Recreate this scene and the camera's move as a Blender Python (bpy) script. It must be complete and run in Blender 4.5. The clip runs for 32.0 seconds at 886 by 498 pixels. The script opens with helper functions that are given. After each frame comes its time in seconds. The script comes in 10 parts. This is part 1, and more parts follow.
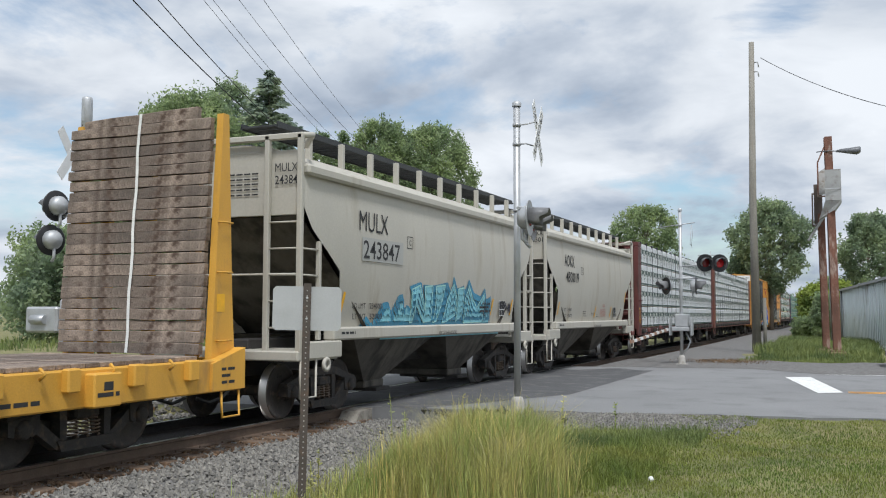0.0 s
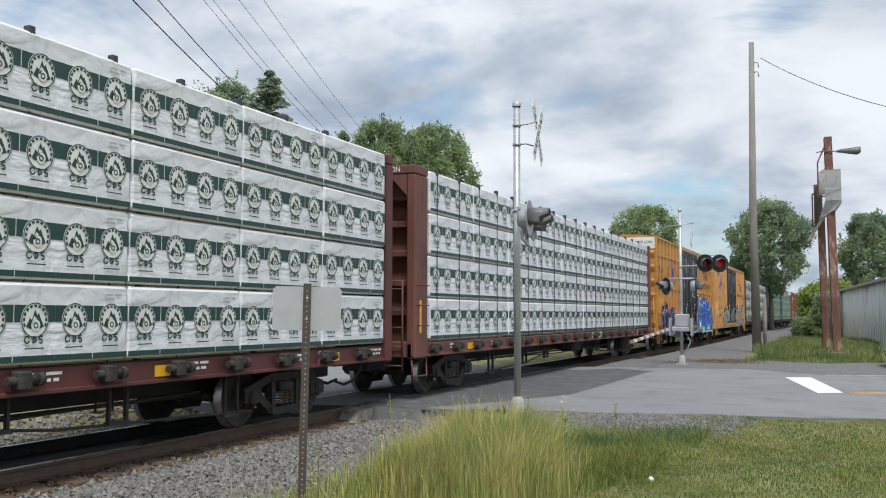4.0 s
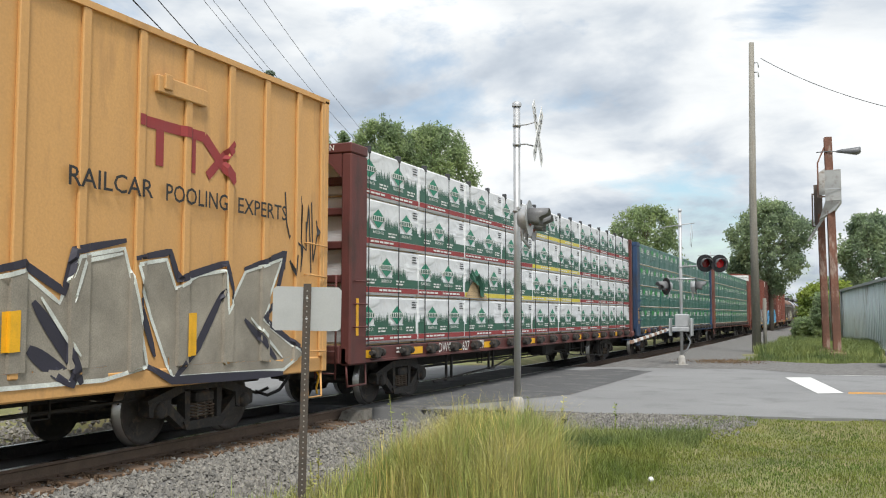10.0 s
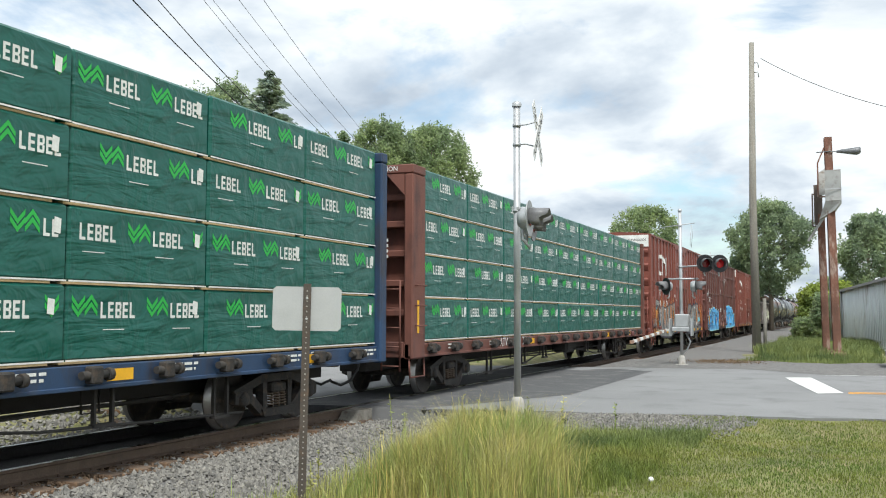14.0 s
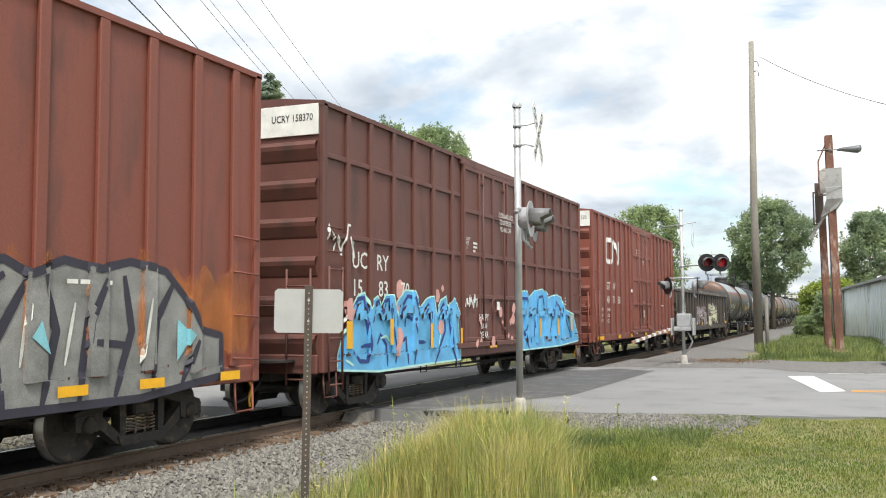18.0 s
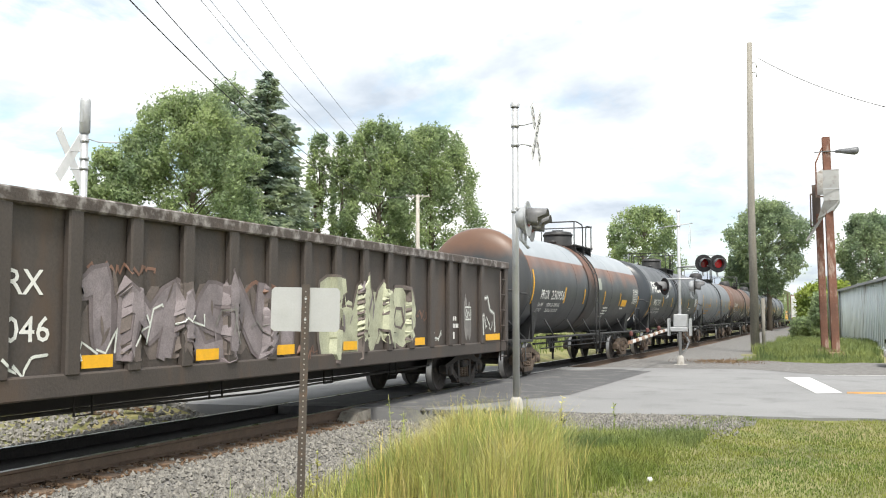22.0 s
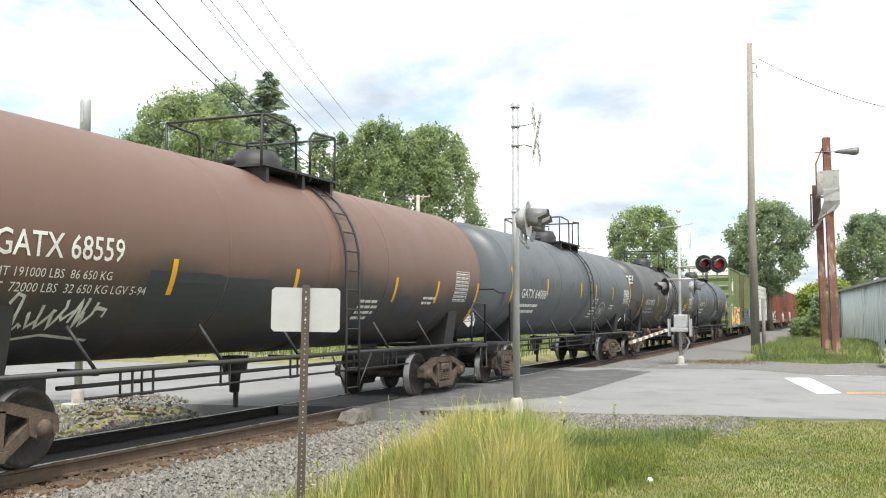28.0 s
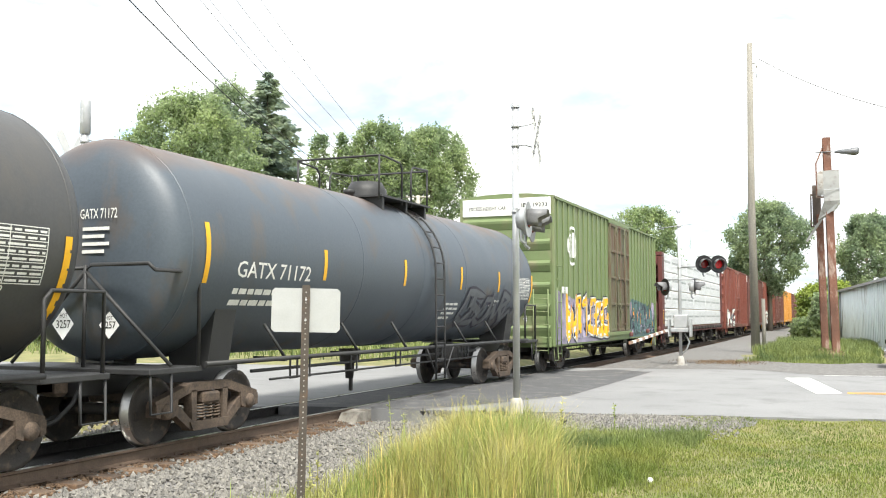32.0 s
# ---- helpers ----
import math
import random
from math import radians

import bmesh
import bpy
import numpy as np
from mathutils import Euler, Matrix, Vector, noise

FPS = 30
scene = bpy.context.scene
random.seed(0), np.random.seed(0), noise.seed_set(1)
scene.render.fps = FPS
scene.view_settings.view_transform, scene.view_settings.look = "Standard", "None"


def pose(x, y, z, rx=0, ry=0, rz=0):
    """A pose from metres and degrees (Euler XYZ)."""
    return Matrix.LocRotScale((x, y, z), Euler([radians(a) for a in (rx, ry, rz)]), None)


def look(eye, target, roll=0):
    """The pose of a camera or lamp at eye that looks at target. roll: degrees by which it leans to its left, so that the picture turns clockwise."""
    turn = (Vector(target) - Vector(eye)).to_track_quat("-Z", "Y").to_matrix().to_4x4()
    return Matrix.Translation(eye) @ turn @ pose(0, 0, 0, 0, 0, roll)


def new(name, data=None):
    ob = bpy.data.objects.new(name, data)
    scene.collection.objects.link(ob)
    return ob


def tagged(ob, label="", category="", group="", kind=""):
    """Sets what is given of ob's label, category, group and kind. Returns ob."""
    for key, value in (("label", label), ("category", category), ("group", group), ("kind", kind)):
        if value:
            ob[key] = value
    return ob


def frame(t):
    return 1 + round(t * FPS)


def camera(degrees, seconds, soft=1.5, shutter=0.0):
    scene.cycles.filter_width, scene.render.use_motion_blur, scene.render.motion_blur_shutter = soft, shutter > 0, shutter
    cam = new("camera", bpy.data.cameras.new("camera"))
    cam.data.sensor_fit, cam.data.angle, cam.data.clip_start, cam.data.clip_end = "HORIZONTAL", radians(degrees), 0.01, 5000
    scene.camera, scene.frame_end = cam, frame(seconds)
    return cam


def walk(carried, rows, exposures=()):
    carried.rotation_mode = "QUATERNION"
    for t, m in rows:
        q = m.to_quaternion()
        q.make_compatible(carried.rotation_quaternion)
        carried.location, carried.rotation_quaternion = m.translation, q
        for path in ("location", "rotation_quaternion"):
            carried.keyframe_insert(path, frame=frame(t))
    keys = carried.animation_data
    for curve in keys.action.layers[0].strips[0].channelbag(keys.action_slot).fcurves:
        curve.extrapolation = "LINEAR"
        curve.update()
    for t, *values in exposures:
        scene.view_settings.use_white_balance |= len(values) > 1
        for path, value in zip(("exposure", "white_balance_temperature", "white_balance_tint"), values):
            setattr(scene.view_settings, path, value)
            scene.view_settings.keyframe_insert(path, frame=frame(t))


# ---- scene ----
# ------------------------------------------------------------------ camera
EYE = (0.0, 0.0, 1.728)
TRACK_X = -9.365          # centre line of the track; rail tops lie at z = 0
SPEED = 11.69             # metres a second, towards -y


def view(yaw, pitch, roll):
    a, b = radians(yaw), radians(pitch)
    way = Vector((-math.sin(a) * math.cos(b), math.cos(a) * math.cos(b), math.sin(b)))
    return look(EYE, Vector(EYE) + way * 10, roll)


BASE = (22.861, 3.885, 0.125)
SWAY = [(0, 0, 0, 0), (14.5, 0.0, 0.02, 0.02), (16.5, 0.04, 0.052, -0.256), (17.0, 0.05, 0.068, -0.33),
        (17.5, 0.061, 0.068, -0.331), (18.0, 0.074, 0.093, -0.414), (18.5, 0.098, 0.126, -0.46), (19.0, 0.099, 0.127, -0.445),
        (20.0, 0.111, 0.115, -0.418), (20.5, -0.056, 0.045, -0.039), (21.0, -0.061, 0.07, -0.053), (22.0, -0.089, 0.05, -0.09),
        (25.0, -0.089, 0.053, -0.08), (28.0, -0.076, 0.07, -0.07), (32.0, -0.072, 0.09, -0.11)]
cam = camera(49.77, 32.0, soft=1.1)
walk(cam, [(t, view(BASE[0] + a, BASE[1] + b, BASE[2] + c)) for t, a, b, c in SWAY],
     exposures=[(0, 0.0, 6050, 9), (5.5, 0.02, 6050, 9), (6.5, 0.22, 6400, 8), (7.2, 0.5, 6450, 8), (8, 0.37, 6450, 8), (9, 0.25, 6500, 8), (10, 0.27, 6400, 8), (11, 0.3, 6250, 7), (12, 0.08, 6300, 7), (13, 0.37, 6250, 6), (14.5, 0.45, 6300, 6),
                (16.5, 0.65, 6600, 8), (18, 0.62, 6600, 8), (19, 0.58, 6600, 8), (20, 0.85, 6650, 8), (21, 1.0, 6650, 9), (22, 0.8, 6600, 8), (23, 0.68, 6600, 7), (24, 0.92, 6600, 7), (25, 0.97, 6600, 7), (28, 0.82, 6600, 7), (30, 0.95, 6600, 7), (32, 1.15, 6600, 7)])

# ------------------------------------------------------------------ sky and sun
SUN_ELEVATION, SUN_ROTATION = radians(58), radians(150)
world = bpy.data.worlds.new("sky")
scene.world = world
world.use_nodes = True
wn, wl = world.node_tree.nodes, world.node_tree.links
wn.clear()
sky = wn.new("ShaderNodeTexSky")
sky.sky_type, sky.sun_disc, sky.sun_elevation, sky.sun_rotation = "NISHITA", False, SUN_ELEVATION, SUN_ROTATION
blue = wn.new("ShaderNodeMix")
blue.data_type, blue.blend_type = "RGBA", "MULTIPLY"
blue.inputs[0].default_value = 1.0
blue.inputs[7].default_value = (0.16, 0.16, 0.15, 1)
wl.new(sky.outputs[0], blue.inputs[6])
coord = wn.new("ShaderNodeTexCoord")
split = wn.new("ShaderNodeSeparateXYZ")
wl.new(coord.outputs["Generated"], split.inputs[0])


def wmath(op, a, b=None):
    n = wn.new("ShaderNodeMath")
    n.operation = op
    for k, v in enumerate((a, b)):
        if isinstance(v, (int, float)):
            n.inputs[k].default_value = v
        elif v is not None:
            wl.new(v, n.inputs[k])
    return n.outputs[0]


# a flat cloud deck overhead, which closes up towards the horizon
lift = wmath("ADD", wmath("MAXIMUM", split.outputs[2], 0.0), 0.32)
flat = wn.new("ShaderNodeCombineXYZ")
wl.new(wmath("DIVIDE", split.outputs[0], lift), flat.inputs[0])
wl.new(wmath("DIVIDE", split.outputs[1], lift), flat.inputs[1])
wl.new(wmath("MULTIPLY", split.outputs[2], 2.0), flat.inputs[2])


def wnoise(scale, detail, rough, offset):
    m = wn.new("ShaderNodeMapping")
    m.inputs["Location"].default_value = offset
    wl.new(flat.outputs[0], m.inputs[0])
    n = wn.new("ShaderNodeTexNoise")
    n.inputs["Scale"].default_value, n.inputs["Detail"].default_value, n.inputs["Roughness"].default_value = scale, detail, rough
    n.inputs["Distortion"].default_value = 0.25
    wl.new(m.outputs[0], n.inputs["Vector"])
    return n.outputs[0]


def wramp(value, stops):
    r = wn.new("ShaderNodeValToRGB")
    while len(r.color_ramp.elements) < len(stops):
        r.color_ramp.elements.new(0.5)
    for e, (p, c) in zip(r.color_ramp.elements, stops):
        e.position, e.color = p, (*c, 1)
    wl.new(value, r.inputs[0])
    return r.outputs[0]


def wblob(way, degrees):
    """1 in the middle of a cloud form that lies towards way, 0 at its rim."""
    v, d, m = wn.new("ShaderNodeVectorMath"), wn.new("ShaderNodeVectorMath"), wn.new("ShaderNodeMapRange")
    v.operation, d.operation, m.interpolation_type = "NORMALIZE", "DOT_PRODUCT", "SMOOTHSTEP"
    wl.new(coord.outputs["Generated"], v.inputs[0]), wl.new(v.outputs[0], d.inputs[0])
    d.inputs[1].default_value = Vector(way).normalized()
    m.inputs["From Min"].default_value, m.inputs["From Max"].default_value = math.cos(radians(degrees)), 1.0
    wl.new(d.outputs["Value"], m.inputs["Value"])
    return m.outputs[0]


def wsum(value, forms):
    for way, degrees, amount in forms:
        value = wmath("ADD", value, wmath("MULTIPLY", wblob(way, degrees), amount))
    return value


# grey banks low over the road and beyond the track, bright heads higher up, one blue gap
BANKS = [((-0.676, 0.708, 0.206), 15, -0.035), ((-0.047, 0.992, 0.119), 9, -0.085), ((-0.183, 0.979, 0.09), 8, -0.06), ((-0.228, 0.951, 0.211), 5, -0.02),
         ((0.02, 0.97, 0.24), 12, 0.1), ((-0.12, 0.97, 0.18), 5, 0.1), ((-0.3, 0.92, 0.25), 9, 0.05), ((-0.478, 0.845, 0.239), 7, 0.045)]
shade = wramp(wsum(wnoise(2.7, 8, 0.52, (3.1, 0.4, 0.0)), BANKS), [(0.33, (0.47, 0.53, 0.62)), (0.44, (0.7, 0.745, 0.81)), (0.53, (0.93, 0.945, 0.965)), (0.66, (1.12, 1.12, 1.12))])
GAPS = [((-0.078, 0.958, 0.277), 4.5, -0.085), ((-0.02, 0.95, 0.3), 4, -0.05), ((0.02, 0.985, 0.16), 9, 0.12)]
cover = wramp(wsum(wnoise(1.9, 9, 0.6, (7.3, 2.2, 1.0)), GAPS), [(0.32, (0, 0, 0)), (0.47, (1, 1, 1))])
clouds = wn.new("ShaderNodeMix")
clouds.data_type = "RGBA"
wl.new(cover, clouds.inputs[0])
wl.new(blue.outputs[2], clouds.inputs[6])
wl.new(shade, clouds.inputs[7])
back = wn.new("ShaderNodeBackground")
back.inputs[1].default_value = 0.82
wl.new(clouds.outputs[2], back.inputs[0])
wl.new(back.outputs[0], wn.new("ShaderNodeOutputWorld").inputs[0])

sun = new("sun", bpy.data.lights.new("sun", "SUN"))
sun.data.energy, sun.data.angle, sun.data.color = 3.0, radians(12), (1.0, 0.96, 0.9)
# the sky's rotation runs clockwise from +y
sun.matrix_world = look((60 * math.sin(SUN_ROTATION), 60 * math.cos(SUN_ROTATION), 60 * math.tan(SUN_ELEVATION)), (0, 0, 0))

# ------------------------------------------------------------------ materials
MATS = {}


def mat(name, base, rough=0.6, metal=0.0, var=0.15, scale=3.0, bump=0.15, fine=60.0, stain=None, amount=0.5, per="", streak=1.0, emit=0.0):
    """Colour with coarse and fine variation, an optional stain colour and fine relief. streak stretches the stains upright."""
    if name in MATS:
        return MATS[name]
    m = bpy.data.materials.new(name)
    m.use_nodes = True
    n, l = m.node_tree.nodes, m.node_tree.links
    p = n["Principled BSDF"]
    p.inputs["Metallic"].default_value = metal
    tc = n.new("ShaderNodeTexCoord")

    def noise_tex(s, detail, stretch=1.0):
        mp = n.new("ShaderNodeMapping")
        mp.inputs["Scale"].default_value = (1, 1, 1 / stretch)
        l.new(tc.outputs["Object"], mp.inputs[0])
        t = n.new("ShaderNodeTexNoise")
        t.inputs["Scale"].default_value, t.inputs["Detail"].default_value = s, detail
        t.inputs["Roughness"].default_value = 0.6
        l.new(mp.outputs[0], t.inputs["Vector"])
        return t.outputs[0]

    def ramp(src, a, b, c0=(0, 0, 0), c1=(1, 1, 1)):
        r = n.new("ShaderNodeValToRGB")
        r.color_ramp.elements[0].position, r.color_ramp.elements[1].position = a, b
        r.color_ramp.elements[0].color, r.color_ramp.elements[1].color = (*c0, 1), (*c1, 1)
        l.new(src, r.inputs[0])
        return r.outputs[0]

    def mix(kind, fac, a, b):
        x = n.new("ShaderNodeMix")
        x.data_type, x.blend_type = "RGBA", kind
        for k, v in ((0, fac), (6, a), (7, b)):
            if isinstance(v, (int, float)):
                x.inputs[k].default_value = v
            elif isinstance(v, tuple):
                x.inputs[k].default_value = (*v, 1)
            else:
                l.new(v, x.inputs[k])
        return x.outputs[2]

    coarse, grain = noise_tex(scale, 5, streak), noise_tex(fine, 3)
    col = mix("MULTIPLY", 1.0, base, ramp(coarse, 0.3, 0.7, (1 - var,) * 3, (1 + var,) * 3))
    col = mix("MULTIPLY", 1.0, col, ramp(grain, 0.3, 0.7, (1 - var * 0.6,) * 3, (1 + var * 0.6,) * 3))
    if per:
        if per == "object":
            src = n.new("ShaderNodeObjectInfo").outputs["Random"]
        else:
            src = n.new("ShaderNodeNewGeometry").outputs["Random Per Island"]
        col = mix("MULTIPLY", 1.0, col, ramp(src, 0.0, 1.0, (0.68, 0.68, 0.68), (1.32, 1.3, 1.25)))
    if stain:
        col = mix("MIX", ramp(noise_tex(scale * 1.7 + 0.3, 8, streak), 0.62 - amount * 0.3, 0.75 - amount * 0.2), col, stain)
    l.new(col, p.inputs["Base Color"])
    l.new(ramp(coarse, 0.3, 0.7, (max(rough - 0.1, 0.03),) * 3, (min(rough + 0.1, 1),) * 3), p.inputs["Roughness"])
    if bump:
        b = n.new("ShaderNodeBump")
        b.inputs["Strength"].default_value, b.inputs["Distance"].default_value = bump, 0.02
        l.new(grain, b.inputs["Height"])
        l.new(b.outputs[0], p.inputs["Normal"])
    if emit:
        p.inputs["Emission Color"].default_value, p.inputs["Emission Strength"].default_value = (*base, 1), emit
    MATS[name] = m
    return m


# ------------------------------------------------------------------ mesh helpers
class Geo:
    """Collects vertices and faces; face(), box(), tube() and so on take metres."""

    def __init__(self):
        self.v, self.f, self.m, self.s = [], [], [], []
        self.cuts, self.plates = [], []      # where a line of print or a plate begins

    def face(self, pts, m=0, smooth=False):
        k = len(self.v)
        self.v.extend(tuple(p) for p in pts)
        self.f.append(tuple(range(k, k + len(pts))))
        self.m.append(m), self.s.append(smooth)

    def box(self, x0, x1, y0, y1, z0, z1, c=0.0, m=0, tf=None):
        lo, hi = (x0, y0, z0), (x1, y1, z1)
        c = min(c, 0.45 * min(abs(hi[i] - lo[i]) for i in range(3)))
        k0 = len(self.v)
        ids = {}
        corners = [(a, b, d) for a in (0, 1) for b in (0, 1) for d in (0, 1)]
        for q in corners:
            for ax in range(3):
                if c == 0 and ax:
                    ids[q, ax] = ids[q, 0]
                    continue
                p = [hi[i] if q[i] else lo[i] for i in range(3)]
                if c:
                    for i in range(3):
                        if i != ax:
                            p[i] += -c if q[i] else c
                ids[q, ax] = len(self.v)
                p = Vector(p)
                self.v.append(tuple(tf @ p) if tf else tuple(p))
        mid = sum((Vector(self.v[i]) for i in range(k0, len(self.v))), Vector()) / (len(self.v) - k0)

        def add(loop):
            a, b, d = (Vector(self.v[i]) for i in loop[:3])
            n = (b - a).cross(d - a)
            cen = sum((Vector(self.v[i]) for i in loop), Vector()) / len(loop)
            self.f.append(tuple(loop) if n.dot(cen - mid) > 0 else tuple(reversed(loop)))
            self.m.append(m), self.s.append(False)

        for ax in range(3):
            u, w = [i for i in range(3) if i != ax]
            for s in (0, 1):
                loop = []
                for a, b in ((0, 0), (1, 0), (1, 1), (0, 1)):
                    q = [0, 0, 0]
                    q[ax], q[u], q[w] = s, a, b
                    loop.append(ids[tuple(q), ax])
                add(loop)
        if c:
            for ax, other in ((0, 1), (0, 2), (1, 2)):
                third = 3 - ax - other
                for s in (0, 1):
                    for t in (0, 1):
                        q1, q2 = [0, 0, 0], [0, 0, 0]
                        q1[ax] = q2[ax] = s
                        q1[other] = q2[other] = t
                        q2[third] = 1
                        q1, q2 = tuple(q1), tuple(q2)
                        add([ids[q1, ax], ids[q2, ax], ids[q2, other], ids[q1, other]])
            for q in corners:
                add([ids[q, 0], ids[q, 1], ids[q, 2]])
        return self

    def rings(self, rings, m=0, smooth=True, caps=True, closed=True):
        """Skin between rings of equal length, each a list of points."""
        k0, n = len(self.v), len(rings[0])
        for r in rings:
            self.v.extend(tuple(p) for p in r)
        for i in range(len(rings) - 1):
            for j in range(n if closed else n - 1):
                a, b = k0 + i * n + j, k0 + i * n + (j + 1) % n
                self.f.append((a, b, b + n, a + n))
                self.m.append(m), self.s.append(smooth)
        if caps:
            self.f.append(tuple(range(k0 + n - 1, k0 - 1, -1)))
            self.f.append(tuple(range(k0 + (len(rings) - 1) * n, k0 + len(rings) * n)))
            self.m += [m, m]
            self.s += [False, False]
        return self

    def tube(self, path, r, n=8, m=0, caps=True):
        pts = [Vector(p) for p in path]
        radii = r if isinstance(r, (list, tuple)) else [r] * len(pts)
        up = None
        rings = []
        for i, p in enumerate(pts):
            d = (pts[min(i + 1, len(pts) - 1)] - pts[max(i - 1, 0)])
            d = d.normalized() if d.length else Vector((0, 0, 1))
            if up is None or abs(up.dot(d)) > 0.98:
                up = Vector((0, 0, 1)) if abs(d.z) < 0.9 else Vector((1, 0, 0))
            a = d.cross(up).normalized()
            b = a.cross(d).normalized()
            up = b
            rings.append([p + (a * math.cos(t) - b * math.sin(t)) * radii[i] for t in (2 * math.pi * k / n for k in range(n))])
        return self.rings(rings, m, True, caps)

    def lathe(self, profile, axis="z", n=16, m=0, at=(0, 0, 0), caps=False):
        """profile: (radius, height) pairs along the axis."""
        rings = []
        for r, h in profile:
            ring = []
            for k in range(n):
                t = 2 * math.pi * k / n
                u, w = r * math.cos(t), r * math.sin(t)
                p = {"z": (u, w, h), "x": (h, u, w), "y": (w, h, u)}[axis]
                ring.append((p[0] + at[0], p[1] + at[1], p[2] + at[2]))
            rings.append(ring)
        return self.rings(rings, m, True, caps)

    def prism(self, poly, axis, a, b, m=0):
        """A polygon of 2D points drawn along axis from a to b. x: (y, z), y: (x, z), z: (x, y)."""
        def put(q, h):
            return {"x": (h, q[0], q[1]), "y": (q[0], h, q[1]), "z": (q[0], q[1], h)}[axis]
        area = sum(poly[i - 1][0] * poly[i][1] - poly[i][0] * poly[i - 1][1] for i in range(len(poly)))
        if (area < 0) != (axis == "y"):
            poly = poly[::-1]
        if a > b:
            a, b = b, a
        lo, hi = [put(q, a) for q in poly], [put(q, b) for q in poly]
        self.face(hi, m), self.face(lo[::-1], m)
        for i in range(len(poly)):
            j = (i + 1) % len(poly)
            self.face([lo[i], lo[j], hi[j], hi[i]], m)
        return self

    def run(self, a, b):
        """The faces from a to b as a Geo of their own."""
        out, ids = Geo(), {}
        for f in self.f[a:b]:
            for i in f:
                if i not in ids:
                    ids[i] = len(out.v)
                    out.v.append(self.v[i])
            out.f.append(tuple(ids[i] for i in f))
        out.m, out.s = self.m[a:b], self.s[a:b]
        return out

    def mesh(self, name, *materials):
        me = bpy.data.meshes.new(name)
        me.from_pydata(self.v, [], self.f)
        me.polygons.foreach_set("material_index", self.m)
        me.polygons.foreach_set("use_smooth", self.s)
        for x in materials:
            me.materials.append(x)
        me.update()
        return me


def part(name, geo, material, parent=None, label="", at=None, shared=None):
    """Links a Geo (or a mesh that is already made) as one mesh object, under a parent if there is one; lines of print and plates come apart."""
    if isinstance(geo, Geo) and name in ("lettering", "door_stencils", "yellow_plate"):
        starts = sorted(set([0] + (geo.plates if name == "yellow_plate" else geo.cuts)))
        runs = [(a, b) for a, b in zip(starts, starts[1:] + [len(geo.f)]) if b > a]
        if len(runs) > 1:
            return [part(name, geo.run(a, b), material, parent, label, at) for a, b in runs][0]
    me = geo if isinstance(geo, bpy.types.Mesh) else geo.mesh(name, *(material if isinstance(material, (list, tuple)) else [material]))
    ob = new(name, me)
    ob.parent = parent
    if at is not None:
        ob.matrix_basis = at if isinstance(at, Matrix) else Matrix.Translation(at)
    if label:
        ob["label"] = label
    return ob


def thing(name, m, label, category, group="", kind=""):
    ob = new(name)
    ob.empty_display_size = 0.2
    ob.matrix_basis = m if isinstance(m, Matrix) else Matrix.Translation(m)
    return tagged(ob, label, category, group, kind)


def stuff_mesh(name, verts, faces, *materials):
    me = bpy.data.meshes.new(name)
    me.from_pydata(verts, [], faces)
    for x in materials:
        me.materials.append(x)
    me.update()
    return me


FONT_CACHE = {}


def lettering(text, size, width=0.0):
    """Flat letters from the built-in font as polygons in 2D, height of capitals = size; width fits the line to that length."""
    key = (text, size, width)
    if key not in FONT_CACHE:
        cu = bpy.data.curves.new("letters", "FONT")
        cu.body, cu.size = text, size / 0.7
        cu.resolution_u, cu.offset = 2, 0.0 if "M" in text or "W" in text else size * 0.012
        ob = bpy.data.objects.new("letters", cu)
        scene.collection.objects.link(ob)
        me = bpy.data.meshes.new_from_object(ob.evaluated_get(bpy.context.evaluated_depsgraph_get()))
        vs = [(v.co.x, v.co.y) for v in me.vertices]
        fs = [tuple(p.vertices) for p in me.polygons]
        bpy.data.objects.remove(ob), bpy.data.curves.remove(cu), bpy.data.meshes.remove(me)
        if vs:
            x0, x1 = min(v[0] for v in vs), max(v[0] for v in vs)
            k = width / (x1 - x0) if width else 1.0
            vs = [((x - x0) * k, y) for x, y in vs]
        FONT_CACHE[key] = (vs, fs)
    return FONT_CACHE[key]


def write(geo, text, size, y, z, x, width=0.0, m=0):
    """Letters on a wall that faces +x, reading towards +y, base line at z, starting at y."""
    geo.cuts.append(len(geo.f))
    vs, fs = lettering(text, size, width)
    for f in fs:
        geo.face([(x, y + vs[i][0], z + vs[i][1]) for i in f], m)


def write_end(geo, text, size, x, z, y, width=0.0, m=0):
    """Letters on a wall that faces -y, reading towards +x."""
    geo.cuts.append(len(geo.f))
    vs, fs = lettering(text, size, width)
    for f in fs:
        geo.face([(x + vs[i][0], y, z + vs[i][1]) for i in f], m)


def panel(geo, x, y0, y1, z0, z1, m=0):
    """A flat mark on a wall that faces +x."""
    geo.plates.append(len(geo.f))
    geo.face([(x, y0, z0), (x, y1, z0), (x, y1, z1), (x, y0, z1)], m)


def shape(geo, x, pts, m=0):
    """A flat polygon of (y, z) points on a wall that faces +x."""
    area = sum(pts[i - 1][0] * pts[i][1] - pts[i][0] * pts[i - 1][1] for i in range(len(pts)))
    geo.face([(x, a, b) for a, b in (pts if area > 0 else pts[::-1])], m)
# ------------------------------------------------------------------ ground
ROAD_TILT = 0.19     # the road runs along +x and drifts by this towards +y
rng = np.random.default_rng(7)


def smooth(a, b, v):
    t = np.clip((v - a) / (b - a), 0, 1)
    return t * t * (3 - 2 * t)


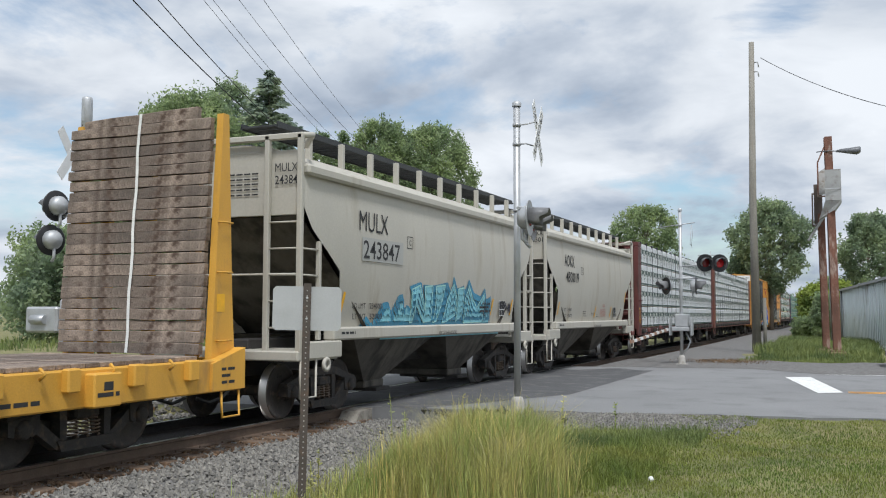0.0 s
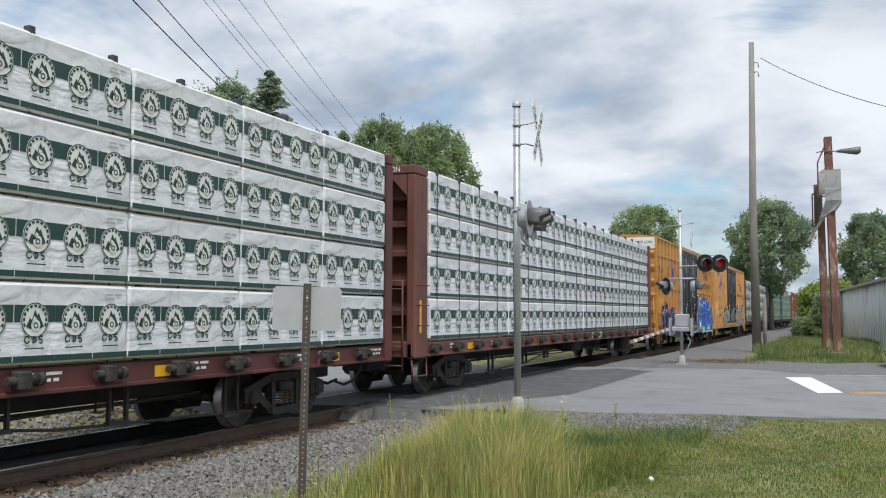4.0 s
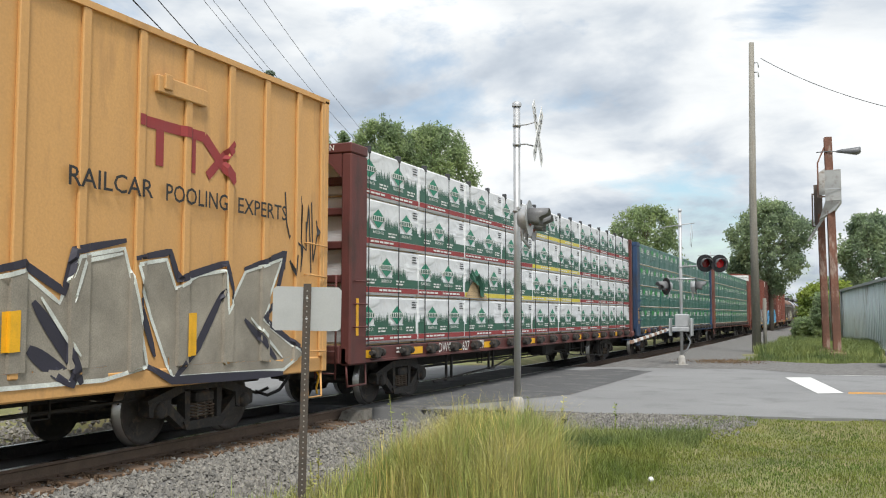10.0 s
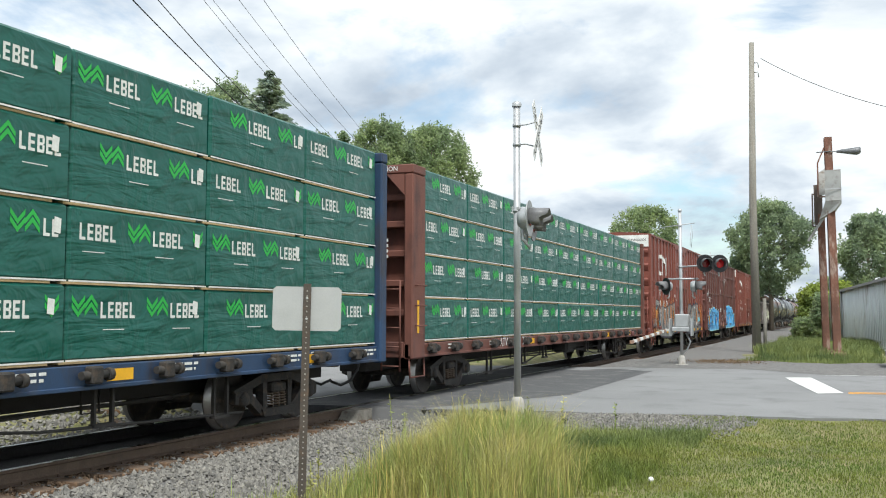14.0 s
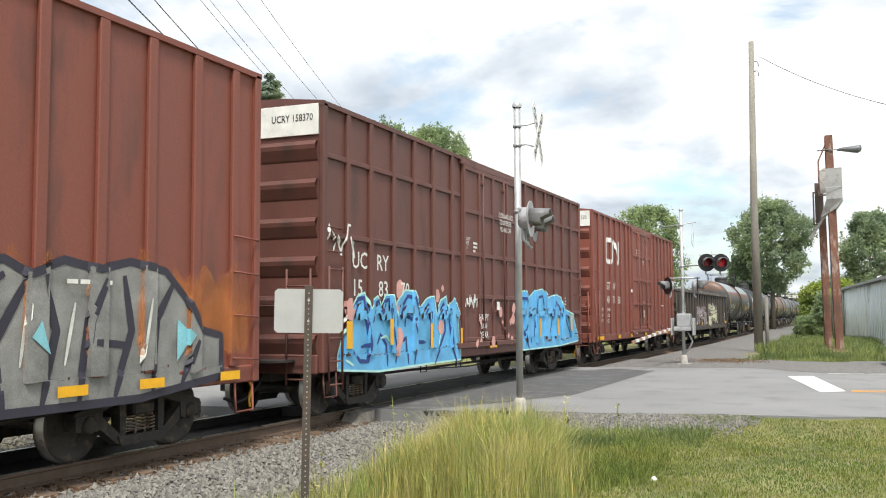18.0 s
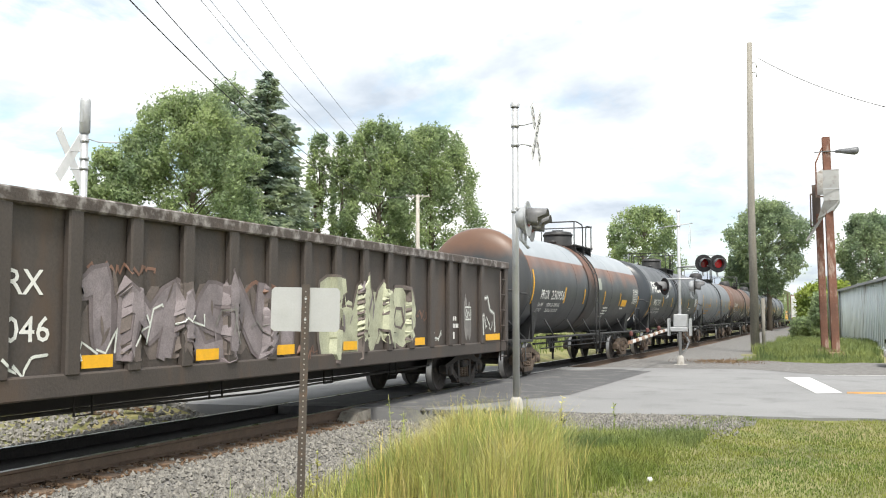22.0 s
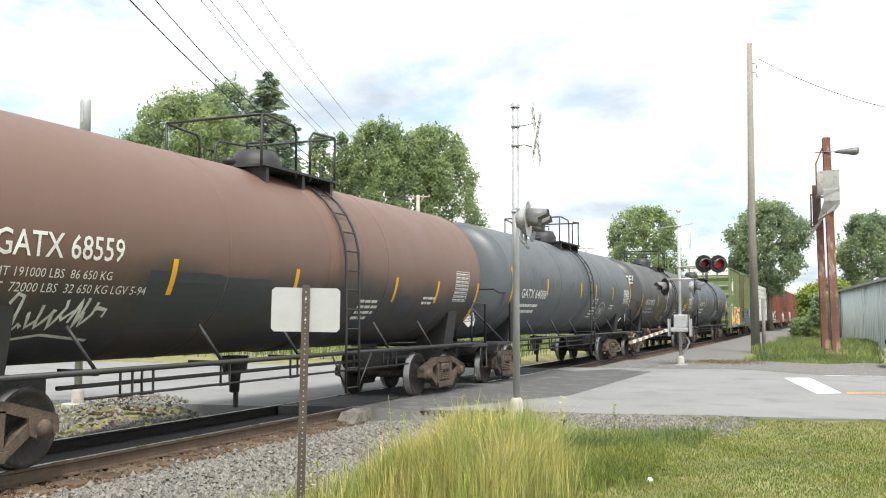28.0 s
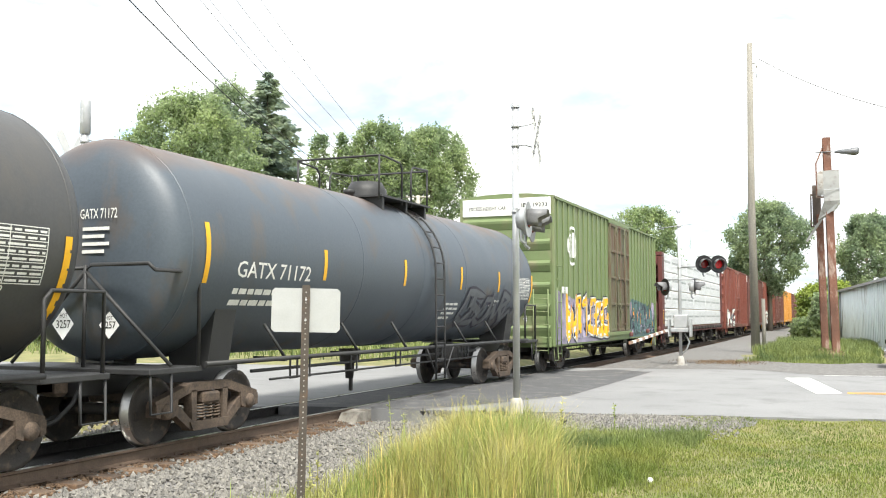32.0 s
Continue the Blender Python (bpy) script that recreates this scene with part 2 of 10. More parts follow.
def ground_z(x, y):
    """Height of the open ground, rail tops at zero."""
    x, y = np.asarray(x, float), np.asarray(y, float)
    edge = 17.5 + ROAD_TILT * x                       # near edge of the road
    z = -0.16 + 0.03 * np.sin(x * 0.9 + 1) * np.sin(y * 0.7)
    z = z - 0.22 * smooth(-4.2, -6.2, x) * smooth(14.8, 12.5, y)
    z = z + 0.12 * smooth(-1.9, 0.0, y - edge)
    z = np.where(y - edge > 0, -0.04, z)
    z = np.where(y > 34, -0.04 + 0.05 * np.sin(x * 0.5) * np.sin(y * 0.4), z)
    return z - 0.5 * smooth(3.0, 1.2, np.abs(x - TRACK_X)) * smooth(90, 60, np.abs(y - 20) * 0.2)


soil = mat("grass_soil", (0.165, 0.168, 0.064), 0.95, var=0.35, scale=0.6, bump=0.6, fine=35, stain=(0.27, 0.23, 0.11), amount=0.45)
asphalt = mat("asphalt", (0.22, 0.22, 0.222), 0.9, var=0.12, scale=0.35, bump=0.35, fine=90, stain=(0.175, 0.175, 0.176), amount=0.35)
asphalt_old = mat("asphalt_patch", (0.085, 0.085, 0.088), 0.9, var=0.2, scale=0.8, bump=0.35, fine=90, stain=(0.16, 0.155, 0.15), amount=0.3)
gravel = mat("gravel_bed", (0.16, 0.155, 0.15), 0.95, var=0.45, scale=5, bump=0.9, fine=30, stain=(0.12, 0.11, 0.1), amount=0.4)
stone = mat("ballast_stone", (0.2, 0.192, 0.178), 0.9, var=0.3, scale=9, bump=0.3, fine=60, per="island")
# near-black: oily ballast plus the shade under the train, put into the colour
oil_shade = mat("oil_shade_ballast", (0.022, 0.02, 0.019), 0.9, var=0.4, scale=3, bump=0.8, fine=25)
rust_rail = mat("rusty_rail", (0.125, 0.088, 0.064), 0.75, metal=0.2, var=0.3, scale=4, bump=0.2, fine=50, stain=(0.11, 0.075, 0.055), amount=0.4)
rail_head = mat("worn_rail_head", (0.42, 0.41, 0.40), 0.32, metal=0.9, var=0.12, scale=2, bump=0.05)
tie_wood = mat("old_tie_wood", (0.12, 0.085, 0.062), 0.9, var=0.35, scale=3, bump=0.6, fine=30, per="object", stain=(0.2, 0.115, 0.062), amount=0.35)
rusty_stone = mat("rust_stained_stone", (0.15, 0.098, 0.062), 0.95, var=0.35, scale=9, bump=0.3, fine=60, per="island")
concrete = mat("grey_concrete", (0.42, 0.40, 0.37), 0.9, var=0.2, scale=3, bump=0.35, fine=50, stain=(0.28, 0.26, 0.23), amount=0.4)

xs = np.unique(np.concatenate([np.linspace(-900, -60, 15), np.arange(-60, -16, 2.0), np.arange(-16, 8, 0.35), np.arange(8, 60, 2.0), np.linspace(60, 900, 15)]))
ys = np.unique(np.concatenate([np.linspace(-600, -10, 12), np.arange(-10, 4, 1.0), np.arange(4, 36, 0.35), np.arange(36, 130, 2.0), np.linspace(130, 1500, 18)]))
gx, gy = np.meshgrid(xs, ys)
gz = ground_z(gx, gy)
n_x = len(xs)
ground = new("ground", stuff_mesh("ground", list(zip(gx.ravel().tolist(), gy.ravel().tolist(), gz.ravel().tolist())),
                                  [(j * n_x + i, j * n_x + i + 1, (j + 1) * n_x + i + 1, (j + 1) * n_x + i) for j in range(len(ys) - 1) for i in range(n_x - 1)], soil))
ground.data.polygons.foreach_set("use_smooth", [True] * len(ground.data.polygons))
tagged(ground, "rough mown grass ground with dry yellow patches", "ground", kind="structure")


def strip(name, rows, material, label, category):
    """A slab with thickness: rows of (x, y0, y1, z_top), drawn along x, with sides down to z - 0.3."""
    g = Geo()
    for (x0, a0, b0, z0), (x1, a1, b1, z1) in zip(rows, rows[1:]):
        g.face([(x0, a0, z0), (x1, a1, z1), (x1, b1, z1), (x0, b0, z0)])
        g.face([(x0, a0, z0 - 0.3), (x1, a1, z1 - 0.3), (x1, a1, z1), (x0, a0, z0)])
        g.face([(x0, b0, z0), (x1, b1, z1), (x1, b1, z1 - 0.3), (x0, b0, z0 - 0.3)])
    return tagged(part(name, g, material), label, category, kind="structure")


def near_edge(x):
    return 17.55 + ROAD_TILT * x + 0.06 * math.sin(x * 2.1) + 0.05 * math.sin(x * 5.3 + 1)


def far_edge(x):
    apron = 2.6 * (1 - min(max((x + 3.0) / 2.5, 0), 1)) if x < -0.5 else 0.0
    return 30.1 + ROAD_TILT * x + apron + 0.08 * math.sin(x * 1.7)


stops = [-90, -60, -40, -30, -22, -16, -13, -12, -11.2] + [TRACK_X - 0.83]
strip("road_west", [(x, near_edge(x), far_edge(x), 0.0 if x > -14 else -0.02) for x in stops], asphalt, "grey worn asphalt road beyond the crossing", "road")
stops = [TRACK_X - 0.66, TRACK_X, TRACK_X + 0.66]
strip("road_between_rails", [(x, near_edge(x) + 0.2, far_edge(x) - 0.5, -0.004) for x in stops], asphalt_old, "dark asphalt filling between the rails of the crossing", "road")
stops = [TRACK_X + 0.83, -8.2, -7.8] + [-7.4 + 0.4 * k for k in range(24)] + [2.5, 3, 4, 6, 10, 16, 25, 40, 70]
strip("road_east", [(x, near_edge(x), far_edge(x), 0.0) for x in stops], asphalt, "grey worn asphalt road in front of the crossing", "road")
# darker patch of new asphalt against the near rail
g = Geo()
for k in range(12):
    a, b = TRACK_X + 0.85 + k * 0.25, TRACK_X + 1.1 + k * 0.25
    fa, fb = (far_edge(a) - 1.5 - 0.5 * math.sin(a * 3)), (far_edge(b) - 1.5 - 0.5 * math.sin(b * 3))
    cut = lambda v: near_edge(v) + 0.02 + max(0, v - (TRACK_X + 2.2)) * 2.2
    g.face([(a, cut(a), 0.004), (b, cut(b), 0.004), (b, fb, 0.004), (a, fa, 0.004)])
tagged(part("road_patch", g, asphalt_old), "darker asphalt patch along the rail", "road", kind="structure")

paint_white = mat("road_paint_white", (0.74, 0.74, 0.72), 0.8, var=0.12, scale=5, bump=0.1, stain=(0.4, 0.4, 0.4), amount=0.25)
paint_yellow = mat("road_paint_yellow", (0.75, 0.36, 0.05), 0.8, var=0.12, scale=5, bump=0.1)
g = Geo()
g.face([(-0.62, 22.75, 0.006), (-0.1, 23.15, 0.006), (-0.95, 28.45, 0.006), (-1.6, 28.15, 0.006)])
tagged(part("stop_line", g, paint_white), "broad white painted stop line on the road", "road marking", kind="structure")
g = Geo()
for off in (0.0, 0.28):
    g.face([(0.0, 23.0 + off, 0.006), (40, 23.0 + off + 40 * ROAD_TILT, 0.006), (40, 23.14 + off + 40 * ROAD_TILT, 0.006), (0.0, 23.14 + off, 0.006)])
tagged(part("centre_line", g, paint_yellow), "double orange-yellow centre line on the road", "road marking", kind="structure")
g = Geo()
g.face([(-0.6, 29.7, 0.006), (40, 29.7 + 40.6 * ROAD_TILT, 0.006), (40, 29.82 + 40.6 * ROAD_TILT, 0.006), (-0.6, 29.82, 0.006)])
tagged(part("edge_line", g, paint_white), "thin white edge line on the road", "road marking", kind="structure")

# ------------------------------------------------------------------ track
g = Geo()
prof = [(-4.3, -0.75), (-2.0, -0.235), (2.0, -0.235), (4.3, -0.75)]
for y0, y1 in ((-60, near_edge(TRACK_X) + 0.15), (far_edge(TRACK_X) - 0.3, 600)):
    for (a, za), (b, zb) in zip(prof, prof[1:]):
        g.face([(TRACK_X + a, y0, za), (TRACK_X + b, y0, zb), (TRACK_X + b, y1, zb), (TRACK_X + a, y1, za)])
tagged(part("ballast_bed", g, gravel), "grey crushed-stone ballast bed under the track", "ballast", kind="structure")
# dark sheet between the rails that carries the train's shade in its colour
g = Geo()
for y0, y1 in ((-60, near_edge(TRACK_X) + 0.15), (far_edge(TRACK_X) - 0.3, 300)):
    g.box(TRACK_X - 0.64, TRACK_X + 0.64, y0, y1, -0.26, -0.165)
tagged(part("ballast_between_rails", g, oil_shade), "ballast between the rails, black with oil and painted-in shade", "ballast", kind="structure")
for side, nm in ((1, "rail_near"), (-1, "rail_far")):
    g = Geo()
    c = TRACK_X + side * 0.754
    prof = [(-0.076, -0.186), (0.076, -0.186), (0.076, -0.172), (0.012, -0.155), (0.010, -0.05), (0.037, -0.036), (0.037, -0.004), (0.031, 0.0), (-0.031, 0.0), (-0.037, -0.004), (-0.037, -0.036), (-0.010, -0.05), (-0.012, -0.155), (-0.076, -0.172)]
    ring = [[(c + a, y, z) for a, z in prof] for y in (-60, 0, 15, 30, 120, 700)]
    g.rings(ring, smooth=False, caps=False)
    g.m = [1 if j % len(prof) in (6, 7, 8) else 0 for j in range(len(g.f))]
    # the far rail's sides are painted black to stand for shade
    tagged(part(nm, g, [rust_rail if side > 0 else oil_shade, rail_head]), "rust-brown steel rail with a bright worn head", "rail", kind="structure")
tie_geo = Geo().box(-1.3, 1.3, -0.115, 0.115, -0.18, 0, 0.012).mesh("tie", tie_wood)
ties = thing("tie_row", (0, 0, 0), "rust-stained wooden railway ties under the rails", "ties", kind="structure")
y, k = -2.0, 0
while y < 110:
    if not (near_edge(TRACK_X) - 0.1 < y < far_edge(TRACK_X) + 0.1):
        part("tie", tie_geo, None, ties, at=pose(TRACK_X + rng.uniform(-0.04, 0.04), y, -0.186, 0, 0, rng.uniform(-1, 1)))
    y += 0.53
plate = Geo().box(-0.17, 0.17, -0.1, 0.1, 0, 0.012, 0.003)
plate.tube([(0.11, 0.05, 0), (0.11, 0.05, 0.045)], 0.014, 6).tube([(-0.11, -0.05, 0), (-0.11, -0.05, 0.045)], 0.014, 6)
plate = plate.mesh("tie_plate", rust_rail)
y = -2.0
while y < 40:
    if not (near_edge(TRACK_X) - 0.1 < y < far_edge(TRACK_X) + 0.1):
        part("tie_plate", plate, None, ties, at=(TRACK_X + 0.754, y, -0.186))
    y += 0.53
# end panels of the crossing
g = Geo()
g.prism([(15.3, -0.24), (15.5, -0.04), (15.95, -0.012), (15.95, -0.3), (15.3, -0.3)], "x", TRACK_X + 0.84, TRACK_X + 1.22)
tagged(part("crossing_panel", g, mat("stained_concrete", (0.27, 0.25, 0.215), 0.9, var=0.3, scale=4, bump=0.4, fine=50, stain=(0.13, 0.105, 0.08), amount=0.5)), "sloped concrete end panel of the crossing", "panel", kind="structure")

# loose stones on the near shoulder
def stones(n, place, size, seed):
    r = np.random.default_rng(seed)
    pts = place(r, n)
    base = np.array([(1, 0, 0), (-1, 0, 0), (0, 1, 0), (0, -1, 0), (0, 0, 1), (0, 0, -1)], float)
    tri = [(0, 2, 4), (2, 1, 4), (1, 3, 4), (3, 0, 4), (2, 0, 5), (1, 2, 5), (3, 1, 5), (0, 3, 5)]
    V, F = [], []
    for k in range(n):
        s = size * r.uniform(0.55, 1.5)
        q = base * (s * r.uniform(0.55, 1.25, (6, 1))) + r.normal(0, 0.12 * s, (6, 3))
        a, b = r.uniform(0, 6.28), r.uniform(-0.6, 0.6)
        ca, sa, cb, sb = math.cos(a), math.sin(a), math.cos(b), math.sin(b)
        q = q @ np.array([[ca, -sa, 0], [sa, ca, 0], [0, 0, 1]]) @ np.array([[1, 0, 0], [0, cb, -sb], [0, sb, cb]])
        q = q + pts[k]
        V.extend(map(tuple, q.tolist()))
        F.extend((a + 6 * k, b + 6 * k, c + 6 * k) for a, b, c in tri)
    return V, F


def bed_z(x):
    d = abs(x - TRACK_X)
    return -0.235 if d < 2.0 else -0.235 - (d - 2.0) * 0.224


def shoulder(r, n):
    out = []
    while len(out) < n:
        x, y = r.uniform(TRACK_X + 0.86, TRACK_X + 4.4), r.uniform(3.5, 16.2)
        if x > TRACK_X + 3.0 and r.random() < (x - TRACK_X - 3.0) / 1.5:
            continue
        if y > near_edge(x) - 0.15:
            continue
        if x < TRACK_X + 1.45 and r.random() < 0.75:
            continue
        out.append((x, y, max(bed_z(x), float(ground_z(x, y))) + r.uniform(-0.012, 0.03)))
    return np.array(out)


def across(r, n):
    out = []
    while len(out) < n:
        x, y = r.uniform(TRACK_X - 5.5, TRACK_X - 0.9), r.uniform(5, 15.8)
        mound = 0.28 * math.exp(-((x + 12.6) / 1.0) ** 2 - ((y - 14.2) / 1.6) ** 2)
        out.append((x, y, max(bed_z(x), float(ground_z(x, y)) - 0.02) + mound + r.uniform(-0.01, 0.03)))
    return np.array(out)


def verge(r, n):
    out = []
    while len(out) < n:
        x, y = r.uniform(-7.2, -1.6), r.uniform(13.2, 17.3)
        if y > near_edge(x) + 0.1 or y < 13.6 + (x + 7) * 0.42 + r.normal(0, 0.35):
            continue
        out.append((x, y, float(ground_z(x, y)) + r.uniform(-0.006, 0.02)))
    return np.array(out)


def rail_side(r, n):
    x, y = TRACK_X + 0.84 + np.abs(r.normal(0, 0.26, n)), r.uniform(3.5, 15.9, n)
    return np.stack([x, y, -0.205 - 0.03 * (x - TRACK_X - 0.84) + r.uniform(-0.02, 0.012, n)], 1)


V, F = stones(5000, rail_side, 0.021, 77)
tagged(new("rusty_grit", stuff_mesh("rusty_grit", V, F, rusty_stone)), "rust-brown grit along the foot of the near rail", "stones", kind="stuff")
for nm, cnt, place, size, lab in (("ballast_stones", 21000, shoulder, 0.031, "grey crushed stones of the near ballast shoulder"),
                                  ("ballast_stones_far", 5000, across, 0.042, "grey crushed stones beyond the track"),
                                  ("verge_gravel", 9000, verge, 0.024, "fine grey gravel scattered along the road verge")):
    V, F = stones(cnt, place, size, len(nm))
    tagged(new(nm, stuff_mesh(nm, V, F, stone)), lab, "stones", kind="stuff")
# gravel sheets under the loose stones
g = Geo()
for k in range(24):
    a, b = -7.4 + k * 0.25, -7.15 + k * 0.25
    lo = lambda v: 13.75 + (v + 7) * 0.42 + 0.25 * math.sin(v * 3.1) + 0.15 * math.sin(v * 7.7)
    for j in range(6):
        ys4 = []
        for v, t in ((a, j / 6), (b, j / 6), (b, (j + 1) / 6), (a, (j + 1) / 6)):
            yy = lo(v) + (near_edge(v) + 0.1 - lo(v)) * t
            ys4.append((v, yy, float(ground_z(v, yy)) + 0.008))
        g.face(ys4)
tagged(part("verge_gravel_bed", g, gravel), "grey gravel verge beside the road", "gravel", kind="structure")
g = Geo()
g.face([(-9.0 + 1.6, 33.0, 0.0), (-3.3, 33.6, 0.0), (-3.6, 48, 0.0), (-4.2, 75, 0.0), (-5.2, 120, 0.0), (-8.2, 120, 0.0), (-7.4, 60, 0.0)])
tagged(part("track_side_gravel", g, gravel), "grey gravel strip beside the track", "gravel", kind="structure")

g = Geo()
for k in range(22):
    a, b = -7.7 + 0.55 * k, -7.15 + 0.55 * k
    hi = lambda v: 37.0 + 0.5 * math.sin(v * 1.7) + 0.25 * math.sin(v * 4) + max(0.0, v - 1.0) * 1.6
    g.face([(a, far_edge(a) - 0.1, 0.006), (b, far_edge(b) - 0.1, 0.006), (b, hi(b), 0.022), (a, hi(a), 0.022)])
tagged(part("road_shoulder", g, gravel), "grey gravel shoulder between road and grass island", "gravel", kind="structure")

# broken asphalt lumps beside the mast
lump = mat("asphalt_lump", (0.07, 0.068, 0.066), 0.95, var=0.3, scale=9, bump=0.6, fine=40)
V, F = stones(60, lambda r, n: np.stack([r.normal(-5.75, 0.42, n), r.normal(15.6, 0.16, n), r.uniform(-0.09, 0.05, n)], 1), 0.095, 3)
tagged(new("rubble_heap", stuff_mesh("rubble_heap", V, F, lump)), "low heap of broken dark asphalt lumps", "rubble", kind="stuff")

# ------------------------------------------------------------------ grasses
def blades(n, place, height, width, seed, lean=0.35):
    r = np.random.default_rng(seed)
    p, h = place(r, n)
    h = h * height * r.uniform(0.55, 1.25, n)
    a = r.uniform(0, 2 * np.pi, n)
    dirx, diry = np.cos(a), np.sin(a)
    ln = np.abs(r.normal(0, lean, n)) * h
    w = width * r.uniform(0.6, 1.4, n)
    V = np.empty((n, 5, 3))
    px, py = -diry * w / 2, dirx * w / 2
    for k, (t, s) in enumerate(((0, 1), (0, -1), (0.55, 0.8), (0.55, -0.8), (1, 0))):
        V[:, k, 0] = p[:, 0] + px * s + dirx * ln * t * t
        V[:, k, 1] = p[:, 1] + py * s + diry * ln * t * t
        V[:, k, 2] = p[:, 2] + h * t * (1 - 0.12 * t)
    idx = np.arange(n) * 5
    F = np.concatenate([np.stack([idx, idx + 1, idx + 3, idx + 2], 1)]).tolist() + np.stack([idx + 2, idx + 3, idx + 4], 1).tolist()
    return V.reshape(-1, 3).tolist(), [tuple(f) for f in F]


def leafy(name, base, var=0.25, tint=(1.35, 1.25, 0.9), scale=1.2, trans=0.35, dark=(0.55, 0.6, 0.6)):
    m = bpy.data.materials.new(name)
    m.use_nodes = True
    n, l = m.node_tree.nodes, m.node_tree.links
    p = n["Principled BSDF"]
    p.inputs["Roughness"].default_value = 0.65
    tc, t, r, isl = n.new("ShaderNodeTexCoord"), n.new("ShaderNodeTexNoise"), n.new("ShaderNodeValToRGB"), n.new("ShaderNodeNewGeometry")
    t.inputs["Scale"].default_value, t.inputs["Detail"].default_value = scale, 4
    l.new(tc.outputs["Object"], t.inputs["Vector"])
    r.color_ramp.elements[0].position, r.color_ramp.elements[1].position = 0.34, 0.66
    r.color_ramp.elements[0].color = (*(b * d for b, d in zip(base, dark)), 1)
    r.color_ramp.elements[1].color = (*(b * q for b, q in zip(base, tint)), 1)
    l.new(t.outputs[0], r.inputs[0])
    r2, mx = n.new("ShaderNodeValToRGB"), n.new("ShaderNodeMix")
    r2.color_ramp.elements[0].color, r2.color_ramp.elements[1].color = (1 - var, 1 - var, 1 - var, 1), (1 + var, 1 + var, 1 + var * 0.6, 1)
    l.new(isl.outputs["Random Per Island"], r2.inputs[0])
    mx.data_type, mx.blend_type = "RGBA", "MULTIPLY"
    mx.inputs[0].default_value = 1
    l.new(r.outputs[0], mx.inputs[6]), l.new(r2.outputs[0], mx.inputs[7])
    l.new(mx.outputs[2], p.inputs["Base Color"])
    tr, add = n.new("ShaderNodeBsdfTranslucent"), n.new("ShaderNodeMixShader")
    l.new(mx.outputs[2], tr.inputs[0])
    add.inputs[0].default_value = trans
    l.new(p.outputs[0], add.inputs[1]), l.new(tr.outputs[0], add.inputs[2])
    l.new(add.outputs[0], n["Material Output"].inputs[0])
    return m


lawn_mat = leafy("lawn_blades", (0.16, 0.2, 0.05), var=0.45, scale=0.9, tint=(1.4, 1.2, 1.15), dark=(0.75, 0.9, 0.75))
tall_mat = leafy("tall_grass_blades", (0.385, 0.405, 0.155), var=0.5, scale=1.3, tint=(1.35, 1.15, 1.2), dark=(0.62, 0.8, 0.6))
weed_mat = leafy("weed_leaves", (0.17, 0.235, 0.085), scale=0.6, tint=(1.5, 1.25, 1.1))
straw_mat = leafy("dry_straw", (0.6, 0.52, 0.28), var=0.35, scale=2.0)


def lawn_place(r, n):
    x, y = r.uniform(-5.2, 6.5, n * 3), r.uniform(7.5, 17.8, n * 3)
    edge = 17.45 + ROAD_TILT * x + 0.12 * np.sin(x * 2.3) + 0.1 * np.sin(x * 6.1)
    keep = (y < edge) & ((y < 13.4 + (x + 7) * 0.42 + 0.3 * np.sin(x * 3)) | (x > -2.4 + 0.3 * np.sin(y * 4)))
    keep &= x < 0.42 * y - 0.8
    x, y = x[keep][:n], y[keep][:n]
    return np.stack([x, y, ground_z(x, y)], 1), np.where(np.sin(x * 2.2 + np.sin(y * 1.7) * 2) > 0.6, 1.25, 0.9)


def scatter(name, n, place, height, width, seed, material, label, lean=0.35):
    r = np.random.default_rng(seed)
    p, h = place(r, n)
    V, F = blades(len(p), lambda _r, _n: (p, h), height, width, seed + 1, lean)
    return tagged(new(name, stuff_mesh(name, V, F, material)), label, "grass", kind="stuff")


def tuft_place(r, n):
    # a hummock of tall grass between lawn and ballast
    c = r.choice(8, n, p=[0.2, 0.18, 0.14, 0.14, 0.1, 0.1, 0.08, 0.06])
    cx = np.array([-3.55, -4.05, -3.8, -3.35, -4.35, -4.3, -3.15, -4.55])[c]
    cy = np.array([10.7, 10.4, 9.5, 9.9, 9.4, 11.1, 9.2, 10.2])[c]
    x, y = cx + r.normal(0, 0.21, n), cy + r.normal(0, 0.4, n)
    d = np.hypot(x - cx, y - cy)
    return np.stack([x, y, ground_z(x, y)], 1), np.clip(1.15 - d * 0.55, 0.25, 1.15) * np.array([1.0, 1.0, 0.85, 0.95, 0.75, 0.8, 0.8, 0.6])[c]


def lush_place(r, n):
    x, y = r.normal(-2.75, 0.4, n), r.normal(11.9, 0.8, n)
    return np.stack([x, y, ground_z(x, y)], 1), np.clip(1.2 - np.abs(x + 2.8), 0.3, 1.2)


def edge_place(r, n):
    y = r.uniform(6.5, 15.2, n)
    x = -5.0 + 0.04 * (y - 9) + r.normal(0, 0.45, n)
    return np.stack([x, y, np.maximum(ground_z(x, y), [bed_z(v) for v in x])], 1), np.full(n, 0.8)


def verge_place(r, n):
    x = r.uniform(-4.6, -2.0, n)
    y = 13.3 + (x + 7) * 0.42 + r.normal(-0.5, 0.5, n)
    return np.stack([x, y, ground_z(x, y)], 1), np.full(n, 1.0)


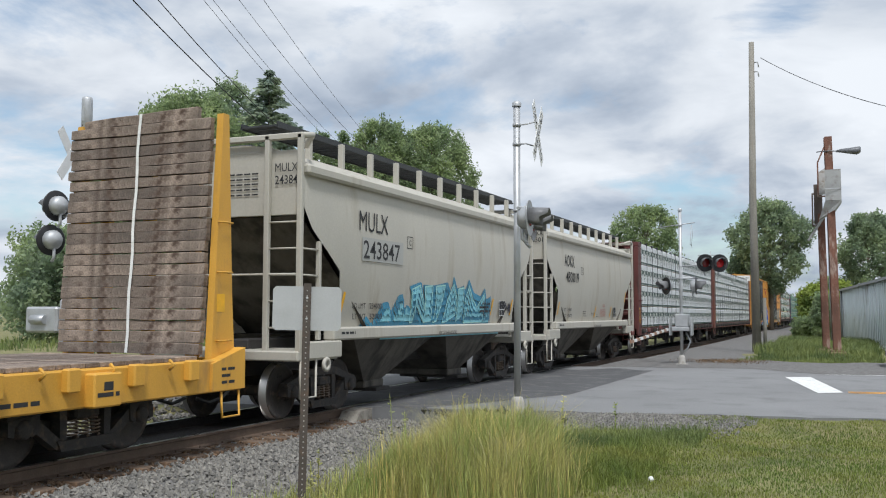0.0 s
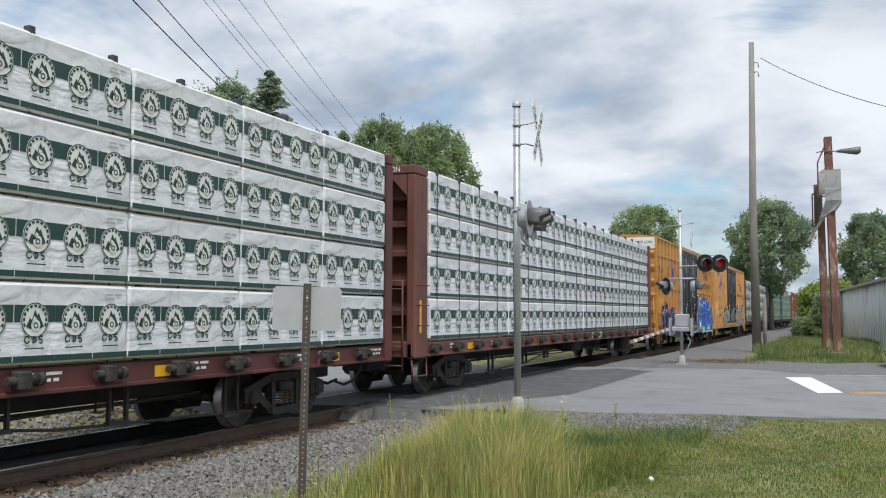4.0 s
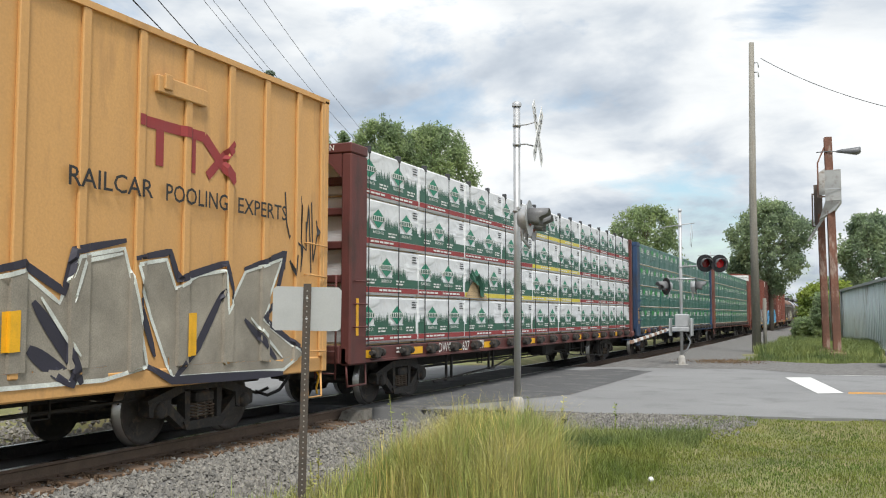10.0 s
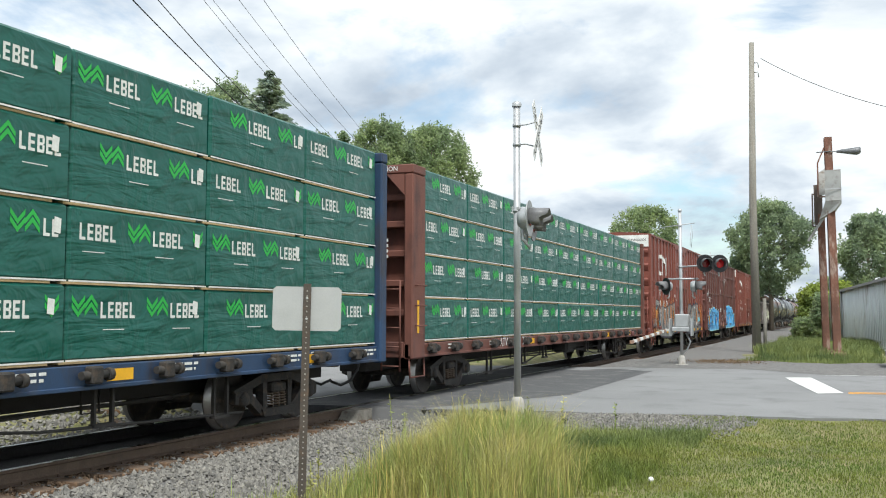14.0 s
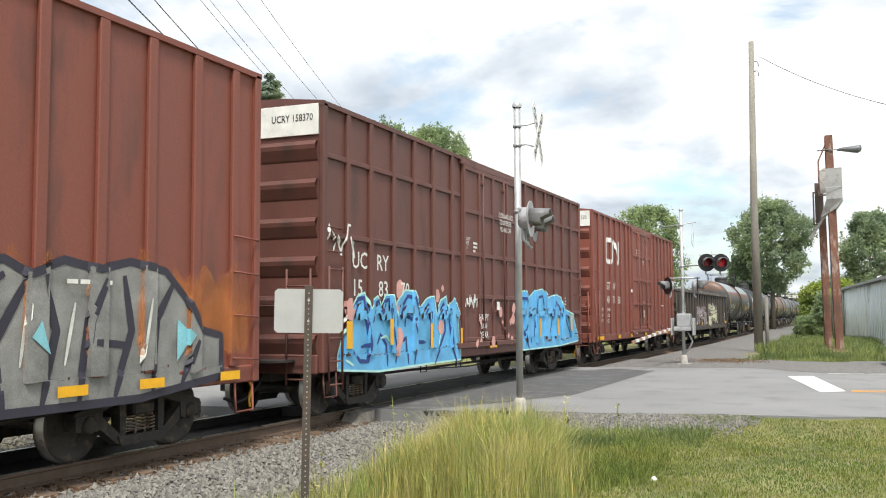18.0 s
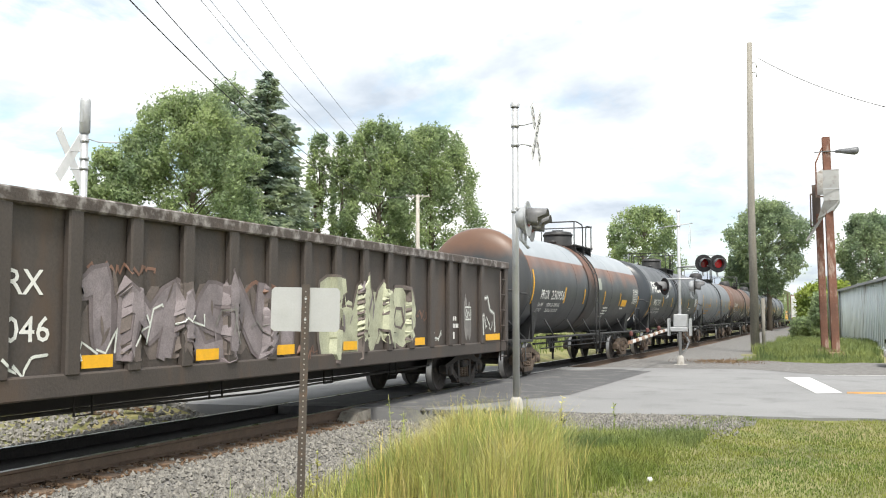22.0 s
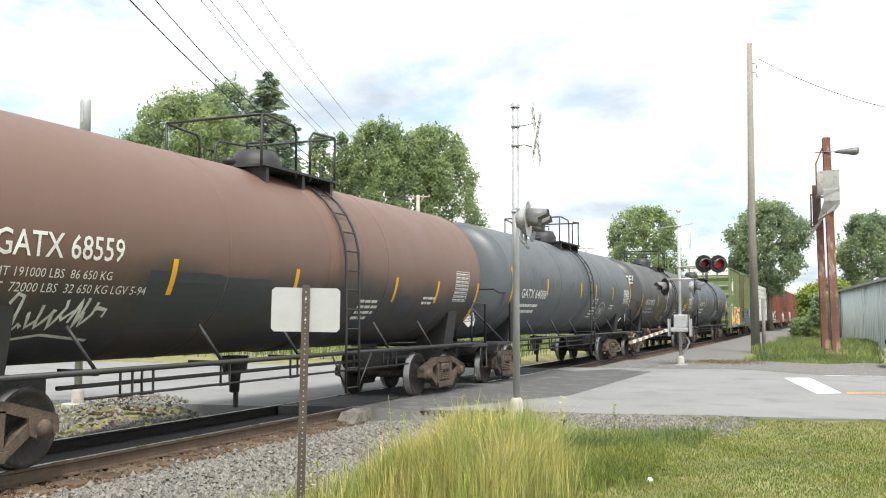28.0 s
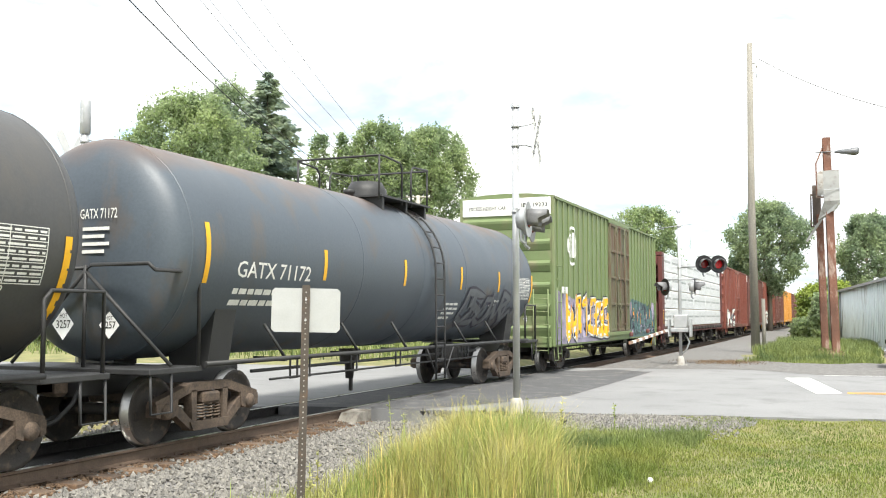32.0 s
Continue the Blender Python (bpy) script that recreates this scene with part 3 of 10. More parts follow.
scatter("lawn_grass", 130000, lawn_place, 0.046, 0.0075, 11, lawn_mat, "short mown lawn with yellow dry blades", 0.6)
scatter("tall_grass", 27000, tuft_place, 0.82, 0.0052, 21, tall_mat, "tall yellow-green wild grass in seed", 0.42)
scatter("grass_seed_heads", 2600, tuft_place, 0.93, 0.0075, 27, straw_mat, "pale dry seed stalks standing in the tall grass", 0.35)
scatter("ballast_edge_grass", 5200, edge_place, 0.36, 0.007, 31, tall_mat, "thin wild grass growing at the edge of the ballast", 0.4)
scatter("lush_grass", 7000, verge_place, 0.14, 0.008, 41, weed_mat, "lush green grass beside the gravel verge", 0.5)
scatter("meadow_grass", 9000, lush_place, 0.17, 0.007, 43, lawn_mat, "lush green grass between lawn and tall grass", 0.5)


def island_place(r, n):
    x, y = r.uniform(-3.8, 1.4, n), r.uniform(36.5, 62, n)
    left = -3.4 + 0.4 * np.sin(y * 0.8) - (y - 36) * 0.01
    right = 0.9 + 0.3 * np.sin(y) + (y - 36) * 0.03
    keep = (x > left) & (x < right) & (y > 36.8 + 0.7 * np.sin(x * 1.7) + 0.35 * np.sin(x * 4))
    x, y = x[keep], y[keep]
    return np.stack([x, y, ground_z(x, y)], 1), np.clip((y - 36) / 4, 0.4, 1.3)


def west_place(r, n):
    x, y = r.uniform(-32, -14.5, n), r.uniform(6, 15, n)
    keep = (y < near_edge(-20) + (x + 20) * ROAD_TILT - 1.5) & (x < -15.5 + 0.6 * np.sin(y * 2))
    x, y = x[keep], y[keep]
    return np.stack([x, y, ground_z(x, y)], 1), np.full(len(x), 1.0)


def far_place(r, n):
    x, y = r.uniform(-45, -12.5, n), r.uniform(33, 75, n)
    keep = y > far_edge(-20) + (x + 20) * ROAD_TILT + 1
    x, y = x[keep], y[keep]
    return np.stack([x, y, ground_z(x, y)], 1), np.full(len(x), 1.0)


scatter("island_grass", 30000, island_place, 0.4, 0.02, 51, weed_mat, "overgrown green grass round the sign posts", 0.45)
scatter("west_grass", 9000, west_place, 0.4, 0.03, 61, tall_mat, "wild grass beyond the track", 0.45)
scatter("far_grass", 12000, far_place, 0.5, 0.05, 71, weed_mat, "wild grass beyond the far road edge", 0.45)
scatter("rusty_weeds", 1600, lambda r, n: (np.stack([r.normal(-4.1, 0.65, n), r.normal(36.4, 0.8, n), np.full(n, -0.02)], 1), np.full(n, 1.0)), 0.1, 0.025, 81,
        mat("brown_weeds", (0.17, 0.11, 0.06), 0.9, var=0.4, bump=0), "low heap of brown dead weeds", 0.7)

# ------------------------------------------------------------------ trees
bark = mat("bark", (0.17, 0.14, 0.11), 0.95, var=0.3, scale=4, bump=0.8, fine=20, streak=4)
LEAF = {"poplar": leafy("poplar_leaves", (0.315, 0.4, 0.25), scale=0.35, trans=0.6, tint=(1.3, 1.22, 1.0), var=0.3, dark=(0.7, 0.75, 0.73)), "dark": leafy("dark_leaves", (0.29, 0.37, 0.275), scale=0.35, trans=0.6, tint=(1.3, 1.22, 1.0), var=0.3, dark=(0.7, 0.75, 0.73)),
        "spruce": leafy("spruce_needles", (0.31, 0.38, 0.35), scale=0.5, trans=0.6, dark=(0.7, 0.75, 0.75)), "bright": leafy("bright_leaves", (0.28, 0.36, 0.09), scale=0.5)}


def leaf_cloud(r, blobs, n, size):
    """Leaf quads in clumps: blobs are (x, y, z, rx, rz)."""
    B = np.array(blobs)
    wgt = B[:, 3] ** 2 * B[:, 4]
    c = r.choice(len(B), n, p=wgt / wgt.sum())
    d = r.normal(0, 1, (n, 3))
    d /= np.linalg.norm(d, axis=1)[:, None]
    # twigs: leaves gather round a limited set of directions in every blob
    rad = r.uniform(0.25, 1.0, n) ** 0.5 * r.choice([0.95, 1.0, 1.1, 1.3, 1.55], n)
    lump = 0.86 + 0.2 * np.sin(d[:, 0] * 5 + c) * np.sin(d[:, 1] * 5 + c * 2) + 0.16 * np.sin(d[:, 2] * 7 + c * 3)
    p = B[c, :3] + d * (rad * lump)[:, None] * np.stack([B[c, 3], B[c, 3], B[c, 4]], 1)
    u = r.normal(0, 1, (n, 3))
    u /= np.linalg.norm(u, axis=1)[:, None]
    w = np.cross(u, d + r.normal(0, 0.6, (n, 3)))
    w /= np.linalg.norm(w, axis=1)[:, None] + 1e-6
    s = size * r.uniform(0.55, 1.35, n)[:, None]
    V = np.stack([p - u * s * 0.6, p + w * s * 0.32, p + u * s * 0.6, p - w * s * 0.32], 1).reshape(-1, 3)
    return V, [(4 * k, 4 * k + 1, 4 * k + 2, 4 * k + 3) for k in range(n)]


def tree(x, y, height, width, leaf, label, n=4500, size=0.24, bare=0.12, spires=0, seed=0, name="tree", profile=((0, 0.6), (0.2, 0.95), (0.5, 1.0), (0.75, 0.92), (0.9, 0.68), (1, 0.35))):
    """Trunk and limbs that carry many small leaf clumps, crowded along an uneven envelope."""
    r = np.random.default_rng(seed + int(height * 100))
    t = thing(name, (x, y, -0.05), label, "tree")
    R, H = width / 2 * 1.1, height
    g = Geo()
    tr = max(0.12, H * 0.016)
    g.tube([(0, 0, -0.1), (0.05, 0, H * 0.3), (r.normal(0, 0.2), r.normal(0, 0.2), H * 0.6), (r.normal(0, 0.3), 0, H * 0.9)], [tr * 1.4, tr, tr * 0.6, 0.04], 8)
    blobs = []
    fs, ws = [p[0] for p in profile], [p[1] for p in profile]
    k = int(44 + 9 * width)
    lop = r.uniform(0, 6.28)
    for i in range(k):
        f = ((i + r.uniform(0.2, 0.8)) / k) ** 0.85
        a = i * 2.4 + r.uniform(0, 0.6)
        env = R * float(np.interp(f, fs, ws)) * (1 + 0.16 * math.sin(2 * a + lop) + 0.1 * math.sin(f * 17 + lop))
        br = min(max(0.12 * R + 0.25, 0.28), 0.9) * r.uniform(0.7, 1.3)
        q = max(0.0, env - br * 0.55) * r.uniform(0.4, 1.0) ** 0.5
        bx, by = q * math.cos(a), q * math.sin(a)
        bz = br * r.uniform(0.8, 1.35)
        z = min(H * (bare + (1 - bare) * f), H - bz * 0.9)
        blobs.append((bx, by, z, br, bz))
        if i % 4 == 0:
            g.tube([(0, 0, z * 0.72), (bx * 0.5, by * 0.5, z * 0.88), (bx, by, z)], [tr * 0.26, tr * 0.13, 0.012], 5)
    for i in range(spires * 2 if H > 12 else spires):
        a = 2 * math.pi * i / spires + r.uniform(-0.4, 0.4)
        q = R * r.uniform(0.1, 0.9)
        h = H * (1.05 - 0.2 * (q / R) ** 2 - r.uniform(0, 0.09))
        for j in range(5):
            f = j / 4
            blobs.append((q * math.cos(a), q * math.sin(a), h * (0.74 + 0.24 * f), (0.78 - 0.55 * f) * min(1, R * 0.24), H * 0.042))
    part("trunk", g, bark, t)
    V, F = leaf_cloud(r, blobs, int(n * 4.6), size)
    part("crown", stuff_mesh("crown", V.tolist(), F, LEAF[leaf]), None, t)
    return t


def spruce(x, y, height, width, seed=5):
    r = np.random.default_rng(seed)
    t = thing("spruce_tree", (x, y, -0.05), "tall dark blue-green spruce among the poplars", "tree")
    g = Geo().tube([(0, 0, -0.1), (0, 0, height * 0.97)], [0.28, 0.03], 8)
    part("trunk", g, bark, t)
    V, F = [], []
    # whorls of drooping boughs, each a flat spray of needle clumps
    for k in range(40):
        f = k / 39
        z = height * (0.06 + 0.94 * f)
        reach = width / 2 * (1 - f) ** 0.6 + 0.2
        for j in range(12 if f < 0.8 else 7):
            a = r.uniform(0, 6.28)
            L = reach * r.uniform(0.6, 1.2)
            n = int(16 + 10 * L)
            s = np.sqrt(r.uniform(0, 1, n))
            px = np.cos(a) * L * s + r.normal(0, 0.12 + 0.06 * L, n)
            py = np.sin(a) * L * s + r.normal(0, 0.12 + 0.06 * L, n)
            pz = z - 0.35 * L * s + 0.25 * L * s * s + r.normal(0, 0.13, n)
            for q in range(n):
                b = a + r.normal(0, 0.8)
                c, e, d = 0.3 * math.cos(b), 0.3 * math.sin(b), r.uniform(-0.2, 0.1)
                i = len(V)
                V += [(px[q] - c, py[q] - e, pz[q] + 0.05), (px[q] - e * 0.4, py[q] + c * 0.4, pz[q] - 0.1), (px[q] + c, py[q] + e, pz[q] + d), (px[q] + e * 0.4, py[q] - c * 0.4, pz[q] + 0.12)]
                F.append((i, i + 1, i + 2, i + 3))
    part("crown", stuff_mesh("crown", V, F, LEAF["spruce"]), None, t)


POP = "tall leafy green poplar beyond the track"
tree(-48.4, 53.3, 13.6, 4.2, "poplar", "leafy green poplar at the end of the row", 4000, seed=1, spires=3)
tree(-45.9, 59.3, 18.6, 9.6, "poplar", POP, 12000, seed=2, spires=8)
tree(-55.2, 77.3, 24.6, 6.5, "dark", POP, 6500, seed=3, spires=5)
spruce(-46.7, 71.0, 23.0, 10.5)
tree(-46.2, 79.5, 19.2, 3.4, "poplar", "slender sparse poplar with gaps in its crown", 2600, seed=4, spires=3, profile=((0, 0.8), (0.5, 1.0), (0.8, 0.7), (1, 0.3)))
tree(-44.4, 80.5, 19.4, 2.6, "poplar", "slender sparse poplar with gaps in its crown", 1800, seed=6, spires=2, profile=((0, 0.8), (0.5, 1.0), (0.8, 0.7), (1, 0.3)))
tree(-41.2, 82.2, 20.4, 7.4, "poplar", POP, 10000, seed=7, spires=6)
tree(-37.8, 87.0, 20.6, 8.6, "poplar", POP, 11000, seed=8, spires=6)
tree(-28.4, 147.3, 18.4, 10.6, "poplar", "broad green tree far beyond the track", 5500, size=0.34, seed=9, spires=2)
FAR = ((0, 0.35), (0.25, 0.8), (0.55, 1.0), (0.8, 0.85), (0.95, 0.5), (1, 0.25))
tree(-7.7, 111.8, 14.4, 7.6, "dark", "tall dark green tree near the far track", 5600, size=0.27, bare=0.3, seed=10, profile=FAR)
tree(-11.0, 113.6, 8.6, 3.8, "dark", "rounded green tree near the far track", 2600, size=0.27, bare=0.15, seed=11, profile=FAR)
tree(2.5, 115.0, 13.0, 6.4, "dark", "dark green tree behind the metal shed", 4700, size=0.27, seed=12, spires=4)
tree(6.6, 121.0, 12.6, 7.0, "dark", "dark green tree behind the metal shed", 4100, size=0.27, seed=13, spires=3)
SHRUB = "dense green shrub along the far side"
for k, (x, y, h, w, leaf) in enumerate([(-43, 44, 6.8, 6.5, "dark"), (-38.5, 43, 6.2, 6, "dark"), (-47, 48, 7.5, 7, "poplar"), (-33.5, 46, 4.2, 5, "poplar"), (-48, 62, 8, 7, "poplar"),
                                        (-41, 66, 7, 7, "poplar"), (-34.6, 63.2, 6.4, 2.6, "bright"), (-37, 72, 8, 6, "poplar"), (-33, 78, 7.5, 7, "poplar"), (-30, 84, 6.5, 6, "poplar"),
                                        (-25, 95, 5, 7, "poplar"), (-22, 110, 5, 8, "dark"), (-18, 125, 5, 7, "dark")]):
    tree(x, y, h, w, leaf, SHRUB, 3200, size=0.24, bare=0.02, seed=30 + k, name="shrub")
for k, (x, y, h, w, leaf) in enumerate([(-2.4, 84, 4.3, 2.3, "bright"), (-1.6, 79, 3.3, 1.9, "poplar"), (-1.2, 92, 5.2, 2.4, "poplar"), (-3.2, 96, 2.2, 2.0, "bright"),
                                        (-3.1, 81, 1.5, 1.8, "poplar"), (0.4, 80, 1.5, 1.2, "dark"), (-0.4, 88, 4.6, 2.0, "bright")]):
    tree(x, y, h, w, leaf, "bright green bush beside the far track", 2000, size=0.2, bare=0.02, seed=60 + k, name="bush")
# distant woods closing the horizon
r = np.random.default_rng(99)
blobs = []
for k in range(260):
    a = radians(-75 + 150 * k / 259)
    d = 340 + r.uniform(-50, 50)
    h = r.uniform(3.5, 8.5)
    blobs.append((-d * math.sin(a), d * math.cos(a), h * 0.55, h * 1.2, h * 0.75))
V, F = leaf_cloud(r, blobs, 36000, 1.6)
tagged(new("distant_woods", stuff_mesh("distant_woods", V.tolist(), F, LEAF["dark"])), "far line of woods on the horizon", "woods", kind="stuff")
# ------------------------------------------------------------------ train: running gear
steel_dark = mat("dark_cast_steel", (0.036, 0.033, 0.031), 0.8, metal=0.1, var=0.35, scale=5, bump=0.35, fine=40, stain=(0.08, 0.058, 0.042), amount=0.35)
steel_brown = mat("rusty_cast_steel", (0.12, 0.088, 0.066), 0.85, metal=0.1, var=0.35, scale=5, bump=0.35, fine=40, stain=(0.07, 0.055, 0.045), amount=0.4)
wheel_mat = mat("wheel_steel", (0.05, 0.044, 0.04), 0.75, metal=0.15, var=0.3, scale=4, bump=0.2, stain=(0.13, 0.1, 0.075), amount=0.3)
tread_mat = mat("bright_tread", (0.4, 0.39, 0.38), 0.35, metal=0.9, var=0.1, bump=0.05)
spring_mat = mat("spring_steel", (0.16, 0.12, 0.09), 0.7, metal=0.3, var=0.3, scale=8, bump=0.2)
rubber = mat("black_rubber", (0.02, 0.02, 0.02), 0.7, var=0.2, bump=0.1)
under_dark = mat("sooty_underframe", (0.035, 0.032, 0.03), 0.85, var=0.3, scale=4, bump=0.3)
decal_white = mat("stencil_white", (0.72, 0.72, 0.69), 0.7, var=0.12, scale=5, bump=0.05)
decal_black = mat("stencil_black", (0.025, 0.025, 0.027), 0.7, var=0.12, scale=5, bump=0.05)
reflector = mat("yellow_reflector", (0.80, 0.42, 0.015), 0.55, var=0.1, scale=6, bump=0.05)
R_WHEEL = 0.457

g = Geo()
for s in (1, -1):
    c = 0.755 * s
    prof = [(0.10, -0.07), (0.17, -0.055), (0.2, -0.03), (0.36, -0.035), (0.39, -0.065), (0.452, -0.07), (0.457, 0.04), (0.483, 0.05), (0.47, 0.072), (0.40, 0.06), (0.37, 0.02), (0.2, 0.05), (0.1, 0.07)]
    g.lathe([(r, c - q * s) for r, q in prof], "x", 30)
    k0 = len(g.f) - 12 * 30
    for k in range(30):
        g.m[k0 + 5 * 30 + k] = 1
        g.m[k0 + 6 * 30 + k] = 1
    if s < 0:
        for k in range(k0, len(g.f)):
            g.f[k] = g.f[k][::-1]
    g.lathe([(0.001, c + 0.075 * s), (0.10, c + 0.075 * s), (0.11, c + 0.02 * s)], "x", 14)
    # spokes of chalk and grease that show the turning
    for k in range(3):
        a = k * 2.1
        g.box(c + 0.032 * s, c + 0.037 * s, -0.012 - 0.06, 0.06, 0.22, 0.3, 0, 2, Matrix.Rotation(a, 4, "X"))
g.tube([(-0.8, 0, 0), (0.8, 0, 0)], 0.085, 12)
WHEELSET = g.mesh("wheelset", wheel_mat, tread_mat, steel_dark)


def side_frame(s):
    """Cast truck side: a bow with two windows, one at each side of the springs."""
    g = Geo()
    x0, x1 = s * 0.93, s * 1.07
    top = [(-1.16, 0.50), (-1.16, 0.60), (-0.86, 0.68), (-0.42, 0.80), (0.42, 0.80), (0.86, 0.68), (1.16, 0.60), (1.16, 0.50), (0.86, 0.55), (0.40, 0.68), (-0.40, 0.68), (-0.86, 0.55)]
    for poly in (top[:4] + top[10:], [(-0.42, 0.80), (0.42, 0.80), (0.40, 0.68), (-0.40, 0.68)], top[4:10]):
        g.prism(poly, "x", x0, x1)
    for q in (-1, 1):
        g.prism([(q * 0.98, 0.55), (q * 0.78, 0.58), (q * 0.36, 0.26), (q * 0.44, 0.17)], "x", x0, x1)
        g.prism([(q * 0.42, 0.70), (q * 0.30, 0.70), (q * 0.30, 0.24), (q * 0.40, 0.24)], "x", x0, x1)
        g.prism([(q * 1.16, 0.56), (q * 0.72, 0.60), (q * 0.74, 0.40), (q * 0.84, 0.36), (q * 0.86, 0.50), (q * 1.06, 0.50), (q * 1.08, 0.38), (q * 1.16, 0.40)], "x", x0 - s * 0.02, x1 + s * 0.02)
    g.prism([(-0.46, 0.27), (0.46, 0.27), (0.40, 0.15), (-0.40, 0.15)], "x", x0 - s * 0.03, x1 + s * 0.03)
    g.box(min(x0, x1) - 0.02, max(x0, x1) + 0.04, -0.2, 0.2, 0.5, 0.66, 0.03)
    return g


g = side_frame(1)
h = side_frame(-1)
k = len(g.v)
g.v += h.v
g.f += [tuple(i + k for i in f) for f in h.f]
g.m += h.m
g.s += h.s
g.box(-0.98, 0.98, -0.2, 0.2, 0.46, 0.76, 0.04)
for q in (-0.94, 0.94):
    for s in (1, -1):
        g.lathe([(0.001, s * 1.13), (0.09, s * 1.13), (0.11, s * 1.10), (0.11, s * 0.9)][::s], "x", 14, at=(0, q, R_WHEEL))
TRUCK = {"dark": g.mesh("truck", steel_dark)}
TRUCK["brown"] = TRUCK["dark"].copy()
TRUCK["brown"].materials[0] = steel_brown
SPRING = Geo().tube([(0.064 * math.cos(0.785 * k), 0.064 * math.sin(0.785 * k), 0.285 + 0.0052 * k) for k in range(41)], 0.012, 5).mesh("spring", spring_mat)
WHEELS = []           # wheelsets that turn


def truck(car, y, look_="dark"):
    t = part("truck", TRUCK[look_], None, car, at=(0, y, 0))
    for q in (-0.94, 0.94):
        w = part("wheelset", WHEELSET, None, t)
        w.matrix_parent_inverse = Matrix.Translation((0, q, R_WHEEL))
        WHEELS.append(w)
    for x in (1.03, -1.03):
        for q in (-0.17, 0.0, 0.17):
            part("spring", SPRING, None, t, at=(x, q, 0))
    return t


g = Geo()
g.box(-0.07, 0.07, -0.62, 0.0, -0.1, 0.1, 0.02).box(-0.16, 0.13, -0.82, -0.6, -0.15, 0.15, 0.05)
g.prism([(0.1, -0.62), (0.17, -0.85), (0.06, -0.92), (0.0, -0.8)], "z", -0.13, 0.13)
COUPLER = g.mesh("coupler", steel_brown)
g = Geo()
g.tube([(0.3, 0.0, 0.8), (0.34, -0.15, 0.62), (0.32, -0.4, 0.42), (0.22, -0.62, 0.34), (0.1, -0.8, 0.42)], 0.028, 8)
HOSE = g.mesh("air_hose", rubber)


def draft_gear(car, half):
    for s, a in ((-1, 0), (1, 180)):
        part("coupler", COUPLER, None, car, at=pose(0, s * (half - 0.1), 0.84, 0, 0, a))
        part("air_hose", HOSE, None, car, at=pose(0, s * (half - 0.05), 0, 0, 0, a))


def ladder(g, x, y0, y1, z0, z1, step=0.38, r=0.016, m=0):
    """A ladder flat against a side that faces +x."""
    for y in (y0, y1):
        g.tube([(x, y, z0), (x, y, z1)], r * 1.2, 6, m)
    z = z0 + 0.1
    while z < z1:
        g.tube([(x, y0, z), (x, y1, z)], r, 6, m)
        z += step


def end_ladder(g, y, x0, x1, z0, z1, step=0.38, r=0.016, m=0):
    for x in (x0, x1):
        g.tube([(x, y, z0), (x, y, z1)], r * 1.2, 6, m)
    z = z0 + 0.1
    while z < z1:
        g.tube([(x0, y, z), (x1, y, z)], r, 6, m)
        z += step


def grab(g, p0, p1, out, r=0.014):
    a, b, o = Vector(p0), Vector(p1), Vector(out)
    g.tube([a, a + o, b + o, b], r, 6)


def brake_rigging(car, half, span=None):
    """Pipes and rods that hang under a car."""
    g = Geo()
    g.tube([(0.9, -half, 0.62), (0.85, 0, 0.5), (0.9, half, 0.62)], 0.018, 6)
    g.tube([(0.55, -half, 0.55), (0.6, half, 0.55)], 0.03, 6)
    for y in (-half * 0.6, -half * 0.2, half * 0.3, half * 0.7):
        g.tube([(0.9, y, 0.95), (0.9, y, 0.52), (0.9, y + 0.3, 0.52), (0.9, y + 0.3, 0.95)], 0.016, 6)
    return part("brake_rod", g, under_dark, car)


# ------------------------------------------------------------------ painted tags on the sides
def ribbed(x_flat, ribs, depth, half=0.07, rails=(), sill=0.0):
    """x of a side wall at (y, z): flat panels, upright ribs and level rails that stand out."""
    def at(y, z):
        if z < sill:
            return x_flat + 0.022
        for r in ribs:
            if abs(y - r) < half:
                return x_flat + depth
        for z0 in rails:
            if abs(z - z0) < half * 0.8:
                return x_flat + depth * 0.75
        return x_flat
    return at


import itertools

LAYER = itertools.count()


def stroke(g, at, pts, w, m, lift, taper=0.0):
    """A thick painted line through (y, z) points, laid onto the wall; taper thins its ends. No two lines share a plane."""
    fine = []
    lift += next(LAYER) % 7 * 0.00035
    for (a, b), (c, d) in zip(pts, pts[1:]):
        n = max(1, int(math.hypot(c - a, d - b) / 0.08))
        fine += [(a + (c - a) * k / n, b + (d - b) * k / n) for k in range(n)]
    fine.append(pts[-1])
    strips = max(1, math.ceil(w / 0.09))
    rows = []
    for i, (a, b) in enumerate(fine):
        p, q = fine[max(i - 1, 0)], fine[min(i + 1, len(fine) - 1)]
        dy, dz = q[0] - p[0], q[1] - p[1]
        L = math.hypot(dy, dz) or 1
        k = 1 - taper * abs(2 * i / max(len(fine) - 1, 1) - 1) ** 3
        ny, nz = -dz / L * w / 2 * k, dy / L * w / 2 * k
        row = []
        for j in range(strips + 1):
            f = 1 - 2 * j / strips
            y, z = a + ny * f, b + nz * f
            row.append((at(y, z) + lift + (i % 50) * 0.00003, y, z))
        rows.append(row)
    for u, v in zip(rows, rows[1:]):
        for j in range(strips):
            g.face([u[j], u[j + 1], v[j + 1], v[j]], m)


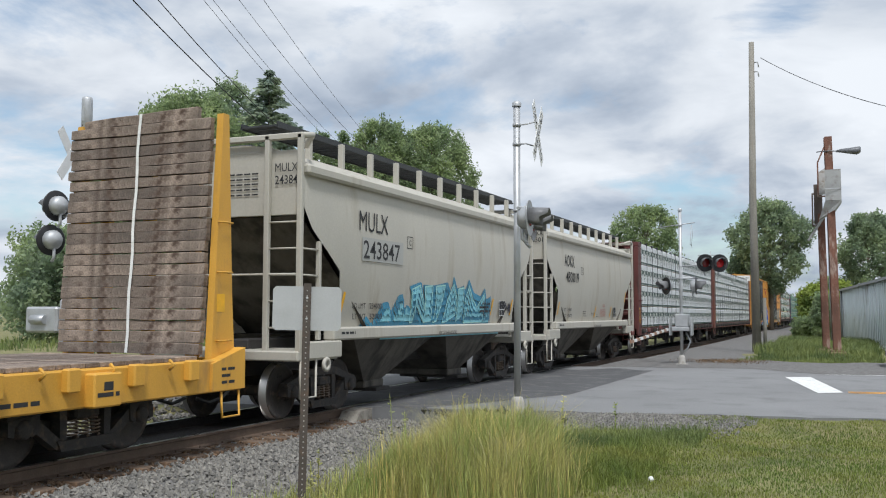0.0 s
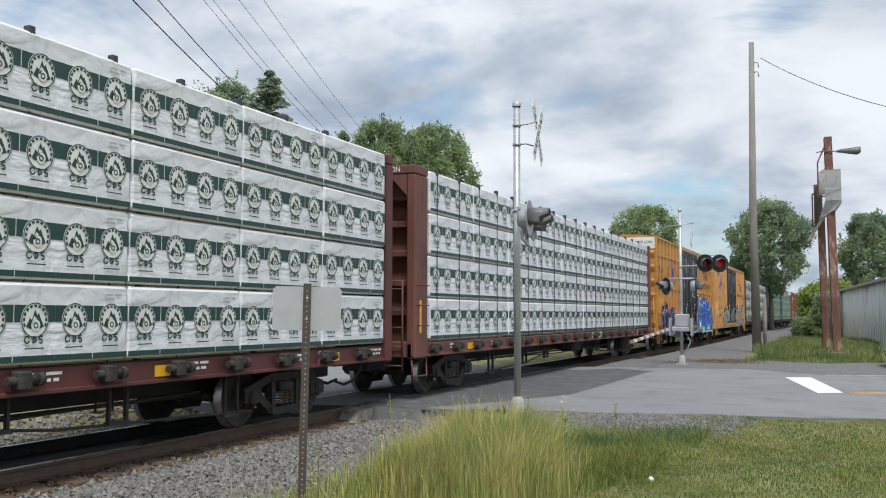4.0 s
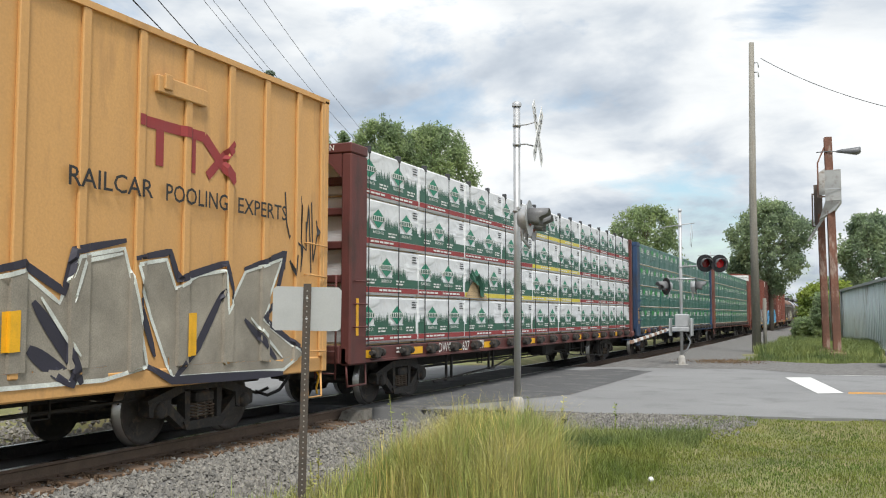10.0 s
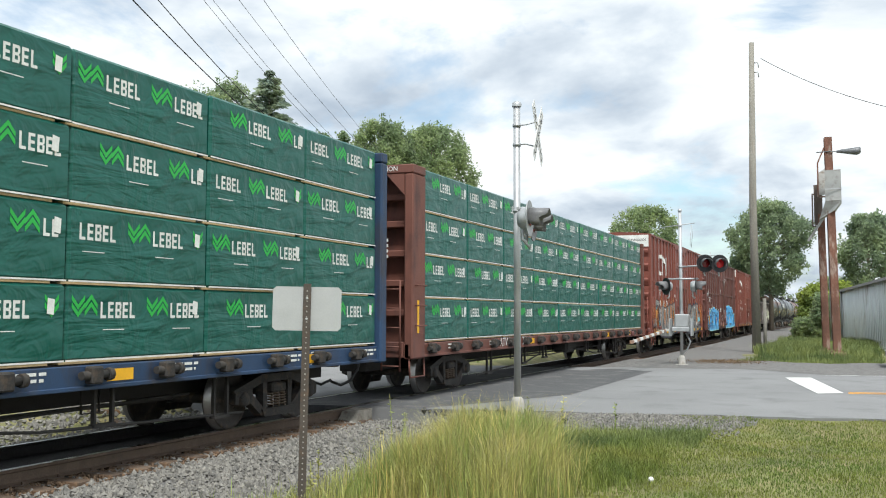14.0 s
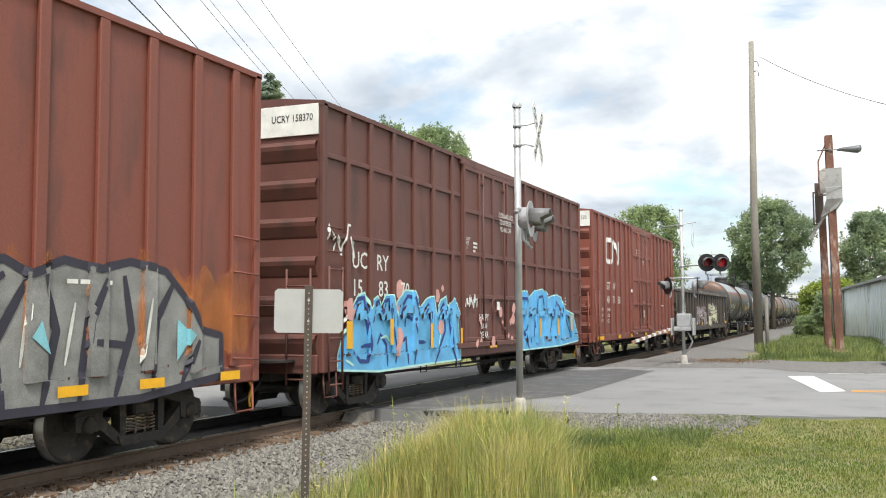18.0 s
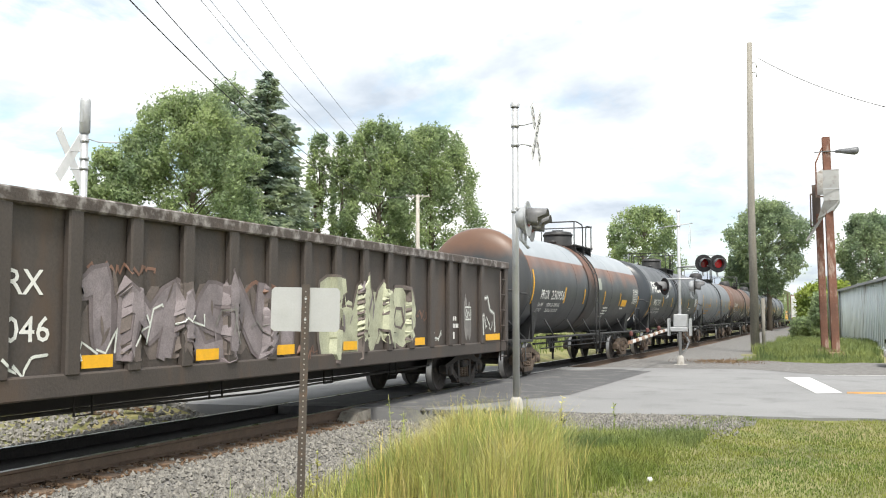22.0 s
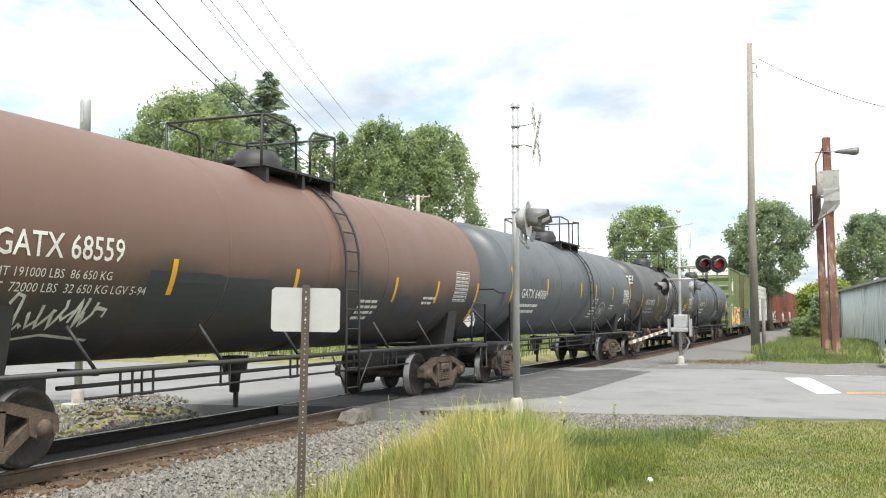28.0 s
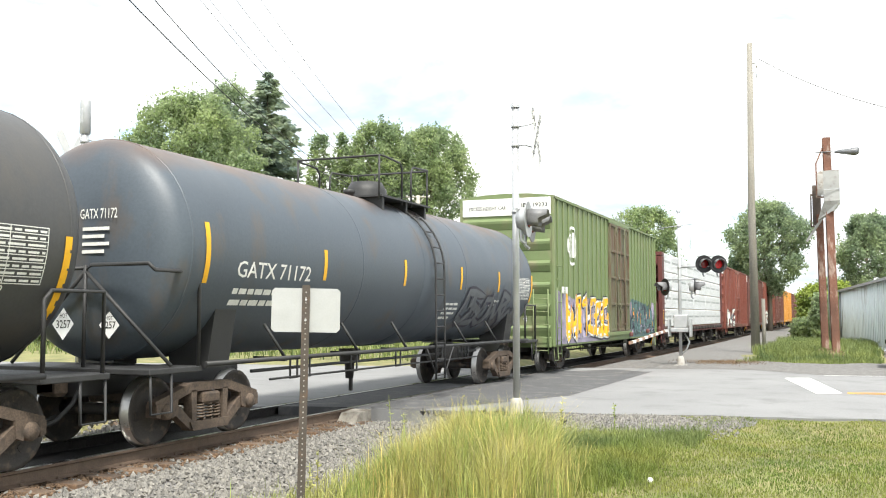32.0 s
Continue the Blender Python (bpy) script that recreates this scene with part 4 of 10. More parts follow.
def fill(g, at, pts, m, lift, step=0.07):
    """A painted patch inside an outline of (y, z) points, laid onto the wall in narrow upright strips."""
    lift += next(LAYER) % 7 * 0.0003
    edges = list(zip(pts, pts[1:] + pts[:1]))

    def cuts(y):
        return sorted(a[1] + (b[1] - a[1]) * (y - a[0]) / (b[0] - a[0]) for a, b in edges if (a[0] <= y) != (b[0] <= y))
    y, end = min(p[0] for p in pts), max(p[0] for p in pts)
    n = max(1, math.ceil((end - y) / step))
    w = (end - y) / n
    for k in range(n):
        a, b = y + k * w, y + (k + 1) * w
        mid, lo, hi = cuts(a + w / 2), cuts(a + w * 0.02), cuts(b - w * 0.02)
        if len(lo) != len(mid):
            lo = mid
        if len(hi) != len(mid):
            hi = mid
        for i in range(0, len(mid) - 1, 2):
            rows = max(1, math.ceil((mid[i + 1] - mid[i]) / 0.16))
            for j in range(rows):
                f, h = j / rows, (j + 1) / rows
                z = mid[i] + (mid[i + 1] - mid[i]) * (f + h) / 2
                x, before = at(a + w / 2, z) + lift, at(a - w / 2, z) + lift
                if k and x - before > 0.02:
                    # paint on the side of a post
                    z0, z1 = lo[i] + (lo[i + 1] - lo[i]) * f, lo[i] + (lo[i + 1] - lo[i]) * h
                    g.face([(before, a, z0), (x, a, z0), (x, a, z1), (before, a, z1)], m)
                g.face([(x, a, lo[i] + (lo[i + 1] - lo[i]) * f), (x, b, hi[i] + (hi[i + 1] - hi[i]) * f), (x, b, hi[i] + (hi[i + 1] - hi[i]) * h), (x, a, lo[i] + (lo[i + 1] - lo[i]) * h)], m)


def letter(g, at, pts, m, line, w, lift):
    """A filled letter with a painted outline."""
    fill(g, at, pts, m, lift)
    stroke(g, at, pts + pts[:1], w, line, lift + 0.004)


GLYPHS = [[(0, 0), (0, 1), (0.55, 0.45), (1, 1), (1, 0)], [(1, 0.9), (0.2, 1), (0, 0.65), (0.9, 0.4), (0.8, 0.05), (0, 0)], [(0, 0), (0.1, 1), (0.9, 0), (1, 1)],
          [(0, 1), (0.05, 0), (0.5, 0.5), (0.95, 0), (1, 1)], [(0.9, 1), (0.1, 0.9), (0, 0.1), (1, 0), (0.9, 0.5), (0.45, 0.5)], [(0, 0), (0.45, 1), (1, 0), (0.75, 0.4), (0.2, 0.4)],
          [(0.1, 0), (0.1, 1), (0.9, 0.8), (0.2, 0.5), (1, 0)], [(0, 0.2), (0.2, 0.95), (0.8, 0.95), (1, 0.3), (0.6, 0), (0, 0.2)], [(0.5, 0), (0.45, 1), (0, 0.8)]]


def tag(g, at, y0, y1, z0, z1, letters, seed, mats=(0, 1, 2), fat=0.26, lift=0.006, halo=None, wash=None):
    """A row of fat interlocked letters: wash behind, pale halo, dark outline, fill and light streaks."""
    w = (y1 - y0) / letters
    if wash is not None:
        r = random.Random(seed + 5)
        for k in range(letters * 2):
            y = y0 + (k + 0.5) * (y1 - y0) / (letters * 2)
            stroke(g, at, [(y, z0 + 0.05), (y + r.uniform(-0.15, 0.15), z0 + (z1 - z0) * r.uniform(0.7, 1.0))], w * 0.62, wash, lift - 0.003, 0.7)
    layers = [(mats[0], 0.12, 0.006), (mats[1], 0.0, 0.011)]
    if halo is not None:
        layers.insert(0, (halo, 0.24, 0.001))
    for m, extra, up in layers:
        r = random.Random(seed)
        for k in range(letters):
            gl = r.choice(GLYPHS)
            top, low, slant = r.uniform(0.78, 1.0), r.uniform(0.0, 0.12), r.uniform(-0.18, 0.18)
            pts = [(y0 + (k - 0.08 + 1.16 * a) * w + slant * b, z0 + (low + (top - low) * b) * (z1 - z0)) for a, b in gl]
            stroke(g, at, pts, fat * r.uniform(0.8, 1.2) + extra, m, lift + up, 0.55)
    r = random.Random(seed + 1)
    for k in range(letters * 4):
        y, z = r.uniform(y0, y1), r.uniform(z0 + 0.1, z1 - 0.3)
        stroke(g, at, [(y, z), (y + r.uniform(-0.15, 0.15), z + r.uniform(0.1, 0.45))], r.uniform(0.02, 0.08), mats[2 + k % (len(mats) - 2)], lift + 0.016, 0.8)


def scrawl(g, at, y0, y1, z0, z1, seed, m=0, w=0.035, n=7, lift=0.006):
    """A quick thin handwritten tag."""
    r = random.Random(seed)
    for k in range(n):
        a = y0 + (y1 - y0) * k / n
        step = (y1 - y0) / n
        stroke(g, at, [(a, r.uniform(z0, z1)), (a + step * r.uniform(0.2, 0.6), r.uniform(z0, z1)), (a + step * r.uniform(0.6, 1.3), r.uniform(z0, z1)), (a + step, r.uniform(z0, z1))], w, m, lift)


def lines(g, x, y0, z0, widths, pitch=0.09, h=0.05, m=0, seed=1):
    """Small stencilled lines that cannot be read: bars broken into words."""
    g.cuts.append(len(g.f))
    r = random.Random(seed)
    for k, wd in enumerate(widths):
        y, end = y0, y0 + wd
        while y < end - 0.02:
            b = min(end, y + r.uniform(0.08, 0.26))
            panel(g, x, y, b, z0 - k * pitch, z0 - k * pitch + h, m)
            y = b + 0.035


# ------------------------------------------------------------------ train: box cars
TRAIN = []            # (thing, place of its middle along the track at the start)


def car_thing(name, left, right, label, category="freight car"):
    mid = (left + right) / 2
    t = thing(name, (TRACK_X, mid, 0), label, category, group="cars of the freight train")
    TRAIN.append((t, mid))
    return t, (right - left) / 2


def box_car(left, right, paint, label, ribs, rib_w=0.13, depth=0.06, rails=(), door=None, door_paint=None, door_style="plug", top=5.31, low=0.8, end_paint=None, number="", truck_in=2.6, look_="dark", banner=True, seed=0):
    """Body with roof, corrugated ends, side posts, sliding or plug doors, ladders and running gear."""
    car, H = car_thing("box_car", left, right, label)
    X = 1.44
    g = Geo().box(-X, X, -H, H, low + 0.18, top - 0.05, 0.02)
    g.box(-X - 0.02, X + 0.02, -H, H, low + 0.0, low + 0.24, 0.02)
    part("body", g, paint, car)
    g = Geo()
    g.prism([(-X - 0.06, top - 0.1), (X + 0.06, top - 0.1), (X + 0.06, top - 0.02), (X * 0.5, top + 0.07), (0, top + 0.09), (-X * 0.5, top + 0.07), (-X - 0.06, top - 0.02)], "y", -H - 0.03, H + 0.03)
    n = int(2 * H / 1.2)
    for k in range(n):
        y = -H + (k + 0.5) * 2 * H / n
        g.prism([(-X, top - 0.02), (X, top - 0.02), (0, top + 0.13)], "y", y - 0.05, y + 0.05)
    part("roof", g, paint, car)
    post = Geo().box(0, depth, -rib_w / 2, rib_w / 2, low + 0.24, top - 0.1, 0.012).mesh("side_post", paint)
    for y in ribs:
        part("side_post", post, None, car, at=(X, y, 0))
        part("side_post", post, None, car, at=pose(-X, -y, 0, 0, 0, 180))
    for z in rails:
        spans = [(-H + 0.05, door[0] - 0.1), (door[1] + 0.1, H - 0.05)] if door else [(-H + 0.05, H - 0.05)]
        for a, b in spans:
            part("side_rail", Geo().box(X, X + depth * 0.75, a, b, z - 0.045, z + 0.045, 0.012), paint, car)
    rib = Geo().rings([[(x, -d, dz) for d, dz in ((0, -0.27), (0.02, -0.24), (0.09, -0.07), (0.1, 0.0), (0.06, 0.06), (0, 0.08))] for x in (-X + 0.06, -X + 0.16, X - 0.16, X - 0.06)][::-1], smooth=False, closed=False, caps=False).mesh("end_rib", end_paint or paint)
    for s in (-1, 1):
        for z in np.linspace(low + 0.55, top - 0.75, 6):
            part("end_rib", rib, None, car, at=pose(0, s * H, z, 0, 0, 0 if s < 0 else 180))
    for s in (-1, 1):
        for q in (-1, 1):
            part("corner_post", Geo().box(*sorted((q * (X - 0.03), q * (X + 0.06))), *sorted((s * (H + 0.02), s * (H - 0.12))), low, top - 0.05, 0.015), end_paint or paint, car)
        part("end_beam", Geo().box(-X + 0.04, X - 0.04, *sorted((s * (H - 0.02), s * (H + 0.06))), low - 0.02, low + 0.3, 0.02), end_paint or paint, car)
    if banner:
        g = Geo().box(-X + 0.04, X - 0.04, -H - 0.035, -H + 0.0, top - 0.58, top - 0.06, 0.005)
        b = part("height_banner", g, decal_white, car, "white painted panel high on the end wall")
        g = Geo()
        write_end(g, "EXCESS HEIGHT CAR", 0.11, -X + 0.25, top - 0.4, -H - 0.04, 1.2)
        if number:
            write_end(g, number, 0.12, 0.5, top - 0.34, -H - 0.04, 0.8)
        part("lettering", g, decal_black, b)
    # ladders at the leading corner, side and end
    g = Geo()
    ladder(g, X + 0.1, -H + 0.1, -H + 0.55, low - 0.3, low + 1.75)
    part("side_ladder", g, paint, car)
    g = Geo()
    end_ladder(g, -H - 0.16, X - 0.55, X - 0.1, low - 0.2, low + 1.7)
    part("end_ladder", g, paint, car)
    for p0, p1, out, rad in (((X, -H + 0.1, low + 2.0), (X, -H + 0.6, low + 2.0), (0.08, 0, 0), 0.014), ((X, -H + 0.1, low + 2.4), (X, -H + 0.6, low + 2.4), (0.08, 0, 0), 0.014), ((X, -H + 0.08, low), (X, -H + 0.5, low), (0.02, 0, -0.4), 0.018),
                             ((X, H - 0.5, low), (X, H - 0.08, low), (0.02, 0, -0.4), 0.018), ((-0.3, -H - 0.05, 1.9), (0.9, -H - 0.05, 1.9), (0, -0.1, 0), 0.014)):
        g = Geo()
        grab(g, p0, p1, out, rad)
        part("grab_iron", g, paint, car)
    # yellow air hose tail
    g = Geo().tube([(1.2, H + 0.05, 0.95), (1.3, H + 0.12, 0.7), (1.2, H + 0.2, 0.5), (1.22, H + 0.2, 0.4)], 0.018, 6)
    part("hose_tail", g, reflector, car, "yellow hose tail")
    for z in (1.15, 1.75, 2.35, 2.85):
        g = Geo()
        grab(g, (X, H - 0.62, z), (X, H - 0.06, z - 0.03), (0.09, 0, 0))
        part("rung", g, paint, car)
    g = Geo().box(-0.9, 1.0, -H - 0.55, -H - 0.06, 0.98, 1.02)
    part("end_platform", g, under_dark, car)
    g = Geo().lathe([(0.28, 0), (0.3, 0.02), (0.28, 0.04), (0.26, 0.02), (0.28, 0)], "y", 16, at=(-0.6, -H - 0.2, 2.6)).tube([(-0.88, -H - 0.18, 2.6), (-0.32, -H - 0.18, 2.6)], 0.015, 6).tube([(-0.6, -H - 0.18, 2.3), (-0.6, -H - 0.18, 2.9)], 0.015, 6)
    part("brake_wheel", g, steel_dark, car)
    g = Geo().box(-0.35, 0.35, -H + 0.2, H - 0.2, 0.62, 0.95, 0.02)
    part("centre_sill", g, under_dark, car)
    brake_rigging(car, H - truck_in - 1.2)
    truck(car, -H + truck_in, look_), truck(car, H - truck_in, look_)
    draft_gear(car, H)
    if door:
        a, b = door
        mid = (a + b) / 2
        dp = door_paint or paint
        part("door_track", Geo().box(X, X + 0.08, a - 0.1, b + 0.1, top - 0.2, top - 0.1, 0.01), paint, car)
        part("door_track", Geo().box(X, X + 0.1, a - 0.3, b + 0.3, low + 0.2, low + 0.32, 0.01), paint, car)
        leaves = [(a, mid - 0.02), (mid + 0.02, b)] if door_style == "plug" else [(a, b)]
        for u, v in leaves:
            leaf = part("door", Geo().box(X, X + 0.05, u, v, low + 0.33, top - 0.2, 0.012), dp, car, "" if dp is paint else ("black plug door with locking rods" if dp is door_black else "rust-streaked sliding door"))
            for z in np.linspace(low + 0.38, top - 0.25, 4 if door_style == "plug" else 5):
                part("door_brace", Geo().box(X + 0.04, X + 0.09, u + 0.02, v - 0.02, z - 0.05, z + 0.05, 0.012), dp, leaf)
            for y in ((u + 0.06, v - 0.06) if door_style == "plug" else (u + 0.06, u + (v - u) * 0.27, u + (v - u) * 0.52, u + (v - u) * 0.8, v - 0.06)):
                part("door_brace", Geo().box(X + 0.04, X + 0.092, y - 0.05, y + 0.05, low + 0.33, top - 0.2, 0.012), dp, leaf)
            g = Geo()
            for y in (u + (v - u) * 0.32, u + (v - u) * 0.72):
                g.tube([(X + 0.1, y, low + 0.35), (X + 0.1, y, top - 0.25)], 0.022, 6)
                for z in (low + 0.6, (low + top) / 2, top - 0.5):
                    g.box(X + 0.05, X + 0.12, y - 0.06, y + 0.06, z - 0.04, z + 0.04, 0.01)
            g.lathe([(0.16, X + 0.1), (0.18, X + 0.115), (0.16, X + 0.13), (0.14, X + 0.115), (0.16, X + 0.1)], "x", 14, at=(0, (u + v) / 2, low + 1.15))
            part("lock_rod", g, dp, leaf)
    at = ribbed(X, [y for y in ribs], depth, rib_w / 2 + 0.04, rails, low + 0.25)
    return car, H, X, at


amber = mat("amber_car_paint", (0.515, 0.25, 0.055), 0.5, var=0.09, scale=0.9, bump=0.12, fine=30, stain=(0.40, 0.2, 0.06), amount=0.12, streak=4)
amber_pale = mat("faded_amber_paint", (0.60, 0.33, 0.12), 0.55, var=0.1, scale=0.9, bump=0.12, fine=30, stain=(0.45, 0.25, 0.1), amount=0.15, streak=4)
door_black = mat("black_door_paint", (0.024, 0.026, 0.03), 0.45, var=0.2, scale=2, bump=0.1, stain=(0.06, 0.055, 0.05), amount=0.25, streak=3)
brown_red = mat("oxide_red_paint", (0.2, 0.06, 0.042), 0.55, var=0.12, scale=0.7, bump=0.15, fine=30, stain=(0.11, 0.045, 0.036), amount=0.3, streak=4)
brown_dark = mat("dark_oxide_paint", (0.125, 0.048, 0.038), 0.6, var=0.16, scale=0.9, bump=0.15, fine=30, stain=(0.075, 0.036, 0.03), amount=0.3, streak=4)
moss = mat("moss_green_paint", (0.15, 0.2, 0.085), 0.6, var=0.14, scale=0.9, bump=0.15, fine=30, stain=(0.2, 0.2, 0.11), amount=0.3, streak=4)
tag_purple = mat("purple_spray", (0.15, 0.11, 0.26), 0.6, var=0.25, scale=3, bump=0.05)
tag_lilac = mat("lilac_spray", (0.42, 0.36, 0.58), 0.6, var=0.25, scale=3, bump=0.05)
tag_dark = mat("dark_spray", (0.03, 0.028, 0.045), 0.6, var=0.2, scale=3, bump=0.05)
tag_navy = mat("navy_spray", (0.02, 0.045, 0.2), 0.6, var=0.2, scale=3, bump=0.05)
tag_blue = mat("blue_spray", (0.045, 0.13, 0.46), 0.6, var=0.25, scale=3, bump=0.05)
tag_mint = mat("mint_spray", (0.42, 0.72, 0.66), 0.6, var=0.15, scale=3, bump=0.05)
tag_sky = mat("sky_blue_spray", (0.12, 0.42, 0.72), 0.6, var=0.25, scale=2, bump=0.05)
tag_cyan = mat("cyan_spray", (0.22, 0.52, 0.6), 0.6, var=0.25, scale=2, bump=0.05)
tag_silver = mat("silver_spray", (0.22, 0.22, 0.215), 0.5, var=0.35, scale=2.5, bump=0.05)
tag_fire = mat("orange_spray", (0.72, 0.27, 0.05), 0.6, var=0.3, scale=2, bump=0.05)
tag_pink = mat("pink_spray", (0.62, 0.33, 0.29), 0.6, var=0.2, scale=2, bump=0.05)
tag_white = mat("white_spray", (0.62, 0.64, 0.6), 0.6, var=0.25, scale=3, bump=0.05)
fire_haze = mat("orange_spray_haze", (0.62, 0.22, 0.06), 0.6, var=0.3, scale=2, bump=0.0)
fire_haze.node_tree.nodes["Principled BSDF"].inputs["Alpha"].default_value = 0.2
logo_red = mat("logo_red", (0.62, 0.10, 0.045), 0.6, var=0.1, bump=0.05)
logo_blue = mat("logo_blue", (0.03, 0.10, 0.42), 0.6, var=0.1, bump=0.05)
maroon_print = mat("maroon_print", (0.28, 0.035, 0.035), 0.6, var=0.1, bump=0.05)


def crossed_logo(car, at, y, z, w, h):
    """Two crossed bands, blue outside and red inside, as a plain shape."""
    g = Geo()
    for s in (1, -1):
        stroke(g, at, [(y - s * w / 2, z + h / 2), (y + s * w / 2, z - h / 2)], 0.17, 0, 0.009)
    for s in (1, -1):
        for q in (1, -1):
            stroke(g, at, [(y + s * w * 0.48, z + q * h * 0.28), (y + s * w * 0.13, z + q * h * 0.02)], 0.16, 1, 0.012)
    part("logo", g, [logo_blue, logo_red], car, "crossed blue and red bands logo")


# first amber car: posts and level rails
ribs1 = [-9.6, -8.87, -8.0, -7.1, -6.17, -5.27, -4.3, -3.44, 3.3, 4.2, 5.1, 6.05, 6.95, 7.85, 8.8, 9.6]
car, H, X, at = box_car(90.45, 109.9, amber, "amber-yellow box car with black plug doors and purple and blue graffiti", ribs1, rails=(4.46, 2.98, 1.82), door=(-2.5, 2.7), door_paint=door_black, number="TBOX 633041", truck_in=2.65)
g = Geo()
write(g, "TB", 0.30, -H + 0.16, 3.64, X + 0.068), write(g, "OX", 0.30, -H + 1.02 + 0.08, 3.64, X + 0.008)
write(g, "63", 0.30, -H + 0.14, 3.24, X + 0.068), write(g, "30", 0.30, -H + 1.0 + 0.08, 3.24, X + 0.008), write(g, "41", 0.27, -H + 1.9 + 0.08, 3.24, X + 0.008)
write(g, "next", 0.22, -6.95 + 0.08, 3.86, X + 0.008), write(g, "load", 0.22, -6.95 + 0.08, 3.58, X + 0.008)
write(g, "any", 0.2, -4.2, 3.87, X + 0.068), write(g, "road", 0.2, -4.2, 3.6, X + 0.068)
write(g, "LD LMT", 0.12, -H + 1.3 + 0.08, 2.78, X + 0.008), write(g, "LT WT", 0.12, -H + 1.3 + 0.08, 2.6, X + 0.008)
write(g, "60700", 0.12, -H + 2.35 + 0.08, 2.6, X + 0.008)
write(g, "RAILCAR", 0.24, 3.71, 3.31, X + 0.068, 1.5), write(g, "POOLING", 0.24, 5.4, 3.31, X + 0.068, 1.55), write(g, "EXPERTS", 0.24, 7.1, 3.31, X + 0.068, 1.5)
part("lettering", g, decal_black, car)
crossed_logo(car, at, -5.28, 3.82, 1.25, 1.08)
g = Geo()
for y in (5.1, 5.75):
    stroke(g, at, [(y, 4.33), (y + 0.68, 4.33)], 0.14, 0, 0.008)
    stroke(g, at, [(y + 0.42, 4.33), (y + 0.42, 3.8)], 0.15, 0, 0.008)
stroke(g, at, [(6.42, 4.33), (7.1, 3.8)], 0.16, 0, 0.009), stroke(g, at, [(7.08, 4.33), (6.5, 3.8)], 0.13, 0, 0.01)
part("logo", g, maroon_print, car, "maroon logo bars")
part("side_hatch", Geo().box(X, X + 0.07, 5.35, 6.3, 4.44, 4.62, 0.012).box(X + 0.06, X + 0.1, 5.4, 5.5, 4.5, 4.7, 0.01), amber, car)
g = Geo()
fill(g, at, [(-8.96, 2.08), (-8.74, 1.92), (-8.43, 1.96), (-8.33, 2.04), (-7.85, 2.26), (-7.82, 2.39), (-7.27, 2.32), (-7.15, 2.21), (-7.04, 2.3), (-6.96, 1.99), (-6.61, 2.01), (-6.17, 1.97), (-5.77, 2.03), (-5.07, 2.1), (-5.0, 1.57), (-3.71, 1.51), (-3.62, 1.34), (-2.72, 1.28), (-2.14, 1.11), (-1.8, 1.12), (-2.03, 0.89), (-2.56, 0.81), (-2.95, 0.7), (-3.7, 0.6), (-4.7, 0.6), (-8.53, 0.83), (-8.58, 1.12), (-8.68, 1.48), (-8.69, 1.7), (-8.82, 1.83)], 1, 0.004)
fill(g, at, [(-8.38, 1.95), (-7.9, 2.17), (-7.82, 2.36), (-7.29, 2.3), (-7.22, 2.2), (-7.73, 2.05), (-7.97, 1.84), (-8.02, 1.43), (-8.23, 1.42), (-8.33, 1.7)], 0, 0.008)
fill(g, at, [(-8.35, 1.91), (-7.96, 2.11), (-7.99, 1.96), (-8.1, 1.63), (-8.23, 1.5)], 3, 0.011)
fill(g, at, [(-6.73, 1.81), (-6.53, 2.0), (-6.17, 1.97), (-6.19, 1.7), (-6.03, 1.58), (-6.28, 1.39), (-6.78, 1.55)], 0, 0.008)
fill(g, at, [(-5.9, 1.81), (-5.19, 2.07), (-5.09, 1.69), (-5.62, 1.57)], 0, 0.008)
for q in ([(-7.24, 2.26), (-7.69, 2.12), (-7.94, 1.84), (-7.97, 1.39), (-8.22, 1.27), (-8.67, 1.5)],
          [(-7.04, 2.28), (-7.09, 1.99), (-7.47, 1.91), (-7.36, 1.73), (-7.83, 1.56), (-7.4, 1.41), (-7.38, 1.7)],
          [(-7.97, 1.39), (-7.74, 1.08), (-7.49, 0.79)], [(-7.66, 1.14), (-7.33, 0.84), (-6.95, 1.26), (-6.9, 1.7), (-6.55, 2.0)],
          [(-6.83, 1.25), (-6.2, 0.73), (-6.47, 1.24), (-6.02, 1.38), (-6.23, 1.7), (-5.89, 1.69)], [(-6.02, 1.38), (-5.81, 1.06), (-5.48, 1.69)],
          [(-5.25, 2.02), (-5.18, 1.61), (-5.39, 0.88)], [(-5.0, 1.44), (-4.72, 1.52), (-4.79, 1.01), (-4.35, 0.99), (-4.4, 1.43)],
          [(-3.71, 1.31), (-3.43, 0.95), (-2.14, 1.07)], [(-8.48, 0.86), (-8.26, 1.17), (-8.19, 0.84)], [(-5.73, 0.66), (-5.6, 1.05), (-5.29, 1.2)], [(-8.95, 2.06), (-8.69, 1.83), (-8.33, 1.8)]):
    stroke(g, at, q, 0.075, 2, 0.014, 0.6)
for q in ([(-7.34, 1.02), (-7.5, 1.14)], [(-7.79, 1.22), (-7.9, 1.43)], [(-5.74, 0.94), (-5.99, 1.0), (-5.88, 1.22)], [(-5.02, 0.86), (-5.46, 0.8)]):
    stroke(g, at, q, 0.16, 2, 0.012, 0.8)
part("graffiti", g, [tag_purple, tag_dark, tag_lilac, tag_pink], car, "purple and lilac spray-painted lettering")
g = Geo()
at_d = lambda y, z: X + 0.095 if -2.55 < y < 2.75 and z > 1.1 else at(y, z)
